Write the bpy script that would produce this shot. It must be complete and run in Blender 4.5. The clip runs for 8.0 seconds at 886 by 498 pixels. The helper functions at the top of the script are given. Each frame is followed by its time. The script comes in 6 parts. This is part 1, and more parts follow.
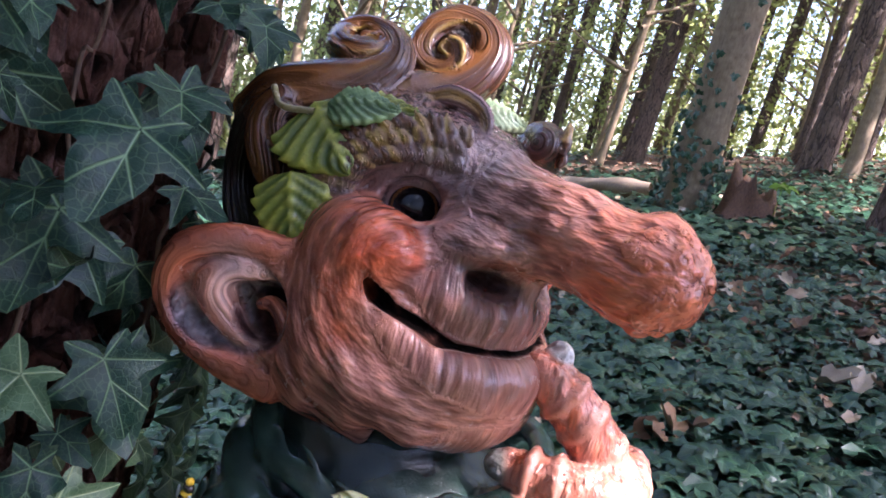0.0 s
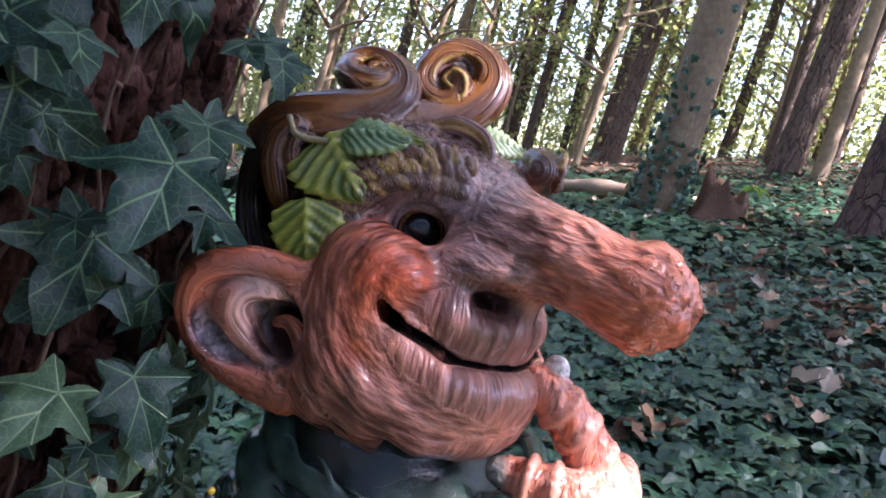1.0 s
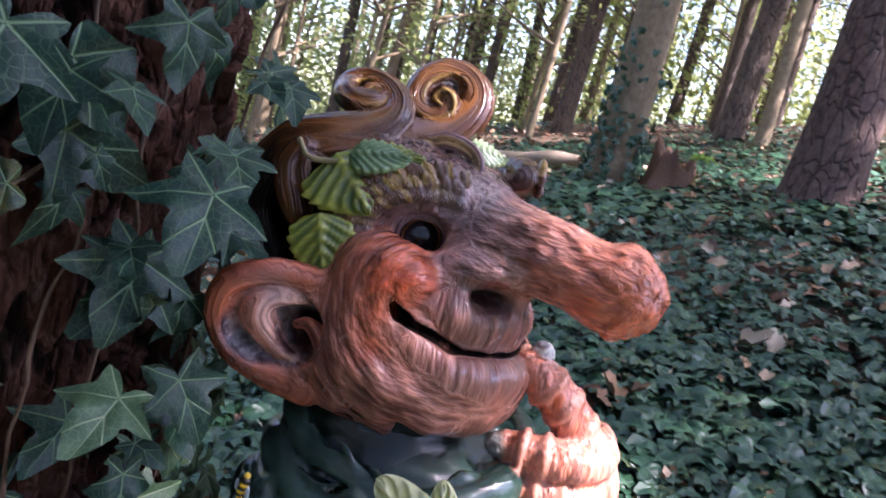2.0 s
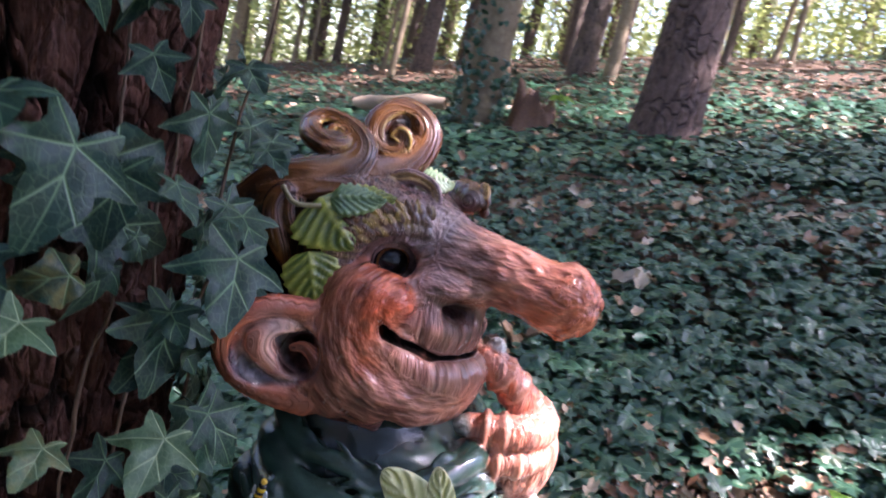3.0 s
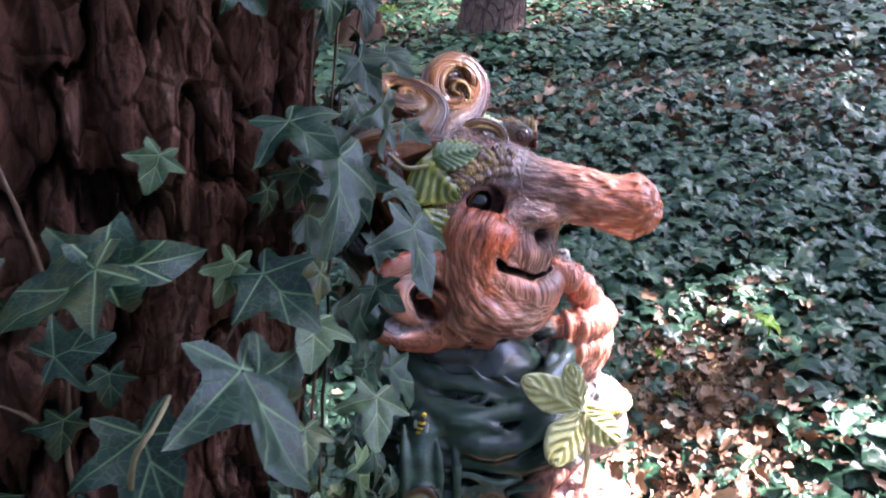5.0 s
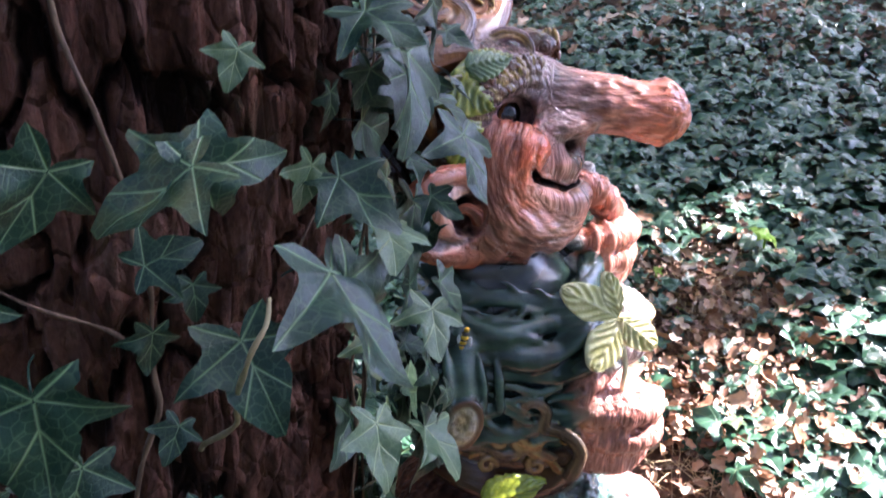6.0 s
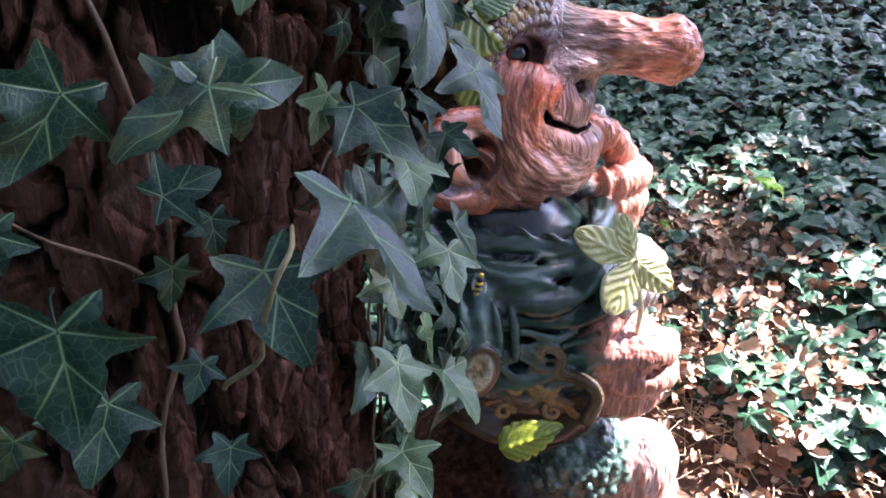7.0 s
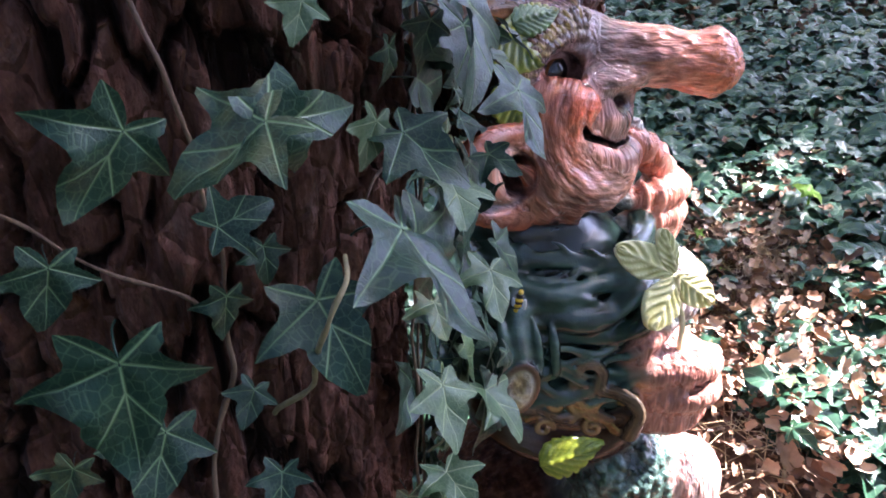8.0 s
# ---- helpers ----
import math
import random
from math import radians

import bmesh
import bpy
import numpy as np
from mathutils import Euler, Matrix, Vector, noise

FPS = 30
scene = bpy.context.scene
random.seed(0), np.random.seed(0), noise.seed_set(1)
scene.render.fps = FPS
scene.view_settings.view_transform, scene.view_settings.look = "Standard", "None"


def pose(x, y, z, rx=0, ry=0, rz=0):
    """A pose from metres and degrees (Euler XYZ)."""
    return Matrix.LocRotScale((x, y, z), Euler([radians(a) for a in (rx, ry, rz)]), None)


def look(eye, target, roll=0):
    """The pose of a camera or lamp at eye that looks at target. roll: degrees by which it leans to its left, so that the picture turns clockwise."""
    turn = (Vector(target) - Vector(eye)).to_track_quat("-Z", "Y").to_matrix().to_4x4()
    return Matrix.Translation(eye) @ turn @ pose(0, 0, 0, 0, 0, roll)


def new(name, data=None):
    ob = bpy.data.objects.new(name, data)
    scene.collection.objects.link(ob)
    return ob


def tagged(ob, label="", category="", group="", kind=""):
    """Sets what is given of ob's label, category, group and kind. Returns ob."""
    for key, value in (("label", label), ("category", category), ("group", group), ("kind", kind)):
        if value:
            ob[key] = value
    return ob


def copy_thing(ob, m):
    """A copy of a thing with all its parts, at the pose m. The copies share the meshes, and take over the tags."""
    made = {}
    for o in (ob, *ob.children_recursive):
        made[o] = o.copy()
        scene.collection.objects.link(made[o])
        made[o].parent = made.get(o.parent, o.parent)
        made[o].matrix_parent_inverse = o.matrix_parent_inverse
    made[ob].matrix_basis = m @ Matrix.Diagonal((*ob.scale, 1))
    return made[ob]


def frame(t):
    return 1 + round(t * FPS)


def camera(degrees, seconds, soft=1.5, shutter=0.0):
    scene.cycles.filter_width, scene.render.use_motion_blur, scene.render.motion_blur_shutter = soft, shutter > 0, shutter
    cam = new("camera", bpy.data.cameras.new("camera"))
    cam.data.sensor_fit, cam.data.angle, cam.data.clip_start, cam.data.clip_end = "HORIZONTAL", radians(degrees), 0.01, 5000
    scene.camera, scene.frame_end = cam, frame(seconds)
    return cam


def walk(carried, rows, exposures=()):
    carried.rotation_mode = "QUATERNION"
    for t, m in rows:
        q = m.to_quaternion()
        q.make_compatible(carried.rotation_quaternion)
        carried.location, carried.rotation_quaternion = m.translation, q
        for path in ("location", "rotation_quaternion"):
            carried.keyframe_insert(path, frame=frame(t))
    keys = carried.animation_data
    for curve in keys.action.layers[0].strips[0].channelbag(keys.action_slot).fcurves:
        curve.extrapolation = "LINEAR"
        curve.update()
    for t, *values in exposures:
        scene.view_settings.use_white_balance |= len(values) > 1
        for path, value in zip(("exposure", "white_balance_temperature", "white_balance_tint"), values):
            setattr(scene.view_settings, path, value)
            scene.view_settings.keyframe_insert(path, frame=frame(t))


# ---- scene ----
cam = camera(64.4, 8.0, soft=1.7, shutter=0.5)
METRES, EYE, TILT, LEAN, TURN = 0.65, 0.62, -9.0, -15.7, 0.0
ROWS = [
    (0.0, 0.0, 0.0, 0.0, 0.0, 0.0, 0.0),
    (0.5, -0.0144, -0.0188, 0.0035, -1.01, 0.03, -0.06),
    (1.0, -0.0305, -0.0454, 0.024, -1.97, -0.17, -0.12),
    (1.5, -0.0497, -0.0821, 0.0377, -3.03, -0.7, 0.43),
    (3.0, -0.2279, -0.2401, 0.1932, -17.02, -8.47, 4.6),
    (3.5, -0.3483, -0.2601, 0.2809, -24.36, -11.41, 5.05),
    (4.0, -0.4636, -0.2484, 0.3103, -28.69, -14.25, 7.28),
    (4.5, -0.5368, -0.2224, 0.3131, -31.07, -15.85, 10.6),
    (6.0, -0.6932, -0.1285, 0.2928, -37.13, -23.32, 14.7),
    (6.5, -0.7121, -0.1209, 0.2688, -37.83, -25.34, 15.44),
    (7.0, -0.719, -0.1143, 0.2616, -37.9, -25.88, 16.13),
    (7.5, -0.726, -0.1059, 0.2669, -37.09, -25.55, 16.78),
    (8.0, -0.7266, -0.0985, 0.2818, -36.23, -24.95, 17.49),
]
walk(cam, [(t, pose(0, 0, EYE, TILT, LEAN, TURN) @ pose(METRES * x, METRES * y, METRES * z, 90 + pitch, roll, yaw)) for t, x, y, z, yaw, pitch, roll in ROWS],
     exposures=[(0.0, 3.92, 5850.0, 34.0), (3.0, 3.92, 5850.0, 34.0), (4.5, 4.32, 5900.0, 34.0), (8.0, 4.52, 5900.0, 34.0)])

# ---- light and air ----
SUN_FROM = Vector((0.55, -0.30, 0.78)).normalized()
world = bpy.data.worlds.new("sky")
scene.world = world
world.use_nodes = True
wn = world.node_tree
sky = wn.nodes.new("ShaderNodeTexSky")
sky.sky_type = "NISHITA"
sky.sun_disc = False
sky.sun_elevation = math.asin(SUN_FROM.z)
sky.sun_rotation = math.atan2(SUN_FROM.x, SUN_FROM.y)
wn.nodes["Background"].inputs["Strength"].default_value = 0.06
wn.links.new(sky.outputs["Color"], wn.nodes["Background"].inputs["Color"])
sun_data = bpy.data.lights.new("sun", "SUN")
sun_data.energy, sun_data.angle, sun_data.color = 3.1, radians(0.55), (1.0, 0.95, 0.86)
sun = new("sun", sun_data)
sun.matrix_world = look(SUN_FROM * 40, (0, 0, 0))

# ---- helpers of the scene ----


def link_mesh(name, bm, material, smooth=True):
    me = bpy.data.meshes.new(name)
    bm.to_mesh(me)
    bm.free()
    for m in material if isinstance(material, (list, tuple)) else [material]:
        me.materials.append(m)
    if smooth:
        me.polygons.foreach_set("use_smooth", [True] * len(me.polygons))
    return me


def part(name, bm, material, parent, label="", smooth=True):
    """One mesh object under a thing or a part."""
    ob = new(name, link_mesh(name, bm, material, smooth))
    ob.parent = parent
    if label:
        tagged(ob, label)
    return ob


def array_mesh(name, verts, faces, material, smooth=True, uvs=None):
    """A mesh from computed arrays; faces are an n x 3 or n x 4 array, uvs a pair for each vertex."""
    me = bpy.data.meshes.new(name)
    verts, faces = np.asarray(verts, np.float32), np.asarray(faces, np.int32)
    n, k = faces.shape
    me.vertices.add(len(verts))
    me.vertices.foreach_set("co", verts.ravel())
    me.loops.add(n * k)
    me.loops.foreach_set("vertex_index", faces.ravel())
    me.polygons.add(n)
    me.polygons.foreach_set("loop_start", np.arange(0, n * k, k, dtype=np.int32))
    me.polygons.foreach_set("loop_total", np.full(n, k, np.int32))
    me.polygons.foreach_set("use_smooth", np.full(n, smooth))
    if uvs is not None:
        layer = me.uv_layers.new(name="leaf")
        layer.data.foreach_set("uv", np.asarray(uvs, np.float32)[faces.ravel()].ravel())
    me.update(calc_edges=True)
    me.validate()
    for m in material if isinstance(material, (list, tuple)) else [material]:
        me.materials.append(m)
    return me


def hash3(i, j, k):
    h = (i * 374761393 + j * 668265263 + k * 2147483647 + 974711) & 0x7FFFFFFF
    h = ((h ^ (h >> 13)) * 1274126177) & 0x7FFFFFFF
    return ((h ^ (h >> 16)) & 0xFFFF) / 32767.5 - 1.0


def vnoise(p):
    """Smooth value noise from -1 to 1 at an n x 3 array of places."""
    i = np.floor(p).astype(np.int64)
    w = p - i
    w = w * w * (3 - 2 * w)
    out = 0
    for a in (0, 1):
        for b in (0, 1):
            for c in (0, 1):
                weight = (w[:, 0] if a else 1 - w[:, 0]) * (w[:, 1] if b else 1 - w[:, 1]) * (w[:, 2] if c else 1 - w[:, 2])
                out = out + weight * hash3(i[:, 0] + a, i[:, 1] + b, i[:, 2] + c)
    return out


def fbm(p, octaves=3):
    out, amp = 0, 1.0
    for o in range(octaves):
        out = out + amp * vnoise(p * 2.0 ** o + 17.3 * o)
        amp *= 0.5
    return out


def tube_arrays(points, radii, sides=8, caps=True):
    """Vertices and faces (quads) of a tube along points."""
    pts = [Vector(p) for p in points]
    verts, faces = [], []
    up = Vector((0.31, 0.17, 0.93)).normalized()
    for i, p in enumerate(pts):
        d = (pts[min(i + 1, len(pts) - 1)] - pts[max(i - 1, 0)]).normalized()
        a = d.cross(up)
        a = a.normalized() if a.length > 1e-4 else d.orthogonal().normalized()
        b = d.cross(a)
        for s in range(sides):
            q = 2 * math.pi * s / sides
            verts.append(p + float(radii[i]) * (math.cos(q) * a + math.sin(q) * b))
        if i:
            for s in range(sides):
                t = (s + 1) % sides
                faces.append(((i - 1) * sides + s, (i - 1) * sides + t, i * sides + t, i * sides + s))
    return np.array([v[:] for v in verts]), np.array(faces)


def smooth_path(points, n):
    """n places along a Catmull-Rom curve through points."""
    p = np.array(points, float)
    p = np.vstack([2 * p[0] - p[1], p, 2 * p[-1] - p[-2]])
    out = []
    for u in np.linspace(0, len(points) - 1 - 1e-6, n):
        i, t = int(u), u - int(u)
        a, b, c, d = p[i:i + 4]
        out.append(0.5 * ((2 * b) + (c - a) * t + (2 * a - 5 * b + 4 * c - d) * t * t + (3 * b - a - 3 * c + d) * t ** 3))
    return np.array(out)


# ---- materials ----


class Nodes:
    """A small builder for node materials."""

    def __init__(self, name):
        self.m = bpy.data.materials.new(name)
        self.m.use_nodes = True
        self.t = self.m.node_tree
        self.bsdf = self.t.nodes["Principled BSDF"]

    def node(self, kind):
        return self.t.nodes.new(kind)

    def attribute(self, name, output):
        n = self.node("ShaderNodeAttribute")
        n.attribute_name = name
        return n.outputs[output]

    def put(self, socket, value):
        if isinstance(value, bpy.types.NodeSocket):
            self.t.links.new(value, socket)
        else:
            socket.default_value = value

    def math(self, op, a, b=0.0, clamp=False):
        n = self.node("ShaderNodeMath")
        n.operation, n.use_clamp = op, clamp
        self.put(n.inputs[0], a)
        self.put(n.inputs[1], b)
        return n.outputs[0]

    def coords(self, scale=(1, 1, 1), kind="Object"):
        c = self.node("ShaderNodeTexCoord")
        m = self.node("ShaderNodeMapping")
        self.t.links.new(c.outputs[kind], m.inputs["Vector"])
        m.inputs["Scale"].default_value = scale
        return m.outputs["Vector"]

    def noise(self, vector, scale, detail=4.0, rough=0.6):
        n = self.node("ShaderNodeTexNoise")
        self.put(n.inputs["Vector"], vector)
        n.inputs["Scale"].default_value, n.inputs["Detail"].default_value, n.inputs["Roughness"].default_value = scale, detail, rough
        return n.outputs["Fac"]

    def voronoi(self, vector, scale, feature="DISTANCE_TO_EDGE"):
        n = self.node("ShaderNodeTexVoronoi")
        n.feature = feature
        self.put(n.inputs["Vector"], vector)
        n.inputs["Scale"].default_value = scale
        return n.outputs["Distance"]

    def ramp(self, fac, stops):
        n = self.node("ShaderNodeValToRGB")
        self.put(n.inputs["Fac"], fac)
        e = n.color_ramp.elements
        while len(e) < len(stops):
            e.new(0.5)
        for item, (at, colour) in zip(e, stops):
            item.position, item.color = at, (*colour, 1)
        return n.outputs["Color"]

    def mix(self, fac, a, b, kind="MIX"):
        n = self.node("ShaderNodeMix")
        n.data_type, n.blend_type = "RGBA", kind
        self.put(n.inputs["Factor"], fac)
        for s, v in ((n.inputs[6], a), (n.inputs[7], b)):
            self.put(s, (*v, 1) if isinstance(v, tuple) else v)
        return n.outputs[2]

    def remap(self, v, a, b, c=0.0, d=1.0):
        n = self.node("ShaderNodeMapRange")
        self.put(n.inputs["Value"], v)
        for i, x in enumerate((a, b, c, d)):
            n.inputs[i + 1].default_value = x
        return n.outputs["Result"]

    def bump(self, height, distance, strength=1.0):
        n = self.node("ShaderNodeBump")
        self.put(n.inputs["Height"], height)
        n.inputs["Distance"].default_value, n.inputs["Strength"].default_value = distance, strength
        self.t.links.new(n.outputs["Normal"], self.bsdf.inputs["Normal"])

    def random(self):
        return self.node("ShaderNodeObjectInfo").outputs["Random"]

    def island(self):
        return self.node("ShaderNodeNewGeometry").outputs["Random Per Island"]

    def done(self, colour, rough, specular=0.5, **more):
        b = self.bsdf.inputs
        self.put(b["Base Color"], (*colour, 1) if isinstance(colour, tuple) else colour)
        self.put(b["Roughness"], rough)
        b["Specular IOR Level"].default_value = specular
        for key, value in more.items():
            self.put(b[key.replace("_", " ")], value)
        return self.m


def ivy_material(name, rnd, dark, light, vein, rough, relief, gloss):
    """Waxy ivy: five pale main veins with a fine net between them."""
    n = Nodes(name)
    uvn = n.node("ShaderNodeUVMap")
    uvn.uv_map = "leaf"
    uv = uvn.outputs["UV"]
    sep = n.node("ShaderNodeSeparateXYZ")
    n.put(sep.inputs[0], uv)
    x, y = n.math("ABSOLUTE", sep.outputs["X"]), sep.outputs["Y"]
    dist = None
    for deg in (0, 33, 71, 131):
        s, c = math.sin(radians(deg)), math.cos(radians(deg))
        d = n.math("ABSOLUTE", n.math("SUBTRACT", n.math("MULTIPLY", x, c), n.math("MULTIPLY", y, s)))
        along = n.math("ADD", n.math("MULTIPLY", x, s), n.math("MULTIPLY", y, c))
        if deg == 33:
            y2 = n.math("SUBTRACT", y, 0.30)
            d = n.math("ABSOLUTE", n.math("SUBTRACT", n.math("MULTIPLY", x, c), n.math("MULTIPLY", y2, s)))
            along = n.math("ADD", n.math("MULTIPLY", x, s), n.math("MULTIPLY", y2, c))
        d = n.math("ADD", d, n.math("MULTIPLY", n.math("LESS_THAN", along, 0.0), 1.0))
        d = n.math("ADD", d, n.math("MULTIPLY", along, 0.010))
        dist = d if dist is None else n.math("MINIMUM", dist, d)
    main = n.remap(dist, 0.005, 0.022, 1.0, 0.0)
    net = n.remap(n.voronoi(uv, 9.0), 0.0, 0.08, 0.22, 0.0)
    veins = n.math("MAXIMUM", main, net)
    blotch = n.noise(uv, 3.0, 5.0)
    body = n.mix(n.remap(blotch, 0.3, 0.7), dark, light)
    body = n.mix(n.remap(rnd(n), 0.0, 1.0, 0.0, 0.7), body, tuple(0.55 * (a + b) for a, b in zip(dark, light)), "MIX")
    old = n.remap(rnd(n), 0.9, 1.0, 0.0, 0.65)
    body = n.mix(n.math("MULTIPLY", old, n.remap(blotch, 0.4, 0.6)), body, (0.13, 0.11, 0.03))
    colour = n.mix(n.math("MULTIPLY", veins, 0.75), body, vein)
    n.bump(n.math("ADD", n.math("MULTIPLY", veins, -0.5), n.math("MULTIPLY", n.noise(uv, 30.0, 3.0), 0.4)), relief, 0.7)
    return n.done(colour, n.remap(blotch, 0.2, 0.8, rough - 0.07, rough + 0.1), gloss)


M_IVY = ivy_material("ivy_leaf", Nodes.random, (0.004, 0.018, 0.012), (0.011, 0.037, 0.023), (0.15, 0.24, 0.12), 0.32, 0.0012, 0.24)
# own paler green, with the sky light on these leaves put into the colour
M_PALE_IVY = ivy_material("pale_ivy_leaf", Nodes.random, (0.022, 0.056, 0.026), (0.070, 0.125, 0.055), (0.30, 0.37, 0.20), 0.38, 0.0012, 0.36)
M_GROUND_IVY = ivy_material("ground_ivy", Nodes.island, (0.009, 0.038, 0.021), (0.023, 0.070, 0.034), (0.10, 0.18, 0.09), 0.33, 0.001, 0.42)
M_NEAR_IVY = ivy_material("near_ground_ivy", Nodes.random, (0.009, 0.038, 0.021), (0.023, 0.070, 0.034), (0.12, 0.2, 0.10), 0.36, 0.001, 0.26)


def dry_material(name, rnd):
    n = Nodes(name)
    p = n.coords()
    c = n.ramp(rnd(n), [(0.0, (0.07, 0.032, 0.017)), (0.3, (0.16, 0.075, 0.036)), (0.55, (0.30, 0.165, 0.085)), (0.8, (0.40, 0.285, 0.185)), (1.0, (0.55, 0.45, 0.34))])
    g = n.noise(p, 60, 5)
    c = n.mix(n.remap(g, 0.35, 0.75, 0.0, 0.5), c, (0.09, 0.045, 0.02))
    n.bump(n.noise(p, 120, 4), 0.002, 0.7)
    return n.done(c, 0.62, 0.4)


M_DRY = dry_material("dry_leaf", Nodes.random)
M_DRY_STUFF = dry_material("dry_litter", Nodes.island)


def bark_material(name, dark, mid, light, scale, depth, stretch=0.35, crack=1.0):
    """Pine bark: warm plates between dark furrows."""
    n = Nodes(name)
    p = n.coords((1, 1, stretch))
    warp = n.noise(p, scale * 0.5, 3)
    wv = n.node("ShaderNodeVectorMath")
    wv.operation = "MULTIPLY_ADD"
    n.put(wv.inputs[0], warp)
    wv.inputs[1].default_value = (0.12, 0.12, 0.12)
    n.put(wv.inputs[2], p)
    cell = n.voronoi(wv.outputs[0], scale)
    grain = n.noise(n.coords((1, 1, 0.25)), scale * 6, 6, 0.7)
    flake = n.noise(n.coords(), scale * 1.7, 4)
    plate = n.remap(cell, 0.0, 0.09)
    c = n.mix(n.remap(flake, 0.3, 0.72), mid, light)
    c = n.mix(n.remap(grain, 0.35, 0.7, 0.0, 0.6), c, dark)
    c = n.mix(n.math("MULTIPLY", n.math("SUBTRACT", 1.0, plate), crack), c, dark)
    n.bump(n.math("ADD", n.math("MULTIPLY", plate, 0.8 * crack), n.math("MULTIPLY", grain, 0.5)), depth, 0.9)
    return n.done(c, 0.85, 0.3)


M_BARK_FAR = bark_material("pine_bark_far", (0.03, 0.02, 0.016), (0.11, 0.075, 0.055), (0.2, 0.14, 0.105), 24, 0.02, 0.22)
M_BARK_BIG = bark_material("plated_pine_bark", (0.022, 0.012, 0.010), (0.115, 0.066, 0.050), (0.23, 0.15, 0.12), 15, 0.04, 0.40, 0.7)
M_SMOOTH_BARK = bark_material("smooth_bark", (0.075, 0.052, 0.03), (0.18, 0.13, 0.078), (0.29, 0.22, 0.135), 14, 0.006, 0.3, 0.12)


def near_bark_material():
    n = Nodes("pine_bark")
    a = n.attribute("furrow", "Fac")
    p = n.coords((1, 1, 0.5))
    grain = n.noise(p, 130, 8, 0.7)
    flake = n.noise(n.coords((1, 1, 0.45)), 30, 7, 0.68)
    scale_edge = n.voronoi(n.coords((1, 1, 0.6)), 55)
    c = n.ramp(flake, [(0.30, (0.018, 0.008, 0.005)), (0.42, (0.08, 0.032, 0.021)), (0.55, (0.155, 0.067, 0.046)), (0.66, (0.24, 0.13, 0.10)), (0.76, (0.42, 0.32, 0.27))])
    c = n.mix(n.remap(grain, 0.46, 0.66, 0.0, 0.65), c, (0.030, 0.014, 0.010))
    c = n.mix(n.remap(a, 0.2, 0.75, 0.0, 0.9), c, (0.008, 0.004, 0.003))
    lichen = n.math("MULTIPLY", n.remap(n.noise(n.coords(), 9, 5), 0.62, 0.72), n.remap(grain, 0.4, 0.6))
    c = n.mix(n.math("MULTIPLY", lichen, 0.35), c, (0.09, 0.1, 0.05))
    n.bump(n.math("ADD", n.math("MULTIPLY", grain, 0.6), n.math("ADD", n.remap(scale_edge, 0.0, 0.12, 0.0, 0.5), n.math("MULTIPLY", flake, 1.2))), 0.02, 1.0)
    return n.done(c, 0.88, 0.15)


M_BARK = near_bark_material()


def soil_material():
    n = Nodes("forest_soil")
    p = n.coords()
    a, b = n.noise(p, 2.2, 6), n.noise(p, 45, 6, 0.7)
    c = n.ramp(b, [(0.25, (0.030, 0.018, 0.011)), (0.5, (0.10, 0.058, 0.036)), (0.75, (0.22, 0.14, 0.09))])
    c = n.mix(n.remap(a, 0.4, 0.65, 0.0, 0.5), c, (0.1, 0.06, 0.035))
    n.bump(b, 0.02, 0.8)
    return n.done(c, 0.9, 0.25)


M_SOIL = soil_material()


def stem_material(name, a, b):
    n = Nodes(name)
    g = n.noise(n.coords((1, 1, 0.3)), 160, 5)
    n.bump(g, 0.0015, 0.6)
    return n.done(n.mix(n.remap(g, 0.3, 0.7), a, b), 0.7, 0.35)


M_VINE = stem_material("vine_bark", (0.035, 0.018, 0.011), (0.17, 0.105, 0.065))
M_PETIOLE = stem_material("petiole", (0.12, 0.10, 0.05), (0.24, 0.2, 0.11))
M_LOG = stem_material("bleached_wood", (0.2, 0.14, 0.095), (0.34, 0.26, 0.18))
M_STUMP = stem_material("rotten_wood", (0.05, 0.024, 0.014), (0.19, 0.09, 0.05))
M_GRASS = stem_material("dry_grass", (0.2, 0.14, 0.07), (0.4, 0.31, 0.18))


def foliage_material(name, stops, backlit=(0.52, 0.55, 0.2), share=0.55):
    """Thin leaves that let some of the sun through."""
    n = Nodes(name)
    c = n.ramp(n.island(), stops)
    tr = n.node("ShaderNodeBsdfTranslucent")
    n.put(tr.inputs["Color"], n.mix(0.6, c, backlit))
    mixer = n.node("ShaderNodeMixShader")
    mixer.inputs[0].default_value = share
    n.done(c, 0.5, 0.4)
    n.t.links.new(n.bsdf.outputs[0], mixer.inputs[1])
    n.t.links.new(tr.outputs[0], mixer.inputs[2])
    n.t.links.new(mixer.outputs[0], n.t.nodes["Material Output"].inputs["Surface"])
    return n.m


M_FOLIAGE = foliage_material("wood_foliage", [(0.0, (0.14, 0.19, 0.05)), (0.5, (0.22, 0.27, 0.08)), (1.0, (0.34, 0.35, 0.13))])
# dark leaves of the unseen screen that keeps sky light off the trunk
M_SKY_SCREEN = foliage_material("sky_screen_leaf", [(0.0, (0.018, 0.028, 0.010)), (1.0, (0.05, 0.07, 0.022))], (0.05, 0.07, 0.02), 0.25)
M_SPROUT = foliage_material("fresh_green_leaf", [(0.0, (0.12, 0.3, 0.02)), (1.0, (0.2, 0.38, 0.04))])


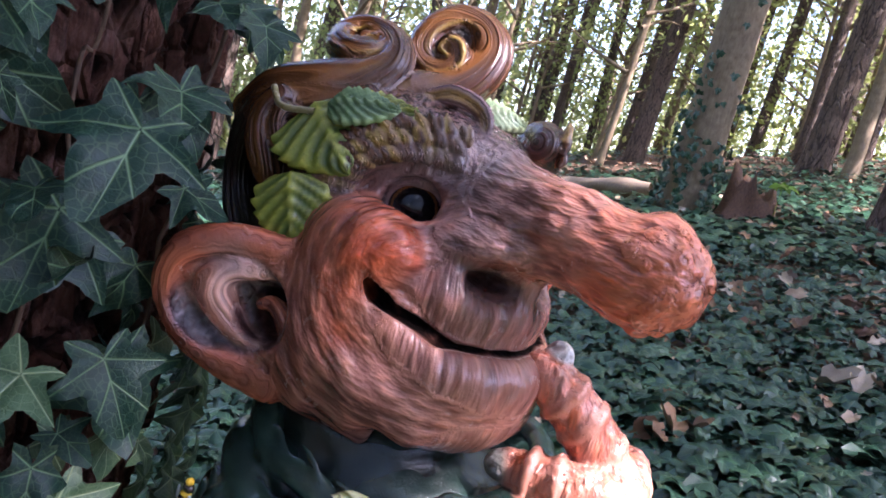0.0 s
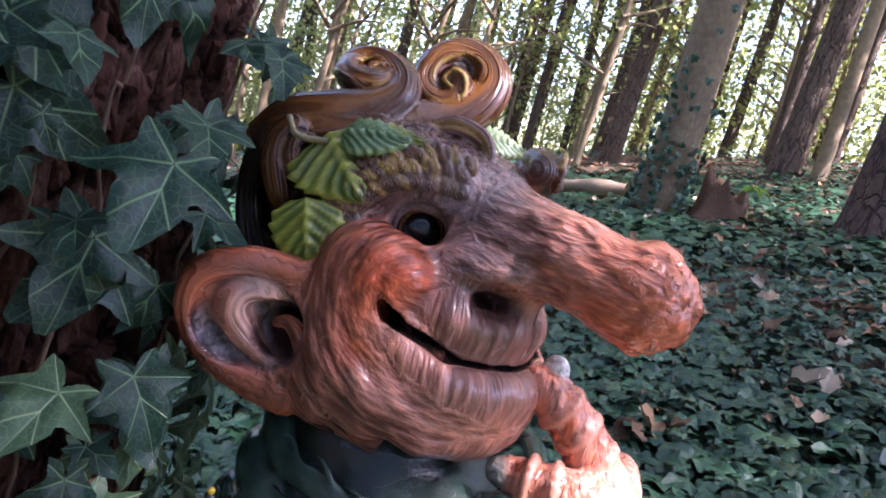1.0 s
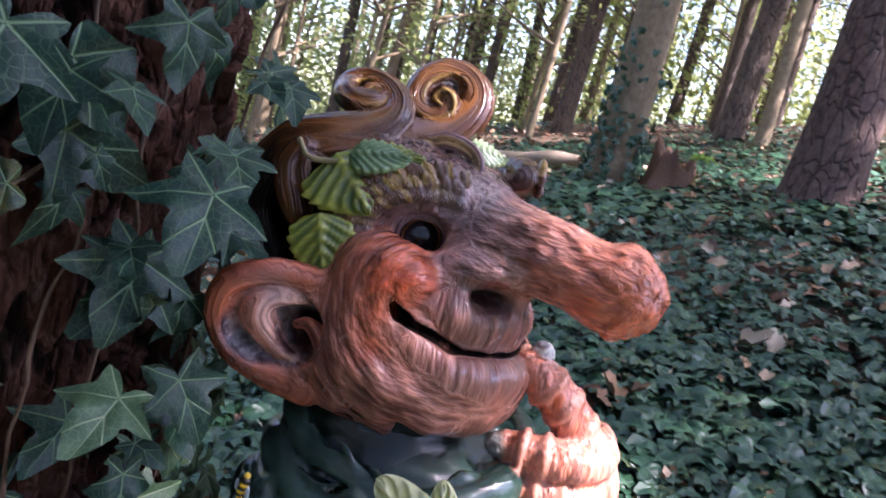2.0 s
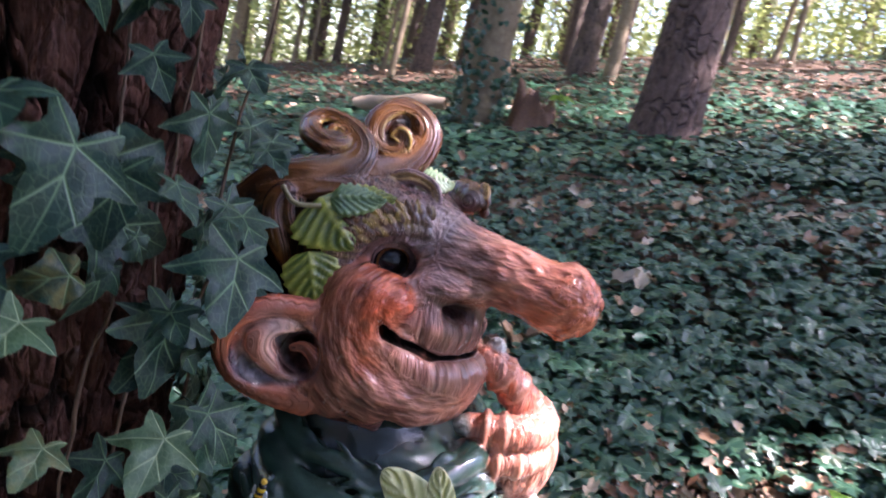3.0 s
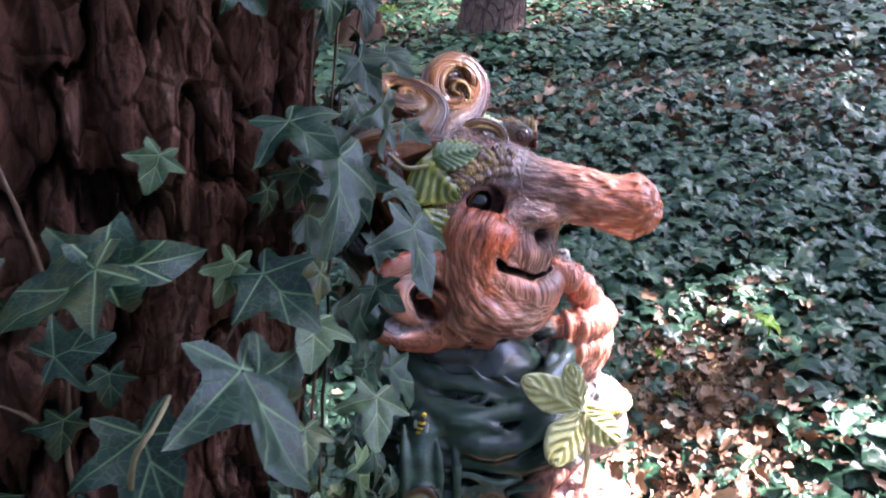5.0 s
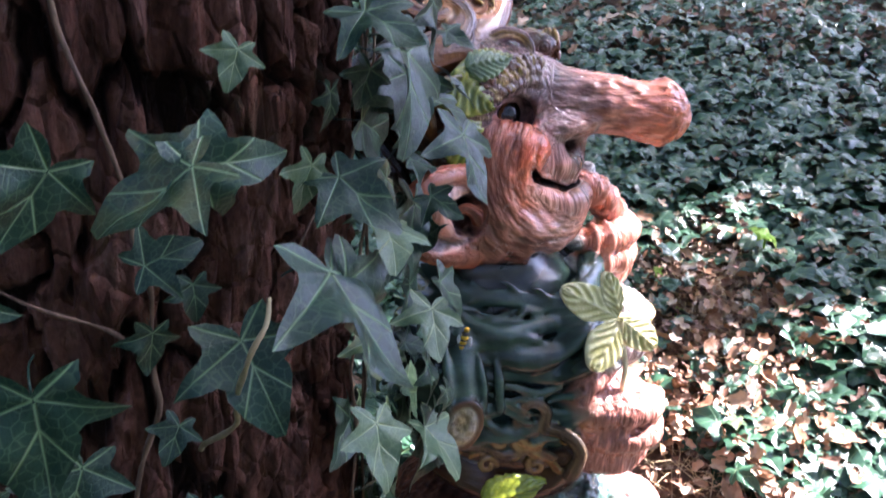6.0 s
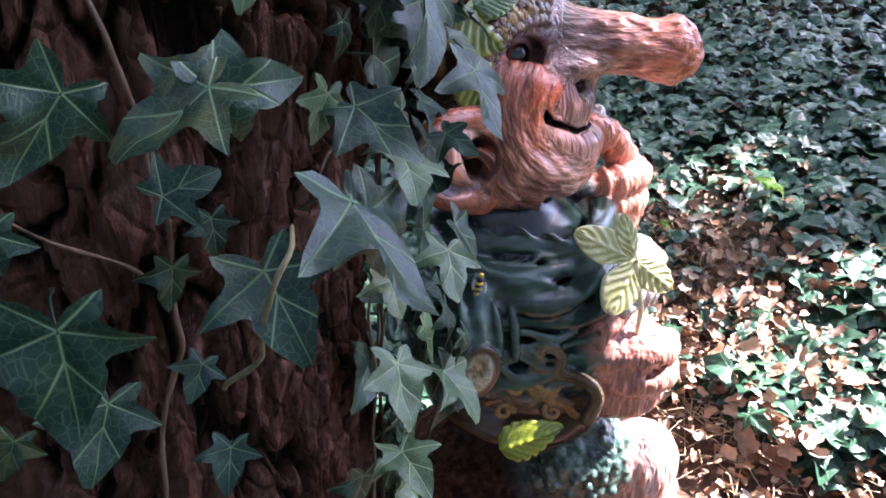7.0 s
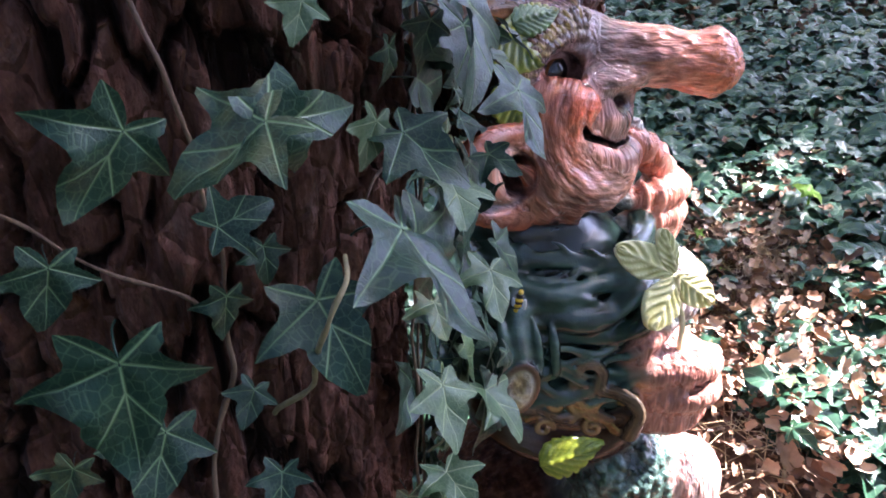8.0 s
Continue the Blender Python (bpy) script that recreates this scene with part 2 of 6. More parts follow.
def statue_material():
    """Varnished, hand-painted cast resin; the paint is stored with the mesh."""
    n = Nodes("painted_resin")
    col = n.attribute("paint", "Color")
    p = n.coords()
    flow = n.attribute("flow", "Vector")
    fine = n.noise(p, 420, 4)
    wear = n.noise(p, 60, 5)
    plain_skin = n.math("SUBTRACT", 1.0, n.attribute("seam", "Fac"))
    carve = n.noise(flow, 0.85, 2.0, 0.5)
    carve = n.math("ADD", n.math("MULTIPLY", n.math("SUBTRACT", carve, 0.47), plain_skin), 0.47)
    broad = n.noise(flow, 0.33, 2.0, 0.5)
    broad = n.math("ADD", n.math("MULTIPLY", n.math("SUBTRACT", broad, 0.47), plain_skin), 0.47)
    c = n.mix(n.remap(carve, 0.49, 0.64, 0.0, 0.48), col, n.mix(1.0, col, (0.36, 0.28, 0.28), "MULTIPLY"))
    c = n.mix(n.remap(broad, 0.51, 0.64, 0.0, 0.50), c, n.mix(1.0, c, (0.26, 0.22, 0.27), "MULTIPLY"))
    blush = n.math("MULTIPLY", n.remap(n.noise(p, 22, 3), 0.48, 0.7, 0.0, 0.55), plain_skin)
    c = n.mix(blush, c, n.mix(1.0, c, (0.46, 0.38, 0.44), "MULTIPLY"))
    c = n.mix(n.remap(carve, 0.46, 0.34, 0.0, 0.75), c, n.mix(1.0, col, (1.5, 1.45, 1.42), "MULTIPLY"))
    c = n.mix(n.remap(fine, 0.6, 0.8, 0.0, 0.5), c, n.mix(1.0, c, (1.4, 1.4, 1.4), "MULTIPLY"))
    n.bump(n.math("SUBTRACT", n.math("MULTIPLY", fine, 0.12), n.math("ADD", carve, n.math("MULTIPLY", broad, 1.2))), 0.0036, 1.0)
    gloss = n.attribute("gloss", "Fac")
    return n.done(c, n.math("ADD", gloss, n.remap(wear, 0.3, 0.7, -0.12, 0.05)), 0.65, Specular_IOR_Level=n.remap(gloss, 0.38, 0.6, 0.65, 0.02))


M_STATUE = statue_material()


def plain(name, colour, rough, specular=0.5, scale=80):
    n = Nodes(name)
    g = n.noise(n.coords(), scale, 4)
    return n.done(n.mix(n.remap(g, 0.3, 0.7, 0.0, 0.3), colour, tuple(0.5 * v for v in colour)), rough, specular)


M_EYE = plain("glossy_black_eye", (0.006, 0.006, 0.008), 0.04, 0.6)
M_EYE_RIM = plain("brown_eye_rim", (0.22, 0.075, 0.02), 0.08, 0.6)

# ---- the ground ----


def ground_z(x, y):
    """The wooded slope: rises to the right, and falls away behind a crest."""
    x, y = np.asarray(x, float), np.asarray(y, float)
    d = np.hypot(x, y)
    xs = np.where(x < -3, -3 + 3 * np.tanh((x + 3) / 3), x)
    k = np.minimum(1.0, 10.8 / np.maximum(d, 0.01))
    z = -0.078 + 0.279 * xs * k + 0.0446 * y * k
    z = z - 1.6 * (1 - np.exp(-np.maximum(d - 10.8, 0) / 9.0)) - 0.02 * np.maximum(d - 10.8, 0)
    p = np.stack([x.ravel() * 0.9, y.ravel() * 0.9, x.ravel() * 0], 1)
    bumps = (0.018 * vnoise(p * 2.3) + 0.035 * vnoise(p + 5)).reshape(x.shape)
    near = np.clip((np.hypot(x - 0.05, y - 0.45) - 0.4) / 1.0, 0, 1)
    return z + bumps * near


def build_ground():
    a = np.sinh(np.linspace(-5.6, 5.6, 221)) * 0.9
    gx, gy = np.meshgrid(a + 0.3, a + 0.8)
    v = np.stack([gx, gy, ground_z(gx, gy)], -1).reshape(-1, 3)
    i = np.arange(220)[:, None] * 221 + np.arange(220)
    f = np.stack([i, i + 1, i + 222, i + 221], -1).reshape(-1, 4)
    tagged(new("ground", array_mesh("ground", v, f, M_SOIL)), "dark forest soil on a slope under ivy and litter", "ground", kind="structure")


build_ground()

# ---- ivy leaves ----

HALF = [(0.0, -0.04), (0.06, -0.15), (0.18, -0.28), (0.40, -0.33), (0.41, -0.20), (0.36, -0.08), (0.45, 0.02), (0.60, 0.10), (0.80, 0.27),
        (0.62, 0.33), (0.46, 0.34), (0.34, 0.38), (0.34, 0.52), (0.28, 0.71), (0.15, 0.93), (0.0, 1.16)]
BROAD = [(0.0, -0.04), (0.08, -0.14), (0.20, -0.20), (0.34, -0.22), (0.44, -0.15), (0.46, -0.03), (0.50, 0.06), (0.58, 0.13), (0.66, 0.22),
         (0.58, 0.31), (0.50, 0.37), (0.44, 0.44), (0.38, 0.56), (0.28, 0.74), (0.15, 0.90), (0.0, 1.04)]


def leaf_arrays(rings=5, rough=0.0, droop=0.25, fold=0.18, seed=1, wide=1.0, petiole=0.0, half=HALF, fine=False):
    """A lobed ivy leaf: its stalk joins at the origin, the tip lies at y = 1; face up is +z."""
    rng = random.Random(seed)
    # rounded margins between the points of the lobes
    runs = [smooth_path(half[a:b + 1], n)[:-1] for a, b, n in ((0, 3, 5), (3, 8, 9), (8, 15, 12))]
    half = [tuple(p) for p in np.vstack(runs)] + [half[-1]] if fine else half
    outline = half + [(-x, y) for x, y in half[-2:0:-1]]
    lop = rng.uniform(-0.1, 0.1)
    outline = [(x * wide * (1 + (lop if x > 0 else -lop)) + rng.uniform(-rough, rough), y * (1 + (lop if x > 0 else -lop)) + rng.uniform(-rough, rough)) for x, y in outline]
    m = len(outline)
    verts = [(0, 0.05)]
    for k in range(1, rings + 1):
        s = (k / rings) ** 0.8
        verts += [(x * s, 0.05 + (y - 0.05) * s) for x, y in outline]
    faces = [(0, 1 + i, 1 + (i + 1) % m) for i in range(m)]
    for k in range(rings - 1):
        for i in range(m):
            a, b = 1 + k * m + i, 1 + k * m + (i + 1) % m
            faces += [(a, a + m, b + m), (a, b + m, b)]
    xy = np.array(verts)
    r = np.hypot(xy[:, 0], xy[:, 1])
    ang = np.abs(np.arctan2(xy[:, 0], xy[:, 1]))
    ridge = np.min([np.abs(ang - q) for q in (0.0, radians(71), radians(131), radians(178))], 0)
    z = fold * np.minimum(ridge, 0.5) * r - droop * r ** 2
    wave = vnoise(np.stack([xy[:, 0] * 2.4 + seed * 7.1, xy[:, 1] * 2.4, z * 0 + seed], 1))
    z = z + 0.20 * wave * np.minimum(1, r * 1.5)
    v = np.column_stack([xy, z])
    uv = xy.copy()
    if petiole:
        pts = smooth_path([(0, 0.03, 0.0), (0.02, -0.1, -0.05), (0.05, -0.2, -0.25), (0.03, -0.22, -petiole)], 7)
        tv, tf = tube_arrays(pts, [0.011] * 7, 5)
        faces += [(len(v) + a, len(v) + b, len(v) + c) for q in tf for a, b, c in ((q[0], q[1], q[2]), (q[0], q[2], q[3]))]
        uv = np.vstack([uv, np.full((len(tv), 2), 0.21)])
        v = np.vstack([v, tv])
    return v, np.array(faces), uv


def basis(y_dir, z_dir):
    """A turn that takes y along y_dir and z near z_dir."""
    y = Vector(y_dir).normalized()
    x = y.cross(Vector(z_dir)).normalized()
    z = x.cross(y)
    return Matrix((x, y, z)).transposed()


LEAF_MESHES = [array_mesh("ivy_leaf", *(lambda a: (a[0], a[1], M_IVY, True, a[2]))(leaf_arrays(6, 0.012, d, f, i, w, 0.4, BROAD if i == 3 else HALF, True)))
               for i, (d, f, w) in enumerate([(0.08, 0.26, 1.0), (0.5, 0.22, 0.8), (0.04, 0.28, 1.0), (0.36, 0.45, 0.85), (0.5, 0.3, 0.72), (0.30, 0.25, 0.66), (0.06, 0.22, 1.0)])]

PALE_MESHES = []
for me in LEAF_MESHES:
    PALE_MESHES.append(me.copy())
    PALE_MESHES[-1].materials[0] = M_PALE_IVY

# ---- the pine trunk beside the figure ----
TRUNK = Vector((-0.372, 0.518, 0.0))
TRUNK_R = 0.196


def build_trunk():
    tree = tagged(new("pine_tree"), "old pine with deeply furrowed red-brown bark, overgrown with ivy", "tree")
    base = float(ground_z(TRUNK.x, TRUNK.y))
    tree.location = (TRUNK.x, TRUNK.y, base)
    zs = np.concatenate([np.arange(-0.05, 0.25, 0.012), np.arange(0.25, 1.05, 0.0035), np.linspace(1.05, 9.0, 90)])
    n = 420
    q = np.linspace(0, 2 * math.pi, n, endpoint=False)
    # finer steps on the side that the path passes
    q = q - 0.62 * np.sin(q + radians(60))
    Q, Z = np.meshgrid(q, zs)
    arc = Q * TRUNK_R
    cx, cy = np.cos(Q), np.sin(Q)
    p = np.stack([cx.ravel(), cy.ravel(), Z.ravel()], 1)
    w = fbm(p * np.array([5.0, 5.0, 9.0]), 4) * 0.075
    # plates: nearest and second nearest of scattered centres on the unrolled bark
    rng = np.random.default_rng(4)
    cell = np.stack([arc.ravel() + w, Z.ravel() * 0.30 + fbm(p * 6.0 + 9, 4) * 0.035], 1)
    gs = 0.085
    ij = np.floor(cell / gs).astype(int)
    wrap = int(round(2 * math.pi * TRUNK_R / gs))
    d1 = np.full(len(cell), 9.0)
    d2 = np.full(len(cell), 9.0)
    lift = np.zeros(len(cell))
    which = np.zeros(len(cell), np.int64)
    for a in (-1, 0, 1):
        for b in (-1, 0, 1):
            i, j = ij[:, 0] + a, ij[:, 1] + b
            iw = np.mod(i, wrap)
            ox, oy = hash3(iw, j, iw * 0 + 3) * 0.42, hash3(iw, j, iw * 0 + 8) * 0.42
            d = np.hypot((i + 0.5 + ox) * gs - cell[:, 0], (j + 0.5 + oy) * gs - cell[:, 1])
            h = hash3(iw, j, iw * 0 + 21)
            closer = d < d1
            d2 = np.where(closer, d1, np.minimum(d2, d))
            lift = np.where(closer, h, lift)
            which = np.where(closer, iw * 1000 + j + 500, which)
            d1 = np.where(closer, d, d1)
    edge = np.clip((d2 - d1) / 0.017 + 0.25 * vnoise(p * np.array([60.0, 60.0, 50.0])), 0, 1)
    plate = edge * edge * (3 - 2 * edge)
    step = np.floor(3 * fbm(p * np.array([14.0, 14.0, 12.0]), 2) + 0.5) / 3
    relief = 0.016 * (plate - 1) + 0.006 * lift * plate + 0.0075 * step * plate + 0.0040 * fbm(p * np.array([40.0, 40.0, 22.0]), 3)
    flare = 0.05 * np.exp(-np.maximum(Z.ravel(), 0) / 0.12)
    R = (TRUNK_R * (1 - 0.035 * np.maximum(Z.ravel() - 0.6, 0)) + flare + 0.010 * vnoise(p * np.array([1.6, 1.6, 1.2])) + relief)
    v = np.stack([cx.ravel() * R, cy.ravel() * R, Z.ravel()], 1)
    i = np.arange(len(zs) - 1)[:, None] * n + np.arange(n)
    j = np.arange(len(zs) - 1)[:, None] * n + (np.arange(n) + 1) % n
    f = np.stack([i, j, j + n, i + n], -1).reshape(-1, 4)

    def piece(name, faces, parent):
        used, back = np.unique(faces, return_inverse=True)
        me = array_mesh(name, v[used], back.reshape(-1, 4), M_BARK)
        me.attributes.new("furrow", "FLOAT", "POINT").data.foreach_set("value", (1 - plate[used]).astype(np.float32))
        ob = new(name, me)
        ob.parent = parent
        return ob

    # the plates on the side of the path are pieces of their own
    turn = np.degrees(np.mod(Q.ravel() + math.pi, 2 * math.pi) - math.pi)
    near = (turn > -150) & (turn < 40) & (Z.ravel() > 0.25) & (Z.ravel() < 1.05)
    group = np.where(near, which, -1)[f[:, 0]]
    patch, patches, left = np.full(len(f), -1), 0, set(np.nonzero(group >= 0)[0].tolist())
    while left:
        todo, own = [left.pop()], []
        while todo:
            a = todo.pop()
            own.append(a)
            row, col = divmod(a, n)
            for b in (a - n, a + n, row * n + (col + 1) % n, row * n + (col - 1) % n):
                if b in left and group[b] == group[a]:
                    left.remove(b)
                    todo.append(b)
        if len(own) > 80:
            patch[own] = patches
            patches += 1
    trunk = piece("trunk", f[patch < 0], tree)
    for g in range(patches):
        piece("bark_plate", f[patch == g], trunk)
    return tree


build_trunk()

# stalk joint, way to the tip and face of each large leaf
DARK_LEAVES_A = [
    (-0.383, 0.256, 0.608, -0.041, 0.008, -0.025, -0.624, -0.369, 0.689),
    (-0.437, 0.277, 0.607, -0.024, 0.003, -0.034, 0.061, -0.991, -0.120),
    (-0.400, 0.285, 0.553, 0.026, -0.002, 0.009, -0.239, -0.789, 0.566),
    (-0.474, 0.290, 0.549, -0.006, 0.001, -0.029, -0.030, -0.999, -0.038),
    (-0.458, 0.264, 0.508, -0.000, -0.002, -0.053, -0.316, -0.948, 0.040),
    (-0.366, 0.252, 0.517, 0.006, -0.031, -0.036, -0.310, -0.746, 0.590),
    (-0.441, 0.278, 0.455, -0.015, -0.016, -0.031, 0.065, -0.904, 0.423),
    (-0.313, 0.255, 0.542, 0.019, -0.044, -0.049, 0.399, -0.596, 0.697),
    (-0.243, 0.290, 0.652, -0.013, -0.024, -0.052, 0.594, -0.774, 0.218),
    (-0.388, 0.294, 0.450, -0.011, -0.010, -0.015, 0.002, -0.851, 0.525),
]
DARK_LEAVES_B = [
    (-0.397, 0.294, 0.511, -0.003, 0.001, -0.022, -0.015, -0.999, -0.044),
    (-0.381, 0.283, 0.396, -0.010, -0.016, -0.016, -0.265, -0.586, 0.766),
    (-0.262, 0.299, 0.642, -0.005, 0.002, -0.023, 0.006, -0.997, -0.083),
    (-0.144, 0.351, 0.584, -0.002, -0.032, -0.043, 0.256, -0.781, 0.570),
    (-0.143, 0.390, 0.605, 0.014, -0.027, -0.021, 0.352, -0.448, 0.822),
    (-0.134, 0.391, 0.656, 0.015, -0.016, -0.009, -0.113, -0.591, 0.799),
    (-0.182, 0.338, 0.544, 0.012, -0.022, -0.011, -0.347, -0.554, 0.757),
    (-0.145, 0.368, 0.456, 0.021, -0.006, -0.035, 0.531, -0.716, 0.453),
    (-0.190, 0.318, 0.635, 0.016, -0.012, -0.018, 0.540, -0.380, 0.751),
    (-0.141, 0.422, 0.549, 0.027, 0.003, -0.011, 0.335, -0.667, 0.665),
]
DARK_LEAVES_C = [
    (-0.168, 0.383, 0.398, 0.022, -0.002, -0.011, 0.289, -0.629, 0.722),
    (-0.143, 0.463, 0.663, 0.034, -0.006, -0.012, 0.182, -0.541, 0.821),
    (-0.280, 0.277, 0.675, 0.013, -0.035, -0.013, -0.304, -0.423, 0.854),
    (-0.222, 0.319, 0.636, -0.003, -0.016, -0.041, -0.051, -0.927, 0.370),
    (-0.213, 0.325, 0.708, 0.012, -0.010, -0.022, -0.022, -0.917, 0.398),
    (-0.177, 0.353, 0.678, 0.002, 0.001, -0.038, 0.609, -0.793, 0.005),
    (-0.199, 0.352, 0.747, 0.004, -0.003, -0.023, 0.433, -0.878, 0.207),
    (-0.289, 0.288, 0.584, 0.022, -0.032, -0.022, -0.118, -0.622, 0.774),
    (-0.156, 0.393, 0.711, 0.012, -0.024, -0.015, -0.157, -0.595, 0.788),
    (-0.125, 0.456, 0.656, 0.011, -0.018, -0.022, 0.349, -0.637, 0.687),
]
DARK_LEAVES_D = [
    (-0.186, 0.344, 0.780, 0.020, -0.019, -0.021, 0.432, -0.434, 0.790),
    (-0.238, 0.337, 0.752, 0.025, 0.014, -0.015, 0.627, -0.449, 0.636),
]
PALE_LEAVES_A = [
    (-0.259, 0.282, 0.550, -0.014, -0.032, -0.013, 0.243, -0.448, 0.860),
    (-0.252, 0.298, 0.397, -0.005, -0.029, -0.033, 0.228, -0.748, 0.623),
    (-0.173, 0.341, 0.449, -0.013, -0.030, -0.027, 0.037, -0.679, 0.733),
    (-0.173, 0.342, 0.337, 0.018, -0.028, -0.037, 0.468, -0.586, 0.662),
    (-0.345, 0.290, 0.655, -0.007, -0.004, -0.019, -0.192, -0.951, 0.244),
    (-0.245, 0.317, 0.452, -0.008, -0.025, -0.015, 0.005, -0.522, 0.853),
    (-0.244, 0.303, 0.313, -0.002, -0.038, -0.011, -0.013, -0.286, 0.958),
    (-0.305, 0.290, 0.592, -0.008, -0.001, -0.026, 0.266, -0.963, -0.041),
]
# stalk joint and tip of the smaller leaves between them
IVY_A = [
    (-0.380, 0.263, 0.606, -0.330, 0.262, 0.607),
    (-0.373, 0.298, 0.532, -0.373, 0.297, 0.525),
    (-0.481, 0.315, 0.427, -0.490, 0.315, 0.406),
    (-0.304, 0.256, 0.533, -0.242, 0.254, 0.447),
    (-0.173, 0.341, 0.332, -0.105, 0.366, 0.249),
    (-0.241, 0.311, 0.571, -0.272, 0.298, 0.564),
    (-0.225, 0.328, 0.328, -0.236, 0.321, 0.316),
    (-0.252, 0.304, 0.752, -0.236, 0.305, 0.720),
    (-0.313, 0.275, 0.746, -0.295, 0.276, 0.731),
    (-0.154, 0.418, 0.605, -0.137, 0.425, 0.569),
    (-0.192, 0.359, 0.540, -0.181, 0.361, 0.518),
    (-0.151, 0.401, 0.442, -0.131, 0.405, 0.386),
    (-0.161, 0.426, 0.494, -0.170, 0.410, 0.462),
    (-0.145, 0.482, 0.661, -0.120, 0.513, 0.659),
    (-0.210, 0.341, 0.592, -0.202, 0.342, 0.575),
]
IVY_B = [
    (-0.181, 0.384, 0.516, -0.208, 0.347, 0.477),
    (-0.180, 0.361, 0.532, -0.186, 0.343, 0.476),
    (-0.177, 0.377, 0.325, -0.177, 0.377, 0.231),
    (-0.211, 0.376, 0.409, -0.221, 0.348, 0.382),
    (-0.228, 0.332, 0.643, -0.173, 0.370, 0.567),
    (-0.225, 0.354, 0.565, -0.233, 0.332, 0.543),
    (-0.165, 0.354, 0.392, -0.160, 0.342, 0.353),
    (-0.233, 0.354, 0.600, -0.185, 0.390, 0.570),
    (-0.238, 0.356, 0.363, -0.269, 0.322, 0.350),
    (-0.158, 0.335, 0.372, -0.155, 0.328, 0.347),
    (-0.189, 0.396, 0.253, -0.248, 0.322, 0.313),
    (-0.170, 0.364, 0.502, -0.159, 0.339, 0.512),
]
VINES = [
    [(-0.47, 0.330, 0.95), (-0.43, 0.314, 0.75), (-0.417, 0.311, 0.656), (-0.408, 0.309, 0.624), (-0.400, 0.308, 0.588), (-0.401, 0.308, 0.562), (-0.395, 0.307, 0.523), (-0.396, 0.307, 0.479), (-0.395, 0.307, 0.445), (-0.411, 0.310, 0.374), (-0.42, 0.312, 0.15), (-0.43, 0.30, -0.12)],
    [(-0.50, 0.347, 0.575), (-0.472, 0.331, 0.553), (-0.444, 0.319, 0.529), (-0.410, 0.309, 0.507), (-0.396, 0.307, 0.49)],
    [(-0.185, 0.41, 0.9), (-0.194, 0.402, 0.643), (-0.200, 0.394, 0.612), (-0.200, 0.394, 0.581), (-0.197, 0.398, 0.536), (-0.203, 0.389, 0.496), (-0.205, 0.387, 0.459), (-0.21, 0.38, 0.2), (-0.2, 0.36, -0.12)],
]
VINES_SIDE = [
    [(-0.355, 0.243, 0.541), (-0.368, 0.219, 0.54), (-0.377, 0.216, 0.528), (-0.375, 0.234, 0.499), (-0.37, 0.259, 0.465), (-0.372, 0.302, 0.423)],
    [(-0.305, 0.317, 0.528), (-0.288, 0.323, 0.547), (-0.255, 0.341, 0.561), (-0.225, 0.365, 0.60)],
    [(-0.129, 0.459, 0.95), (-0.141, 0.467, 0.728), (-0.150, 0.473, 0.673), (-0.16, 0.46, 0.5), (-0.165, 0.45, 0.2), (-0.16, 0.44, -0.1)],
    [(-0.225, 0.365, 0.86), (-0.23, 0.36, 0.7), (-0.222, 0.367, 0.55), (-0.235, 0.355, 0.42), (-0.24, 0.345, 0.2), (-0.25, 0.33, -0.12)],
]


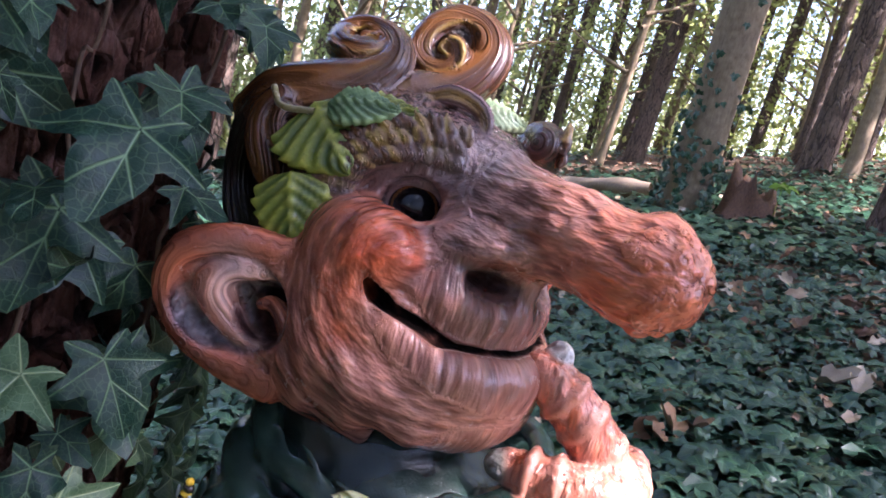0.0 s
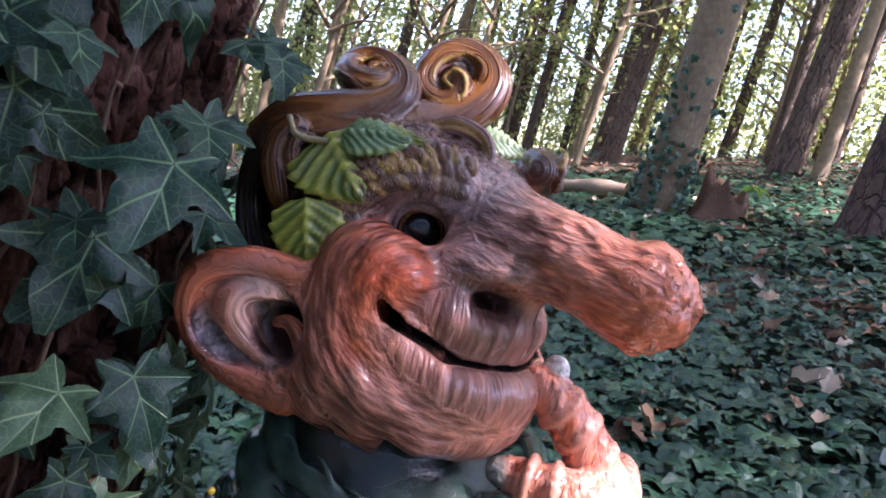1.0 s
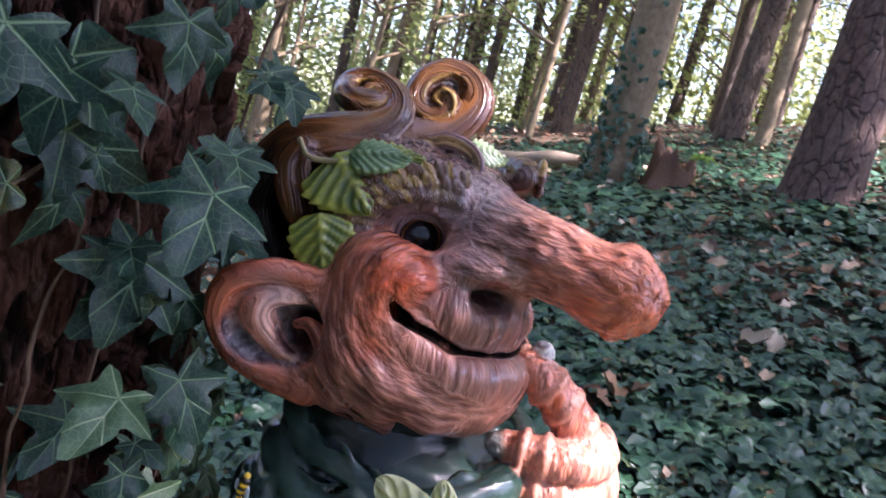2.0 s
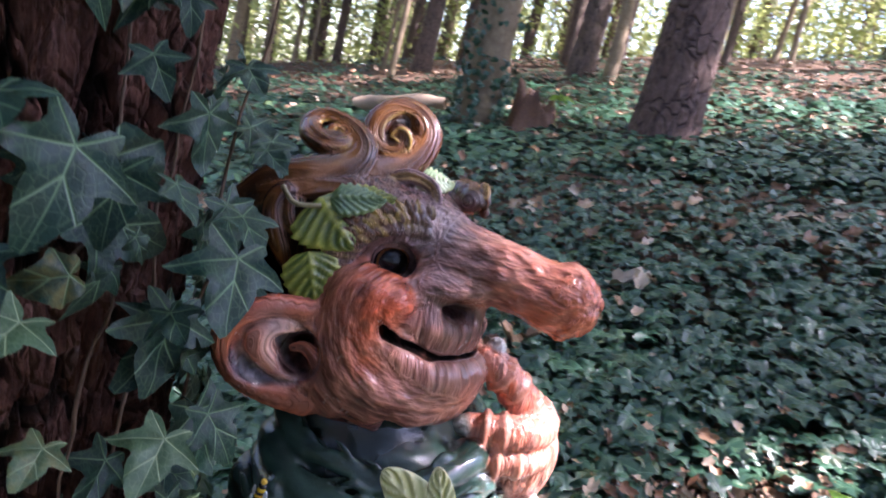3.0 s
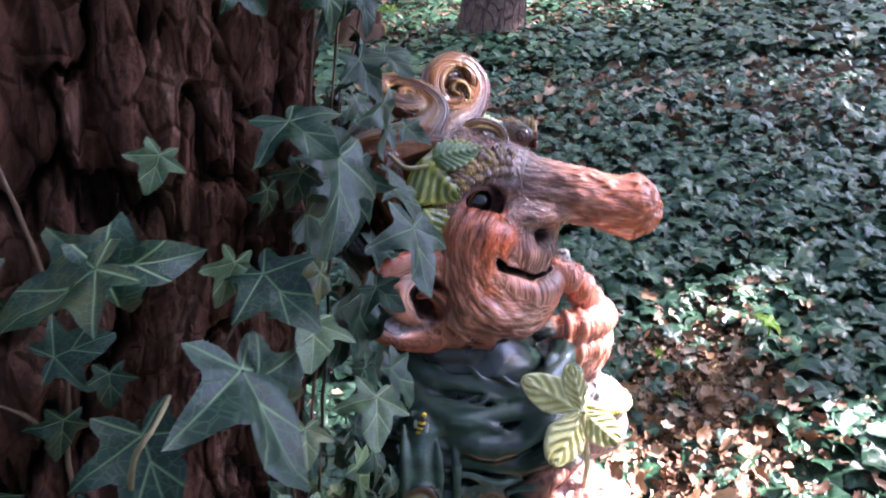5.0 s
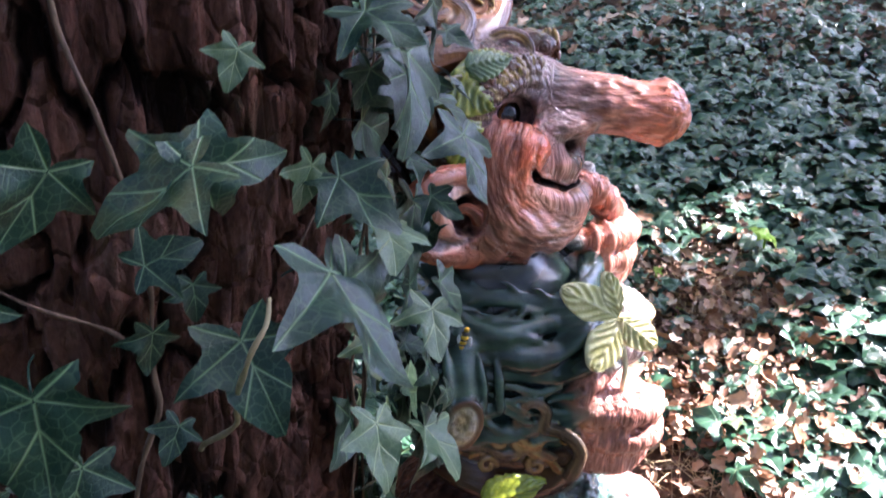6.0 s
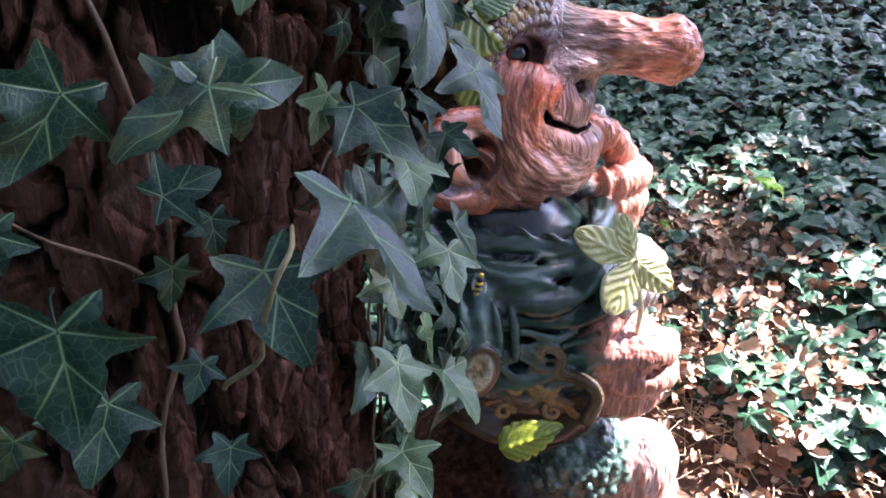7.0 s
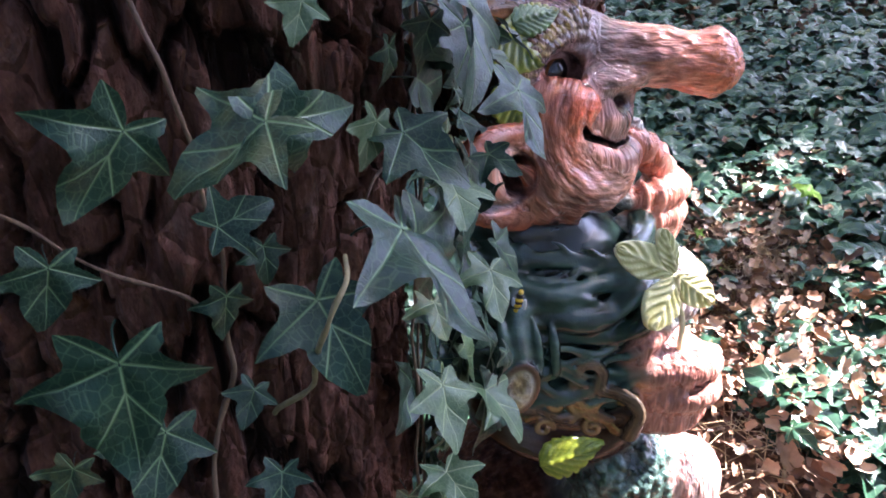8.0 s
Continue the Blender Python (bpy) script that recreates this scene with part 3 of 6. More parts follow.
def build_ivy():
    ivy = tagged(new("climbing_ivy"), "dark green climbing ivy with pale veins on the pine trunk", "ivy")
    ivy.location = (TRUNK.x, TRUNK.y, float(ground_z(TRUNK.x, TRUNK.y)))
    inv = Matrix.Translation(-ivy.location)
    k = 0
    for row in DARK_LEAVES_A + DARK_LEAVES_B + DARK_LEAVES_C + DARK_LEAVES_D + PALE_LEAVES_A:
        j, t, n = Vector(row[:3]), Vector(row[3:6]), Vector(row[6:])
        pale = row in PALE_LEAVES_A
        ob = new("leaf", (PALE_MESHES if pale else LEAF_MESHES)[(0, 2, 6)[k % 3]])
        ob.parent = ivy
        ob.matrix_local = inv @ Matrix.Translation(j) @ basis(t, n).to_4x4() @ Matrix.Scale(t.length, 4)
        k += 1
    for row in IVY_A + IVY_B:
        j, t = Vector(row[:3]), Vector(row[3:])
        radial = Vector((j.x - TRUNK.x, j.y - TRUNK.y, 0)).normalized()
        n = (0.7 * radial + 0.5 * Vector((0.05, -0.9, 0.35))).normalized()
        ob = new("leaf", LEAF_MESHES[k % 7])
        ob.parent = ivy
        ob.matrix_local = inv @ Matrix.Translation(j) @ basis(t - j, n).to_4x4() @ Matrix.Scale(min(max((t - j).length, 0.02), 0.055), 4)
        k += 1
    rng = random.Random(11)
    # smaller leaves close to the bark
    for _ in range(60):
        a = radians(rng.uniform(-75, 25))
        z = rng.uniform(-0.05, 1.1)
        if a < radians(-50) and rng.random() < 0.75:
            continue
        rad = Vector((math.cos(a), math.sin(a), 0))
        j = Vector((TRUNK.x, TRUNK.y, 0)) + rad * rng.uniform(0.212, 0.235) + Vector((0, 0, z))
        down = (Vector((0, 0, -1)) + Vector((rng.uniform(-0.6, 0.6), rng.uniform(-0.6, 0.6), 0)) + 0.2 * rad).normalized()
        n = (rad + Vector((rng.uniform(-0.4, 0.4), rng.uniform(-0.4, 0.4), rng.uniform(0, 0.6)))).normalized()
        ob = new("leaf", LEAF_MESHES[rng.randrange(6)])
        ob.parent = ivy
        ob.matrix_local = inv @ Matrix.Translation(j) @ basis(down, n).to_4x4() @ Matrix.Scale(rng.uniform(0.02, 0.042), 4)
    # a dense fringe on the side that faces the figure
    for _ in range(48):
        a = radians(rng.uniform(-40, 18))
        z = rng.uniform(0.02, 0.44)
        rad = Vector((math.cos(a), math.sin(a), 0))
        j = Vector((TRUNK.x, TRUNK.y, 0)) + rad * rng.uniform(0.212, 0.25) + Vector((0, 0, z))
        down = (Vector((0, 0, -1)) + Vector((rng.uniform(-0.5, 0.5), rng.uniform(-0.5, 0.5), 0)) + 0.25 * rad).normalized()
        n = (rad + Vector((rng.uniform(-0.3, 0.3), rng.uniform(-0.6, 0.1), rng.uniform(0.1, 0.7)))).normalized()
        ob = new("leaf", PALE_MESHES[rng.randrange(6)])
        ob.parent = ivy
        ob.matrix_local = inv @ Matrix.Translation(j) @ basis(down, n).to_4x4() @ Matrix.Scale(rng.uniform(0.028, 0.052), 4)
    for i, row in enumerate(VINES + VINES_SIDE):
        pts = smooth_path(row, 8 * len(row))
        pts = pts + 0.0045 * np.stack([vnoise(pts * 30 + i), vnoise(pts * 30 + 7 + i), pts[:, 0] * 0], 1)
        v, f = tube_arrays(pts, (np.linspace(0.0011, 0.0017, len(pts)) if i not in (1, 4) else np.linspace(0.0007, 0.0013, len(pts))) * (1 + 0.35 * vnoise(pts * 90 + 3)), 8)
        ob = new("vine", array_mesh("vine", v - np.array(ivy.location), f, M_PETIOLE if i == 3 else M_VINE))
        ob.parent = ivy


build_ivy()

# ---- the garden figure: one cast mesh, modelled from blended round forms ----
# its own axes: f ahead, r to its right, u up; the base stands on the ground

SKIN, SKIN2 = (0.46, 0.165, 0.098), (0.15, 0.046, 0.030)
PINK = (0.58, 0.255, 0.180)
RED, RED2 = (0.68, 0.10, 0.026), (0.50, 0.11, 0.04)
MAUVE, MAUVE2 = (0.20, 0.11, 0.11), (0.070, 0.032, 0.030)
HAIR, HAIR2 = (0.06, 0.024, 0.011), (0.36, 0.21, 0.06)
BROWN = (0.16, 0.068, 0.03)
GREEN, GREEN2 = (0.010, 0.025, 0.020), (0.055, 0.110, 0.086)
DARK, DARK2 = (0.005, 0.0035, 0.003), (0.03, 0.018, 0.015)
NAIL, NAIL2 = (0.42, 0.42, 0.36), (0.30, 0.30, 0.26)
LEAF, LEAF2 = (0.030, 0.068, 0.012), (0.34, 0.35, 0.05)
GOLD, GOLD2 = (0.24, 0.16, 0.045), (0.42, 0.34, 0.18)
CUFF, CUFF2 = (0.26, 0.25, 0.24), (0.40, 0.38, 0.36)


def flow_none(p):
    return p * 160


def flow_skin(p):
    """Carved lines that sweep round the mouth."""
    a, b = p[:, 0] - 0.075, p[:, 2] - 0.60
    rho, phi = np.hypot(a, b), np.arctan2(b, -a)
    return np.stack([rho * 210, phi * 5.5, np.abs(p[:, 1]) * 60], 1)


def flow_nose(p):
    return np.stack([p[:, 1] * 220, p[:, 2] * 220, p[:, 0] * 70], 1)


def flow_lip(p):
    return np.stack([np.arctan2(p[:, 1], p[:, 0] + 0.02) * 19, p[:, 2] * 45, p[:, 0] * 20], 1)


def flow_up(p):
    return np.stack([p[:, 0] * 260, p[:, 1] * 260, p[:, 2] * 50], 1)


def flow_cloth(p):
    return np.stack([p[:, 0] * 22, p[:, 1] * 22, p[:, 2] * 60], 1)


class Form:
    """A signed-distance sculpture."""

    def __init__(self):
        self.items = []

    def add(self, dist, lo, hi, k, paint, flow=flow_none, relief=0.0006, cut=False, gloss=0.25):
        self.items.append((dist, np.array(lo) - 3 * k - 0.008, np.array(hi) + 3 * k + 0.008, k, paint, flow, relief, cut, gloss))

    def ball(self, c, rad, k, paint, turn=None, **more):
        """An ellipsoid; turn: degrees about f, r and u."""
        c, rad = np.array(c, float), np.array(rad if hasattr(rad, "__len__") else (rad, rad, rad), float)
        m = np.array(Euler([radians(a) for a in turn]).to_matrix()) if turn else np.eye(3)

        def dist(p):
            q = (p - c) @ m
            a = np.linalg.norm(q / rad, axis=1)
            b = np.linalg.norm(q / (rad * rad), axis=1)
            return a * (a - 1) / np.maximum(b, 1e-6)

        big = float(max(rad))
        self.add(dist, c - big, c + big, k, paint, **more)

    def tube(self, pts, radii, k, paint, squash=None, **more):
        """A tube through pts whose width goes through radii; strands run along it."""
        pts, radii = np.array(pts, float), np.array(radii, float)
        if len(radii) != len(pts):
            radii = np.interp(np.linspace(0, 1, len(pts)), np.linspace(0, 1, len(radii)), radii)
        squash = np.array(squash if squash is not None else (1, 1, 1), float)
        length = np.concatenate([[0], np.cumsum(np.linalg.norm(np.diff(pts, axis=0), axis=1))])

        def near(p, full=True):
            p = p * squash
            best = np.full(len(p), 9.0)
            if full:
                off, s, total = np.zeros((len(p), 3)), np.zeros(len(p)), np.full(len(p), 1e-12)
            for i in range(len(pts) - 1):
                a, d = pts[i] * squash, (pts[i + 1] - pts[i]) * squash
                o = p - a
                h = np.clip((o @ d) / max(d @ d, 1e-12), 0, 1)
                o = o - h[:, None] * d
                e = np.sqrt(np.einsum("ij,ij->i", o, o)) - (radii[i] + (radii[i + 1] - radii[i]) * h)
                if full:
                    share = np.exp(-np.clip(e, -0.03, 0.03) / 0.0016)
                    off += share[:, None] * o
                    s += share * (length[i] + h * (length[i + 1] - length[i]))
                    total += share
                best = np.minimum(best, e)
            return (best, off / total[:, None], s / total) if full else best

        def flow(p):
            _, o, s = near(p)
            side = o[:, 1]
            rim = np.hypot(o[:, 0], o[:, 2])
            return np.stack([np.arctan2(side, rim) * 5.5 + 9, rim * 0 + 3, s * 6], 1)

        big = float(max(radii)) / float(min(squash))
        more.setdefault("flow", flow)
        self.add(lambda p: near(p, False), pts.min(0) - big, pts.max(0) + big, k, paint, **more)

    def value(self, p, full=False):
        """The distance at places p (with paint, relief and gloss), worked out in small runs."""
        out = [self.run(p[i:i + 6000], full) for i in range(0, len(p), 6000)]
        return [np.concatenate(o) for o in zip(*out)] if full else np.concatenate(out)

    def run(self, p, full):
        d = np.full(len(p), 1.0)
        x, y, z = np.ascontiguousarray(p.T)
        least, most = p.min(0), p.max(0)
        if full:
            col, rel, glo, lay = np.zeros((len(p), 3)), np.zeros(len(p)), np.full(len(p), 0.4), np.zeros((len(p), 3))
        for dist, lo, hi, k, paint, flow, relief, cut, gloss in self.items:
            if (least > hi).any() or (most < lo).any():
                continue
            m = (x > lo[0]) & (x < hi[0]) & (y > lo[1]) & (y < hi[1]) & (z > lo[2]) & (z < hi[2])
            if not m.any():
                continue
            q = p[m]
            e = dist(q)
            a = d[m]
            k = max(k, 1e-4)
            if cut:
                h = np.clip(0.5 - 0.5 * (a + e) / k, 0, 1)
                d[m] = a + (-e - a) * h + k * h * (1 - h)
            else:
                h = np.clip(0.5 + 0.5 * (a - e) / k, 0, 1)
                d[m] = a + (e - a) * h - k * h * (1 - h)
            if full:
                i = np.nonzero(m)[0][h > 0.001]
                w = np.clip(2.0 * h[h > 0.001] - 0.6, 0, 1) if cut else h[h > 0.001]
                g = flow(p[i])
                n = 0.6 * vnoise(g) + 0.85 * vnoise(g * np.array([0.42, 0.6, 0.42]) + 80)
                s = np.clip(0.36 + 0.62 * n, 0, 1)[:, None]
                c = np.array(paint[0]) * (1 - s) + np.array(paint[1]) * s
                col[i] += (c - col[i]) * w[:, None]
                rel[i] += (-1.25 * relief * n - rel[i]) * w
                glo[i] += (gloss - glo[i]) * w
                lay[i[w > 0.5]] = g[w > 0.5]
        return (d, col, rel, glo, lay) if full else d

    def mesh(self, lo, hi, step):
        """Surface nets on a grid that is only worked out near the surface."""
        lo, b = np.array(lo), 8
        nb = np.ceil((np.array(hi) - lo) / (step * b)).astype(int)
        n = nb * b
        centre = np.stack(np.meshgrid(*[lo[a] + (np.arange(nb[a]) + 0.5) * step * b for a in range(3)], indexing="ij"), -1).reshape(-1, 3)
        dc = self.value(centre)
        grid = np.repeat(np.repeat(np.repeat(dc.reshape(nb), b, 0), b, 1), b, 2).astype(np.float32)
        act = np.nonzero(np.abs(dc) < step * b * 1.25 + 0.003)[0]
        sub = np.stack(np.meshgrid(*[np.arange(b)] * 3, indexing="ij"), -1).reshape(-1, 3)
        bi = np.stack(np.unravel_index(act, nb), 1)
        for s in range(0, len(act), 48):
            idx = (bi[s:s + 48, None] * b + sub[None]).reshape(-1, 3)
            grid[idx[:, 0], idx[:, 1], idx[:, 2]] = self.value(lo + (idx + 0.5) * step)
        inside = grid < 0
        acc = np.zeros(tuple(n - 1), np.int8)
        for a in (0, 1):
            for c in (0, 1):
                for e in (0, 1):
                    acc += inside[a:n[0] - 1 + a, c:n[1] - 1 + c, e:n[2] - 1 + e]
        cells = np.stack(np.nonzero((acc > 0) & (acc < 8)), 1)
        ident = np.full(tuple(n - 1), -1, np.int32)
        ident[cells[:, 0], cells[:, 1], cells[:, 2]] = np.arange(len(cells))
        total, count = np.zeros((len(cells), 3)), np.zeros(len(cells))
        corners = [np.array(c) for c in ((0, 0, 0), (1, 0, 0), (0, 1, 0), (0, 0, 1), (1, 1, 0), (1, 0, 1), (0, 1, 1), (1, 1, 1))]
        for i in range(8):
            for j in range(i):
                if np.abs(corners[i] - corners[j]).sum() != 1:
                    continue
                ga = grid[tuple((cells + corners[i]).T)]
                gb = grid[tuple((cells + corners[j]).T)]
                m = (ga < 0) != (gb < 0)
                w = np.where(m, ga / np.where(m, ga - gb, 1), 0)
                total += np.where(m[:, None], corners[i] + w[:, None] * (corners[j] - corners[i]), 0)
                count += m
        verts = lo + (cells + total / count[:, None] + 0.5) * step
        faces = []
        for ax in range(3):
            o1, o2 = np.eye(3, dtype=int)[(ax + 1) % 3], np.eye(3, dtype=int)[(ax + 2) % 3]
            dirv = np.eye(3, dtype=int)[ax]
            a = inside[:-1 if ax == 0 else None, :-1 if ax == 1 else None, :-1 if ax == 2 else None]
            c = inside[1 if ax == 0 else 0:, 1 if ax == 1 else 0:, 1 if ax == 2 else 0:]
            e = np.stack(np.nonzero(a != c), 1)
            e = e[np.all((e - o1 - o2 >= 0) & (e < n - 1), axis=1)]
            f = np.stack([ident[tuple((e - s).T)] for s in (o1 * 0, o1, o1 + o2, o2)], 1)
            out = a[tuple(e.T)]
            f = np.where(out[:, None], f, f[:, ::-1])
            faces.append(f[np.all(f >= 0, axis=1)])
        return verts, np.vstack(faces)


def mirrored(pts):
    return [(f, -r, u) for f, r, u in pts]


YAW = radians(10)


def hp(f, r, u, g=1):
    """A place beside the face, in the frame of the head, which is turned a little to its right; g: the side."""
    a = f + 0.05
    return (a * math.cos(YAW) + r * math.sin(YAW) - 0.05, g * (r * math.cos(YAW) - a * math.sin(YAW)), u)


def model_head():
    s = Form()
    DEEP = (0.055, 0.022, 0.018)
    # skull, hair mass, jaw
    s.ball((-0.072, 0, 0.640), (0.074, 0.086, 0.075), 0.01, (HAIR, BROWN), flow=flow_up, relief=0.0015)
    s.ball((-0.010, 0, 0.600), (0.066, 0.068, 0.075), 0.02, (SKIN, SKIN2), flow=flow_skin)
    s.ball((0.000, 0, 0.533), (0.084, 0.092, 0.047), 0.03, (PINK, SKIN2), flow=flow_skin, relief=0.0011)
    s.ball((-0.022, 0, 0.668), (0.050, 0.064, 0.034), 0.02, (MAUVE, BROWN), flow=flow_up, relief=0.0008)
    for g in (1, -1):
        s.ball(hp(-0.014, 0.068, 0.575, g), (0.040, 0.034, 0.046), 0.02, (SKIN, DEEP), flow=flow_skin, relief=0.0012)
        # rolls of the smile from the cheek to the chin
        s.tube([hp(*q, g) for q in ((-0.002, 0.090, 0.606), (-0.008, 0.094, 0.585), (-0.008, 0.095, 0.556), (0.012, 0.088, 0.528), (0.045, 0.068, 0.507))], (0.014, 0.014, 0.012, 0.011, 0.008), 0.018, (PINK, SKIN2), flow=flow_skin, relief=0.0013)
        s.tube([hp(*q, g) for q in ((-0.030, 0.092, 0.606), (-0.036, 0.097, 0.565), (-0.026, 0.096, 0.530), (0.01, 0.085, 0.504))], (0.012, 0.012, 0.010, 0.007), 0.018, (SKIN, SKIN2), flow=flow_skin, relief=0.0014)
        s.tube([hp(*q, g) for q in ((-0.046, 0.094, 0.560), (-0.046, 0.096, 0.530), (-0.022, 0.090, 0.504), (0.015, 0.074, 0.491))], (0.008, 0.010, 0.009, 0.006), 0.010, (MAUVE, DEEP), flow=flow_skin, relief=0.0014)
    # muzzle, its paint darkened for the nose's shadow, and lower lip
    s.ball((0.038, 0, 0.588), (0.038, 0.058, 0.026), 0.014, ((0.34, 0.155, 0.12), SKIN2), flow=flow_lip, relief=0.0010)
    s.ball((0.052, 0, 0.580), (0.026, 0.043, 0.019), 0.010, ((0.38, 0.16, 0.115), SKIN2), flow=flow_lip, relief=0.0010)
    lip = [hp(0.010, 0.086, 0.568), hp(0.033, 0.077, 0.557), (0.063, 0.045, 0.549), (0.076, 0.022, 0.547), (0.080, 0.0, 0.547)]
    s.tube(lip + mirrored(lip[-2::-1]), (0.008, 0.013, 0.015, 0.013, 0.008), 0.016, (PINK, SKIN2), flow=flow_lip, relief=0.0011)
    s.ball((0.050, 0, 0.520), (0.034, 0.05, 0.030), 0.02, (PINK, SKIN), flow=flow_lip, relief=0.0010)
    for g in (1, -1):
        s.ball(hp(0.002, 0.083, 0.610, g), (0.024, 0.017, 0.016), 0.020, (RED, RED2), flow=flow_skin, relief=0.0010)
        s.ball(hp(-0.026, 0.084, 0.607, g), (0.028, 0.016, 0.020), 0.022, (RED2, SKIN), flow=flow_skin, relief=0.0012)
    # mouth slit painted near-black: the shade inside is put into the colour
    mouth = [hp(0.006, 0.096, 0.597), hp(0.008, 0.093, 0.589), hp(0.016, 0.089, 0.580), hp(0.036, 0.079, 0.573), (0.066, 0.047, 0.565), (0.083, 0.024, 0.565), (0.088, 0, 0.565)]
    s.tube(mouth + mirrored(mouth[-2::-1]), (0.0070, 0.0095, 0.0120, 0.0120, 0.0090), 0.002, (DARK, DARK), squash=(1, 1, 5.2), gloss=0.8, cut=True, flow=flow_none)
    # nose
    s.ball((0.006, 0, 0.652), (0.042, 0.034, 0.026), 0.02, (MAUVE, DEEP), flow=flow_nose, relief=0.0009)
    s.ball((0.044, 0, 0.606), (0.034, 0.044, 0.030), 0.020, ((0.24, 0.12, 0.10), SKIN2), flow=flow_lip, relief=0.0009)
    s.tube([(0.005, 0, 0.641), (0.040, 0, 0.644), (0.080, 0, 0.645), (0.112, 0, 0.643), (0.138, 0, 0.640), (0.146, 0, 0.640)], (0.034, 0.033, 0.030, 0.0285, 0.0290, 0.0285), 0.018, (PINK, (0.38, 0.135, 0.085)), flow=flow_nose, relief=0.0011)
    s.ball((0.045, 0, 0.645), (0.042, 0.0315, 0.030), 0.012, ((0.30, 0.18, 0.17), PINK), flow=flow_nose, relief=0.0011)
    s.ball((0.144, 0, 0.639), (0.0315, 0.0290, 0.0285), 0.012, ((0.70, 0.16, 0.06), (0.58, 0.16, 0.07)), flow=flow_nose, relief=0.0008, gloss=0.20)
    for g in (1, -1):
        # soft wing and the hollow of the nostril under it, with its shade painted in
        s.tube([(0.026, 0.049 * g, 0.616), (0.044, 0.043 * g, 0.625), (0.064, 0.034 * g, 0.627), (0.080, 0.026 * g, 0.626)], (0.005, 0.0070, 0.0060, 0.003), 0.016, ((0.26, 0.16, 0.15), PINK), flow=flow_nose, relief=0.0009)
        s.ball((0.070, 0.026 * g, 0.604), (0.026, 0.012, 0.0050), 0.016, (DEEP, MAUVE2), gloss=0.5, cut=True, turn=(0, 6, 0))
    rng = random.Random(3)
    for i in range(64):
        a, b = rng.uniform(0.05, 1.35), rng.uniform(-math.pi, math.pi)
        n = np.array([math.sin(a), math.cos(a) * math.cos(b), math.cos(a) * math.sin(b)])
        e = rng.uniform(0.0028, 0.0052)
        s.ball(np.array([0.144, 0, 0.639]) + n * np.array([0.0315, 0.0292, 0.0287]), e, 0.0040, ((0.52, 0.11, 0.04), (0.62, 0.20, 0.10)), relief=0.0, gloss=0.16)
    for f, r, u, e in ((0.090, 0.018, 0.668, 0.004), (0.076, 0.022, 0.665, 0.004), (0.103, 0.010, 0.670, 0.004), (0.12, 0.020, 0.662, 0.005), (0.149, 0.004, 0.667, 0.0075), (0.11, 0.027, 0.652, 0.0045), (0.095, 0.029, 0.649, 0.003), (0.128, 0.028, 0.640, 0.004), (0.118, 0.026, 0.632, 0.003)):
        s.ball((f, r * 0.93, u - 0.001), e, 0.011, (PINK, RED2), flow=flow_nose, relief=0.0006)
    # eyes: sockets, lids
    for g in (1, -1):
        c = np.array(hp(-0.016, 0.038, 0.632, g))
        n = np.array([0.72, 0.68 * g, 0.02])
        n = n / np.linalg.norm(n)
        side = np.cross(n, (0, 0, 1.0))
        side = side / np.linalg.norm(side)
        top = np.cross(side, n)
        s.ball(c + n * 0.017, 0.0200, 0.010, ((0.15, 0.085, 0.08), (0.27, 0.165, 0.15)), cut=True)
        s.ball(c, 0.0165, 0.001, (DARK, DARK2), relief=0.0)
        ang = np.linspace(-0.2, math.pi + 0.2, 13)
        up = [c + n * (0.0095 - 0.004 * abs(math.cos(q))) + 0.0195 * math.cos(q) * side + (0.0158 * math.sin(q) + 0.001) * top for q in ang]
        dn = [c + n * (0.0095 - 0.004 * abs(math.cos(q))) + 0.0195 * math.cos(q) * side + (0.0142 * math.sin(q)) * top for q in np.linspace(math.pi + 0.1, 2 * math.pi - 0.1, 11)]
        s.tube([p + n * 0.002 for p in up], (0.0022, 0.0040, 0.0050, 0.0040, 0.0022), 0.003, ((0.46, 0.29, 0.27), MAUVE), relief=0.0005, gloss=0.2)
        s.tube(dn, (0.0012, 0.0022, 0.0026, 0.0022, 0.0012), 0.004, (MAUVE, (0.26, 0.15, 0.14)), relief=0.0005)
        s.tube([p + 0.011 * top * max(0.0, math.sin(q)) + n * 0.001 for p, q in zip(up, ang)], (0.002, 0.0048, 0.0062, 0.0048, 0.002), 0.006, ((0.34, 0.20, 0.19), MAUVE2), relief=0.0007)
        # brow: a ridge with single tufts
        brow = smooth_path([hp(*q, g) for q in ((-0.050, 0.074, 0.612), (-0.048, 0.079, 0.636), (-0.035, 0.074, 0.660), (-0.012, 0.058, 0.673), (0.012, 0.038, 0.674))], 30) + (np.array([0, 0, 0]) if g > 0 else np.array([0.016, -0.002, 0.020]))
        s.tube(brow[::3], (0.008, 0.012, 0.0135, 0.013, 0.008) if g > 0 else (0.010, 0.016, 0.019, 0.019, 0.012), 0.010, (HAIR, DEEP), relief=0.0010)
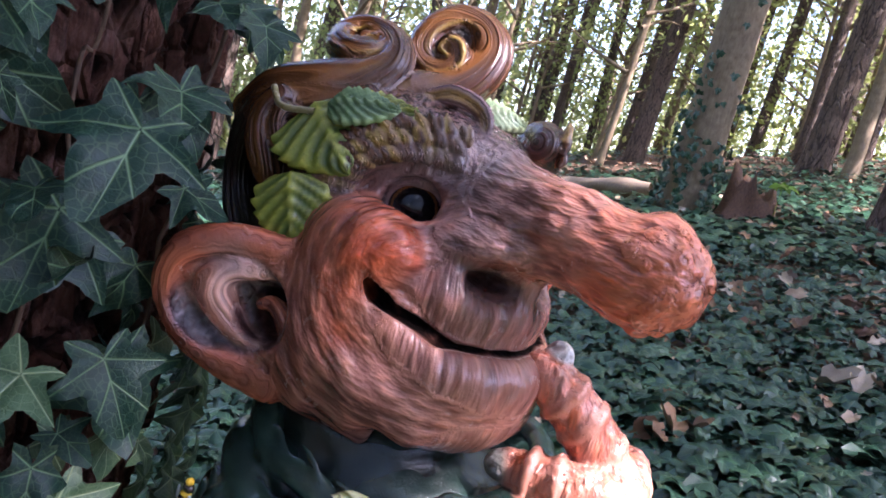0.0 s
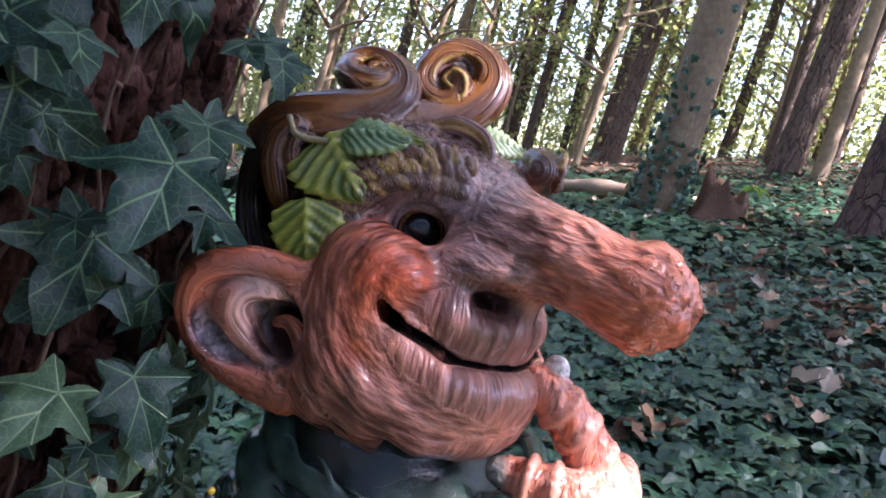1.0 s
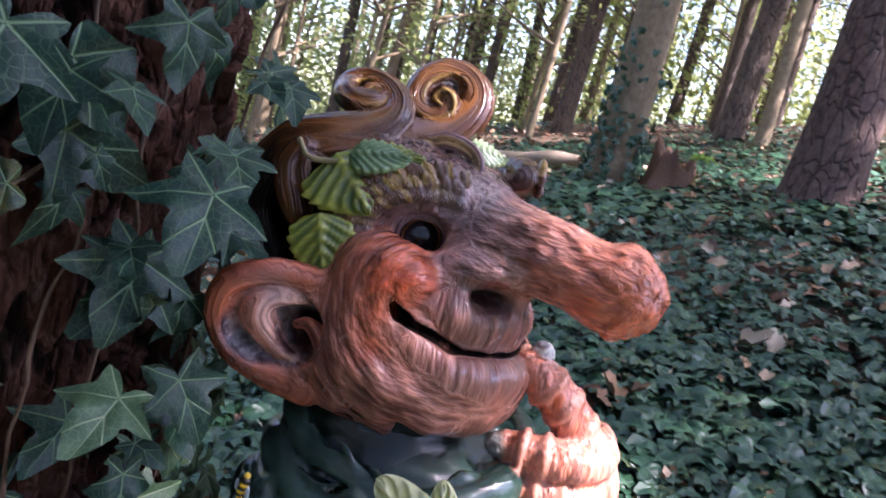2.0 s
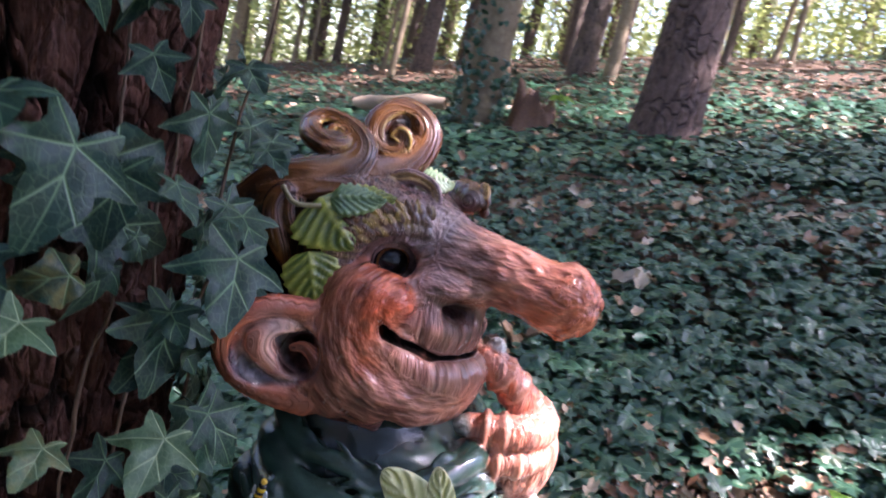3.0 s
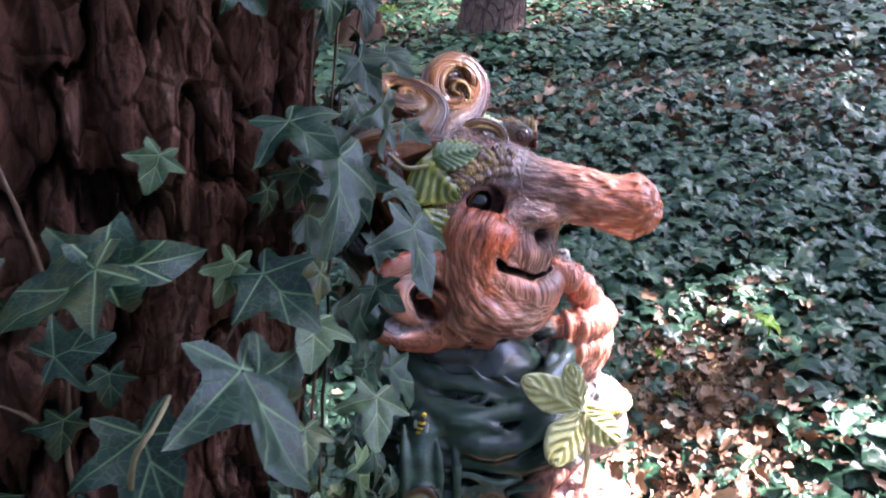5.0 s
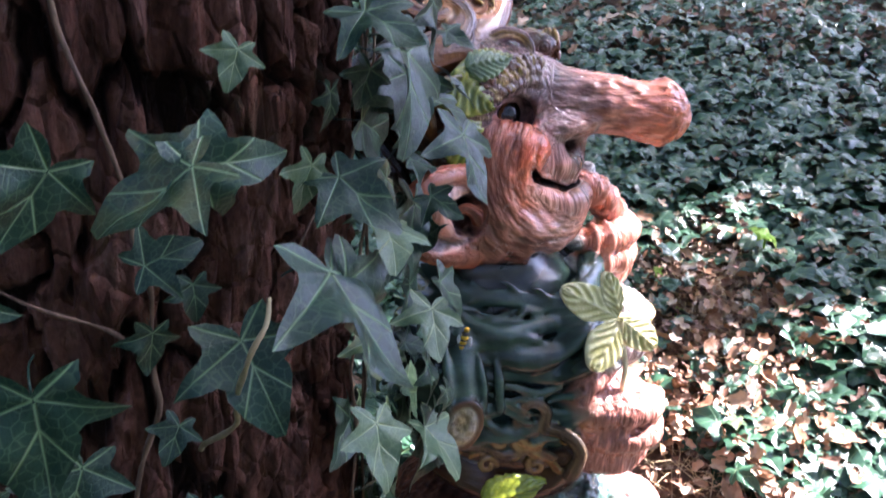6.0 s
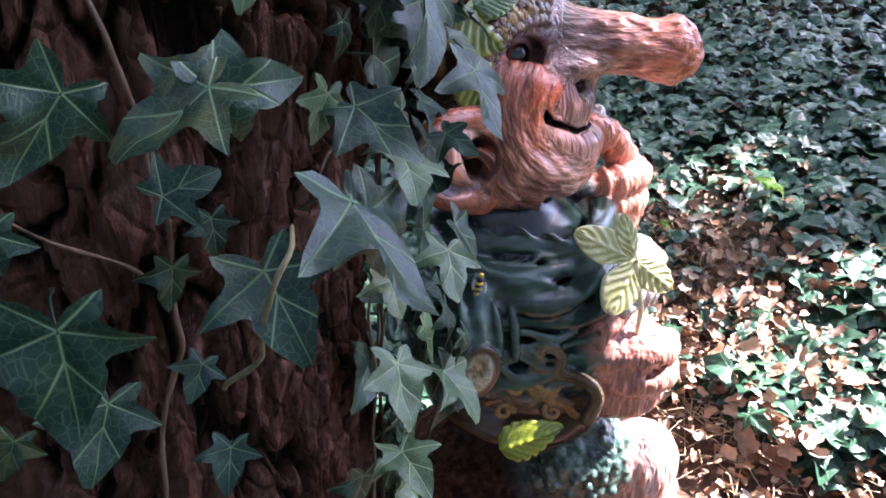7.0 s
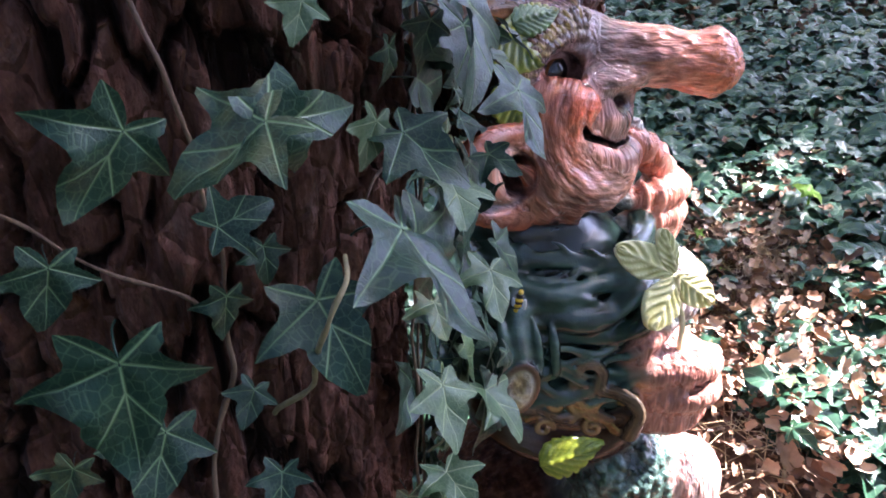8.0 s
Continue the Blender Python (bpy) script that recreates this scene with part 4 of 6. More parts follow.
        for i in range(30):
            b = brow[i]
            t = brow[min(i + 1, 29)] - brow[max(i - 1, 0)]
            t = t / np.linalg.norm(t)
            out = np.array([0.55, 0.80 * g, 0.15])
            out = out - t * (out @ t)
            out = out / np.linalg.norm(out)
            lift = np.cross(t, out) * g
            lift = lift if lift[2] > 0 else -lift
            for row in range(3):
                comb = lift * 0.9 - (0.25 + 0.7 * rng.random()) * t
                comb = comb / np.linalg.norm(comb)
                a = b + out * (0.0125 - 0.0012 * abs(row - 1.5)) + lift * (-0.013 + 0.0085 * row) + t * rng.uniform(-0.002, 0.002)
                tip = 0.011 + 0.006 * rng.random()
                s.tube([a, a + comb * 0.35 * tip + out * 0.0020, a + comb * 0.7 * tip + out * 0.0028, a + comb * tip + out * 0.0026], (0.0018, 0.0031, 0.0025, 0.0008), 0.0006, ((0.22, 0.12, 0.035), (0.42, 0.27, 0.08)) if rng.random() < 0.4 else (HAIR, BROWN), relief=0.0003, gloss=0.24)
    # crease between the brows
    s.ball((0.022, 0, 0.668), (0.022, 0.018, 0.019), 0.012, ((0.36, 0.22, 0.21), MAUVE), flow=flow_up, relief=0.0005)
    # ears: bowl, rim, inner fold
    for g in (1, -1):
        def ear(a, b, out=0.0):
            return hp(-0.036 - 0.74 * a + 0.59 * out, 0.092 + 0.56 * a + 0.81 * out, 0.552 + b, g)

        s.ball(ear(0.046, -0.006, -0.010), (0.046, 0.015, 0.042), 0.014, (SKIN2, DEEP), turn=(0, 0, -48 * g), relief=0.0006)
        s.ball(ear(0.014, -0.006, -0.004), (0.032, 0.018, 0.044), 0.014, (SKIN, MAUVE2), turn=(0, 0, -48 * g), relief=0.0009)
        rim = smooth_path([ear(*q) for q in ((-0.002, 0.034), (0.028, 0.036), (0.060, 0.034), (0.087, 0.020), (0.092, -0.003), (0.077, -0.026), (0.046, -0.041), (0.012, -0.048))], 22)
        s.tube(rim, (0.0075, 0.009, 0.0100, 0.0105, 0.0105, 0.011, 0.013), 0.008, ((0.46, 0.12, 0.055), SKIN2), relief=0.0012)
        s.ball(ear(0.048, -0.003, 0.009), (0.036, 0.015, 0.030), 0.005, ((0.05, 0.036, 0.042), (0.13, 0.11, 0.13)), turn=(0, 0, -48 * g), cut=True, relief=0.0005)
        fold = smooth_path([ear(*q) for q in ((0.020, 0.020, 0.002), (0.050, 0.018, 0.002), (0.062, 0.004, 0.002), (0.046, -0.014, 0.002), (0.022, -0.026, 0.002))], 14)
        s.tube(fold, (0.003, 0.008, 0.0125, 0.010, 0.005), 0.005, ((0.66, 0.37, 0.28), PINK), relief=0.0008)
        # ear hole painted near-black in place of deep shade
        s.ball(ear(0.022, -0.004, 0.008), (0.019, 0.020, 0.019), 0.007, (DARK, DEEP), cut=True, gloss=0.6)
        s.tube(smooth_path([ear(*q) for q in ((0.030, -0.001, -0.002), (0.020, 0.002, 0.003), (0.008, -0.008, 0.007), (-0.004, -0.026, 0.006))], 10), (0.003, 0.005, 0.006, 0.003), 0.005, ((0.48, 0.14, 0.07), SKIN2), relief=0.0007)
        s.ball(hp(-0.020, 0.096, 0.545, g), (0.014, 0.012, 0.046), 0.018, (SKIN, SKIN2), flow=flow_skin, relief=0.0012)
    return s


def spiral(c, r0, r1, a0, turns, drift, n=44, face=0.0):
    """A scroll in an upright plane that also drifts sideways; face: degrees by which it is turned to the front."""
    out, cb, sb = [], math.cos(radians(face)), math.sin(radians(face))
    for i in range(n):
        t = i / (n - 1)
        q, e = a0 + turns * 2 * math.pi * t, r0 * (r1 / r0) ** t
        h = e * math.cos(q)
        out.append((c[0] + h * cb + drift * t * sb, c[1] - h * sb + drift * t * cb, c[2] + e * math.sin(q)))
    return out


def model_hair(s):
    more = dict(relief=0.0016, gloss=0.20)
    CURL, GILT = ((0.070, 0.024, 0.010), (0.175, 0.068, 0.020)), ((0.42, 0.27, 0.05), (0.24, 0.13, 0.03))
    face = np.array([math.sin(radians(45)), math.cos(radians(45)), 0.1])

    def scroll(points, radii, edge, n=64):
        """A rolled lock with a gilt line along its rim."""
        pts = smooth_path(points, n)
        rad = np.interp(np.linspace(0, 1, n), np.linspace(0, 1, len(radii)), radii)
        s.tube(pts, rad, 0.0016, CURL, squash=(0.8, 0.8, 1), **more)
        for shift, wide in edge:
            mid = pts.mean(0)
            out = pts - mid
            out = out / np.maximum(np.linalg.norm(out, axis=1), 1e-6)[:, None]
            line = pts + face * (rad * 0.95)[:, None] + out * (rad * shift)[:, None]
            s.tube(line, (wide * 0.6, wide, wide, wide * 0.7), 0.0012, GILT, relief=0.0002, gloss=0.2)

    # near-black backs of both scrolls, painting the shade inside their hollows
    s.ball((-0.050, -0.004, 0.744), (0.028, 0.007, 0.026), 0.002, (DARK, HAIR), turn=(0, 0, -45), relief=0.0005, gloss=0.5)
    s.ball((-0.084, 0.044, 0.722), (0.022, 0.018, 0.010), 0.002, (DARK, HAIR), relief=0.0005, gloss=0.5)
    # big scroll over the forehead, with the lock that feeds it
    scroll([(-0.0738, 0.0538, 0.6844), (-0.0541, 0.0326, 0.6998), (-0.0351, 0.0086, 0.7098), (-0.0266, -0.0081, 0.7261), (-0.0265, -0.0177, 0.7447), (-0.0373, -0.0169, 0.7595), (-0.0524, -0.0062, 0.7626), (-0.0627, 0.007, 0.7507), (-0.0612, 0.0146, 0.7347), (-0.0518, 0.0145, 0.7254), (-0.0403, 0.0095, 0.7254), (-0.0338, 0.0052, 0.7327), (-0.0366, 0.0062, 0.7416), (-0.0424, 0.0098, 0.7427), (-0.0442, 0.0127, 0.7368), (-0.0393, 0.0118, 0.7341)],
           (0.012, 0.0150, 0.0155, 0.0142, 0.0122, 0.0104, 0.0096, 0.0092, 0.0092, 0.0088, 0.0082, 0.0072, 0.0058, 0.0048, 0.0038, 0.003), ((0.5, 0.0015), (-0.4, 0.0012)), 84)
    # low rolled scroll and its long thick lock
    scroll([(-0.124, 0.098, 0.664), (-0.105, 0.090, 0.683), (-0.0797, 0.0752, 0.6930), (-0.0625, 0.0580, 0.7020), (-0.0537, 0.0435, 0.7172), (-0.0601, 0.0372, 0.7297), (-0.0797, 0.0329, 0.7384), (-0.1011, 0.0341, 0.7408), (-0.110, 0.0438, 0.7338), (-0.1003, 0.0549, 0.7234), (-0.0797, 0.0577, 0.7178), (-0.0671, 0.0493, 0.7224), (-0.071, 0.040, 0.7316), (-0.0853, 0.0416, 0.7344), (-0.0869, 0.0481, 0.7299)],
           (0.009, 0.0115, 0.0135, 0.0140, 0.0115, 0.0088, 0.0076, 0.0072, 0.0078, 0.0092, 0.0090, 0.0070, 0.0050, 0.0040, 0.003), ((0.1, 0.0016), (-0.6, 0.0012)), 76)
    # a second lock that sweeps under the scrolls to the back
    s.tube(smooth_path([(-0.045, 0.062, 0.690), (-0.075, 0.082, 0.682), (-0.105, 0.096, 0.668), (-0.130, 0.090, 0.640)], 16), (0.008, 0.012, 0.013, 0.009), 0.003, CURL, **more)
    s.ball((-0.070, 0.010, 0.690), (0.052, 0.055, 0.020), 0.012, (HAIR, BROWN), flow=flow_up, relief=0.0015)
    # locks down the back and the temples
    for g in (1, -1):
        s.tube(smooth_path([(-0.078, 0.086 * g, 0.676), (-0.084, 0.100 * g, 0.676), (-0.086, 0.108 * g, 0.664), (-0.080, 0.111 * g, 0.648), (-0.072, 0.108 * g, 0.632), (-0.068, 0.100 * g, 0.618)], 18), (0.006, 0.008, 0.009, 0.010, 0.009, 0.006), 0.002, CURL, **more)
        s.tube(smooth_path([(-0.072, 0.092 * g, 0.670), (-0.074, 0.104 * g, 0.668), (-0.070, 0.109 * g, 0.658), (-0.064, 0.107 * g, 0.649), (-0.062, 0.100 * g, 0.646)], 14), (0.004, 0.006, 0.006, 0.005, 0.003), 0.0015, CURL, **more)
        for i in range(6):
            q = 0.35 + 0.27 * i
            lock = smooth_path([(-0.080 - 0.050 * math.sin(q), 0.088 * math.cos(q * 0.9) * g, 0.690), (-0.092 - 0.062 * math.sin(q), 0.104 * math.cos(q * 0.9) * g, 0.660), (-0.096 - 0.060 * math.sin(q + 0.2), 0.102 * math.cos(q * 0.9 + 0.1) * g, 0.615), (-0.078 - 0.056 * math.sin(q + 0.1), 0.098 * math.cos(q * 0.9) * g, 0.578), (-0.070 - 0.050 * math.sin(q), 0.086 * math.cos(q * 0.9) * g, 0.545)], 16)
            # back locks near-black, with the shade behind the head put into the paint
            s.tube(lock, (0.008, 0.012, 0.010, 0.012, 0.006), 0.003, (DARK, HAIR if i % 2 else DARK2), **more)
    # short combed curls over the brows
    s.tube(smooth_path([(-0.030, 0.030, 0.700), (-0.012, 0.022, 0.708), (0.006, 0.012, 0.704), (0.014, 0.010, 0.692), (0.006, 0.014, 0.686)], 14), (0.004, 0.0058, 0.0052, 0.004, 0.0025), 0.002, (MAUVE, HAIR2), **more)


def model_body():
    s = Form()
    cloth = dict(flow=flow_cloth, relief=0.0010, gloss=0.13)
    s.ball((0.018, 0, 0.365), (0.106, 0.124, 0.122), 0.01, (GREEN, GREEN2), **cloth)
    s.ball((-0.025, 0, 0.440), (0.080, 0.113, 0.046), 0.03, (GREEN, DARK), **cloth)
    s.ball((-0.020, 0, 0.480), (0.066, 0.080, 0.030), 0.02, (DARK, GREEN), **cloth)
    # heavy folds of the coat, one sagging under the other
    rng = random.Random(5)
    for i in range(7):
        u = 0.466 - 0.0235 * i
        deep = float(np.interp(i, (0, 2, 4, 6), (0.094, 0.114, 0.122, 0.118)))
        wide = float(np.interp(i, (0, 1, 3, 6), (0.116, 0.138, 0.149, 0.146)))
        pts, rad = [], []
        for q in np.linspace(-1.25, 2.9, 34):
            w = 1 + 0.025 * math.sin(3.1 * q + 1.7 * i) + 0.018 * math.sin(7 * q + 2.3 * i)
            pts.append((0.006 + deep * w * math.cos(q), wide * w * math.sin(q), u + (0.002 + 0.002 * i) * math.cos(q) - 0.007 * math.sin(1.9 * q + 0.9 * i) + 0.004 * math.sin(5 * q + 1.9 * i)))
            rad.append(0.0118 + 0.0026 * math.sin(2.6 * q + 2.2 * i) + 0.0012 * math.sin(8.5 * q + i))
        s.tube(pts, rad, 0.0032, (GREEN, GREEN2), **cloth)
    # short creases that run from one fold into the next
    for i in range(60):
        a, u, slope = rng.uniform(-0.4, 2.4), rng.uniform(0.33, 0.478), rng.uniform(-0.016, 0.016)
        wide = float(np.interp(u, (0.32, 0.40, 0.44, 0.475), (0.158, 0.160, 0.150, 0.112)))
        deep = float(np.interp(u, (0.32, 0.40, 0.44, 0.475), (0.130, 0.132, 0.116, 0.090)))
        span = rng.uniform(0.16, 0.34)
        s.tube(smooth_path([(0.006 + deep * math.cos(a + t * span), wide * math.sin(a + t * span), u + slope * t + 0.004 * math.sin(3 * t)) for t in (-1, -0.3, 0.4, 1)], 9), (0.001, rng.uniform(0.003, 0.0058), 0.004, 0.001), 0.003, (GREEN2, GREEN), **cloth)
    # near arm: upper sleeve, hanging cuff, fore-arm
    s.tube([(-0.035, 0.098, 0.448), (-0.048, 0.122, 0.410), (-0.044, 0.134, 0.360), (-0.030, 0.136, 0.325)], (0.018, 0.018, 0.017, 0.017), 0.010, (GREEN, GREEN2), **cloth)
    s.tube([(-0.030, 0.136, 0.325), (0.005, 0.134, 0.332), (0.045, 0.128, 0.345), (0.078, 0.118, 0.350)], (0.019, 0.018, 0.018, 0.021), 0.006, (GREEN, GREEN2), **cloth)
    for i in range(5):
        c = np.array([-0.046 + 0.002 * i, 0.126, 0.430 - 0.022 * i])
        s.tube([c + np.array([0.026 * math.cos(q), 0.022 * math.sin(q), 0.010 * math.cos(q + i)]) for q in np.linspace(-1.2, 2.6, 12)], (0.003, 0.008, 0.006, 0.003), 0.006, (GREEN2, GREEN), **cloth)
    # pointed end of the sleeve with its pale lining
    s.tube(smooth_path([(-0.048, 0.138, 0.436), (-0.046, 0.152, 0.405), (-0.044, 0.158, 0.370), (-0.044, 0.158, 0.352)], 10), (0.014, 0.019, 0.023, 0.018), 0.006, (GREEN, GREEN2), **cloth)
    for i in range(4):
        a = -0.062 + 0.017 * i
        s.tube(smooth_path([(a - 0.002, 0.150 + 0.002 * i, 0.440 - 0.006 * i), (a + 0.002, 0.170 - 0.003 * i, 0.408), (a + 0.006, 0.176 - 0.004 * i, 0.372)], 8), (0.002, 0.0058, 0.0045), 0.003, (GREEN2, GREEN), **cloth)
    s.ball((-0.044, 0.176, 0.362), (0.016, 0.007, 0.024), 0.003, (GOLD2, CUFF2), gloss=0.14, relief=0.0002, turn=(0, 12, 0))
    s.ball((-0.044, 0.186, 0.368), (0.009, 0.007, 0.015), 0.003, ((0.20, 0.15, 0.07), GOLD2), gloss=0.16, relief=0.0002, cut=True)
    s.tube([(-0.044 + 0.018 * math.cos(q) + 0.004 * math.sin(q), 0.176, 0.362 + 0.027 * math.sin(q)) for q in np.linspace(0, 2 * math.pi, 18)], (0.0042, 0.0042), 0.002, (GREEN, (0.12, 0.045, 0.02)), gloss=0.16, relief=0.0002)
    # belt line, buckle scrolls, lower coat
    s.ball((0.020, 0, 0.262), (0.118, 0.142, 0.070), 0.02, ((0.05, 0.022, 0.012), (0.11, 0.05, 0.025)), flow=flow_cloth, relief=0.0016, gloss=0.24)
    belt = [(0.020 + 0.118 * math.cos(q), 0.142 * math.sin(q), 0.300 - 0.01 * math.cos(q)) for q in np.linspace(-1.5, 2.4, 20)]
    s.tube(belt, (0.012,), 0.006, ((0.06, 0.03, 0.018), (0.15, 0.08, 0.035)), relief=0.0014, gloss=0.22)
    bronze = dict(relief=0.0004, gloss=0.15)
    s.tube(smooth_path([(0.014, 0.150, 0.335), (0.0181, 0.156, 0.3696), (0.0314, 0.158, 0.3788), (0.0436, 0.156, 0.366), (0.0433, 0.154, 0.3467), (0.0618, 0.156, 0.3398), (0.0786, 0.154, 0.3162), (0.0736, 0.150, 0.2855)], 26), (0.006, 0.0065, 0.0065, 0.006, 0.008, 0.0065, 0.006, 0.0075), 0.002, ((0.045, 0.036, 0.026), (0.13, 0.085, 0.045)), **bronze)
    s.tube(smooth_path([(-0.020, 0.152, 0.322), (0.008, 0.156, 0.312), (0.034, 0.154, 0.318), (0.058, 0.150, 0.306)], 16), (0.004, 0.006, 0.005, 0.004), 0.002, ((0.05, 0.035, 0.022), (0.16, 0.08, 0.035)), **bronze)
    for f, u in ((0.000, 0.330), (0.022, 0.328), (-0.012, 0.300), (0.040, 0.300)):
        s.tube(spiral((f, 0.155, u), 0.011, 0.004, 0.4 + 40 * f, 1.1, 0.004, 18), (0.0036, 0.0034, 0.0026), 0.0012, ((0.10, 0.05, 0.02), (0.30, 0.17, 0.06)), **bronze)
    rng = random.Random(8)
    for i in range(16):
        q = rng.uniform(0.7, 2.1)
        a = np.array([0.02 + 0.124 * math.cos(q), 0.154 * math.sin(q), rng.uniform(0.285, 0.340)])
        d = np.array([rng.uniform(-1, 1) * 0.02, 0.002, rng.uniform(-1, 1) * 0.014])
        s.tube([a - d, a + np.array([0, 0.004, 0]), a + d], (0.002, 0.0042, 0.002), 0.002, (GOLD, (0.30, 0.12, 0.04)), relief=0.0003, gloss=0.22)
    # near hand: fist with a raised thumb that holds the clover
    hand = dict(flow=flow_up, relief=0.0010, gloss=0.34)
    s.ball((0.112, 0.098, 0.332), (0.056, 0.036, 0.050), 0.012, (PINK, SKIN2), **hand)
    s.ball((0.112, 0.100, 0.300), (0.044, 0.032, 0.034), 0.012, (PINK, SKIN2), **hand)
    s.tube(smooth_path([(0.098, 0.128, 0.345), (0.128, 0.134, 0.352), (0.152, 0.126, 0.354), (0.164, 0.104, 0.352)], 10), (0.014, 0.0155, 0.0145, 0.011), 0.013, (PINK, SKIN2), **hand)
    s.tube(smooth_path([(0.104, 0.126, 0.314), (0.134, 0.134, 0.322), (0.156, 0.124, 0.324), (0.166, 0.100, 0.324)], 10), (0.016, 0.0165, 0.0155, 0.012), 0.013, (PINK, SKIN2), **hand)
    s.tube(smooth_path([(0.100, 0.120, 0.284), (0.126, 0.126, 0.288), (0.146, 0.116, 0.292), (0.156, 0.096, 0.294)], 10), (0.016, 0.0165, 0.0150, 0.012), 0.013, (PINK, SKIN2), **hand)
    s.tube(smooth_path([(0.062, 0.112, 0.345), (0.074, 0.122, 0.366), (0.088, 0.124, 0.382), (0.102, 0.118, 0.394)], 10), (0.020, 0.0185, 0.0160, 0.012), 0.006, (PINK, SKIN2), **hand)
    s.ball((0.104, 0.125, 0.402), (0.0125, 0.008, 0.0105), 0.002, (NAIL, NAIL2), relief=0.0001, gloss=0.2)
    # gaps of the fist, their shade painted near-black
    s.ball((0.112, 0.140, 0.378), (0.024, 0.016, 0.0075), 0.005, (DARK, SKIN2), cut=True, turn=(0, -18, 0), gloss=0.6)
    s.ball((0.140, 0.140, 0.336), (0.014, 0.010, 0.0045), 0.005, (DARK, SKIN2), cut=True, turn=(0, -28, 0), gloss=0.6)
    # skin creases across the fist
    for i in range(7):
        a = -0.5 + 0.28 * i
        s.tube(smooth_path([(0.080 + 0.030 * math.cos(a), 0.128 + 0.004 * i % 0.01, 0.335 + 0.030 * math.sin(a)), (0.104 + 0.030 * math.cos(a), 0.138, 0.322 + 0.034 * math.sin(a)), (0.128 + 0.026 * math.cos(a), 0.136, 0.318 + 0.030 * math.sin(a))], 8), (0.001, 0.0028, 0.001), 0.004, (PINK, SKIN), **hand)
    # far arm: cuff, fore-arm rising to the chin
    s.tube([(0.02, -0.125, 0.42), (0.10, -0.120, 0.350), (0.150, -0.080, 0.352)], (0.040, 0.040, 0.036), 0.014, (GREEN, GREEN2), **cloth)
    s.tube([(0.150, -0.070, 0.322), (0.168, -0.044, 0.348), (0.166, -0.038, 0.380)], (0.042, 0.040, 0.034), 0.012, (CUFF, CUFF2), flow=flow_up, relief=0.0014, gloss=0.3)
    s.tube([(0.166 + 0.034 * math.cos(q), -0.038 + 0.036 * math.sin(q), 0.388) for q in np.linspace(0, 2 * math.pi, 18)], (0.006,), 0.003, (GOLD2, LEAF2), relief=0.0006, gloss=0.24)
    s.ball((0.140, -0.050, 0.455), (0.034, 0.034, 0.050), 0.012, (PINK, SKIN), **hand)
    for i, (u, e) in enumerate(((0.497, 0.0168), (0.469, 0.0165))):
        s.tube(smooth_path([(0.142, -0.060, u + 0.004), (0.152, -0.028, u), (0.138, -0.004, u - 0.002), (0.112, 0.004, u - 0.004), (0.090, 0.006, u - 0.006)], 12), (e * 0.9, e, e, e * 0.9, e * 0.72), 0.005, (PINK, RED2), **hand)
        s.ball((0.084, 0.010, u - 0.007), (0.0115, 0.0110, 0.0105), 0.002, (NAIL, NAIL2), relief=0.0001, gloss=0.2)
    s.tube(smooth_path([(0.142, -0.044, 0.492), (0.132, -0.028, 0.512), (0.116, -0.016, 0.533), (0.098, -0.008, 0.548), (0.086, -0.004, 0.556)], 14), (0.018, 0.0178, 0.0176, 0.0165, 0.0125), 0.005, (PINK, RED2), **hand)
    # ring creases of the fingers
    for c, d in (((0.118, -0.017, 0.531), (-0.70, 0.38, 0.60)), ((0.104, -0.010, 0.543), (-0.74, 0.36, 0.55)), ((0.131, -0.027, 0.514), (-0.6, 0.4, 0.7)), ((0.120, 0.002, 0.493), (-0.95, 0.25, -0.1)), ((0.104, 0.005, 0.491), (-0.97, 0.15, -0.1)), ((0.120, 0.002, 0.465), (-0.95, 0.25, -0.1)), ((0.136, -0.003, 0.467), (-0.85, 0.5, -0.1))):
        d = np.array(d) / np.linalg.norm(d)
        x = np.cross(d, (0, 0, 1.0))
        x = x / np.linalg.norm(x)
        z = np.cross(x, d)
        s.tube([np.array(c) + 0.0174 * (math.cos(q) * x + math.sin(q) * z) for q in np.linspace(0, 2 * math.pi, 15)], (0.0022, 0.0032, 0.0020, 0.0030, 0.0022), 0.004, (PINK, SKIN), relief=0.0004, gloss=0.3)
    s.ball((0.092, -0.010, 0.566), (0.010, 0.009, 0.011), 0.002, (CUFF2, NAIL), relief=0.0001, gloss=0.2)
    # legs and base
    for g in (1, -1):
        s.ball((0.088, 0.085 * g, 0.185), (0.062, 0.050, 0.062), 0.012, (GREEN, GREEN2), relief=0.0, gloss=0.22)
        s.ball((0.165, 0.080 * g, 0.170), (0.046, 0.040, 0.056), 0.012, (PINK, CUFF2), **hand)
        for i in range(4):
            s.ball((0.196 - 0.006 * abs(i - 1.5), (0.052 + 0.019 * i) * g, 0.150 - 0.004 * i), (0.020, 0.012, 0.016), 0.004, (PINK, CUFF2), **hand)
    rng = random.Random(12)
    for i in range(120):
        a, b = rng.uniform(-0.3, 1.2), rng.uniform(-1.5, 2.6)
        n = np.array([math.cos(a) * math.cos(b), math.cos(a) * math.sin(b), math.sin(a)])
        s.ball(np.array([0.088, 0.085, 0.185]) + n * np.array([0.062, 0.050, 0.062]), rng.uniform(0.004, 0.0065), 0.002, (GREEN2, (0.07, 0.12, 0.09)), relief=0.0, gloss=0.2)
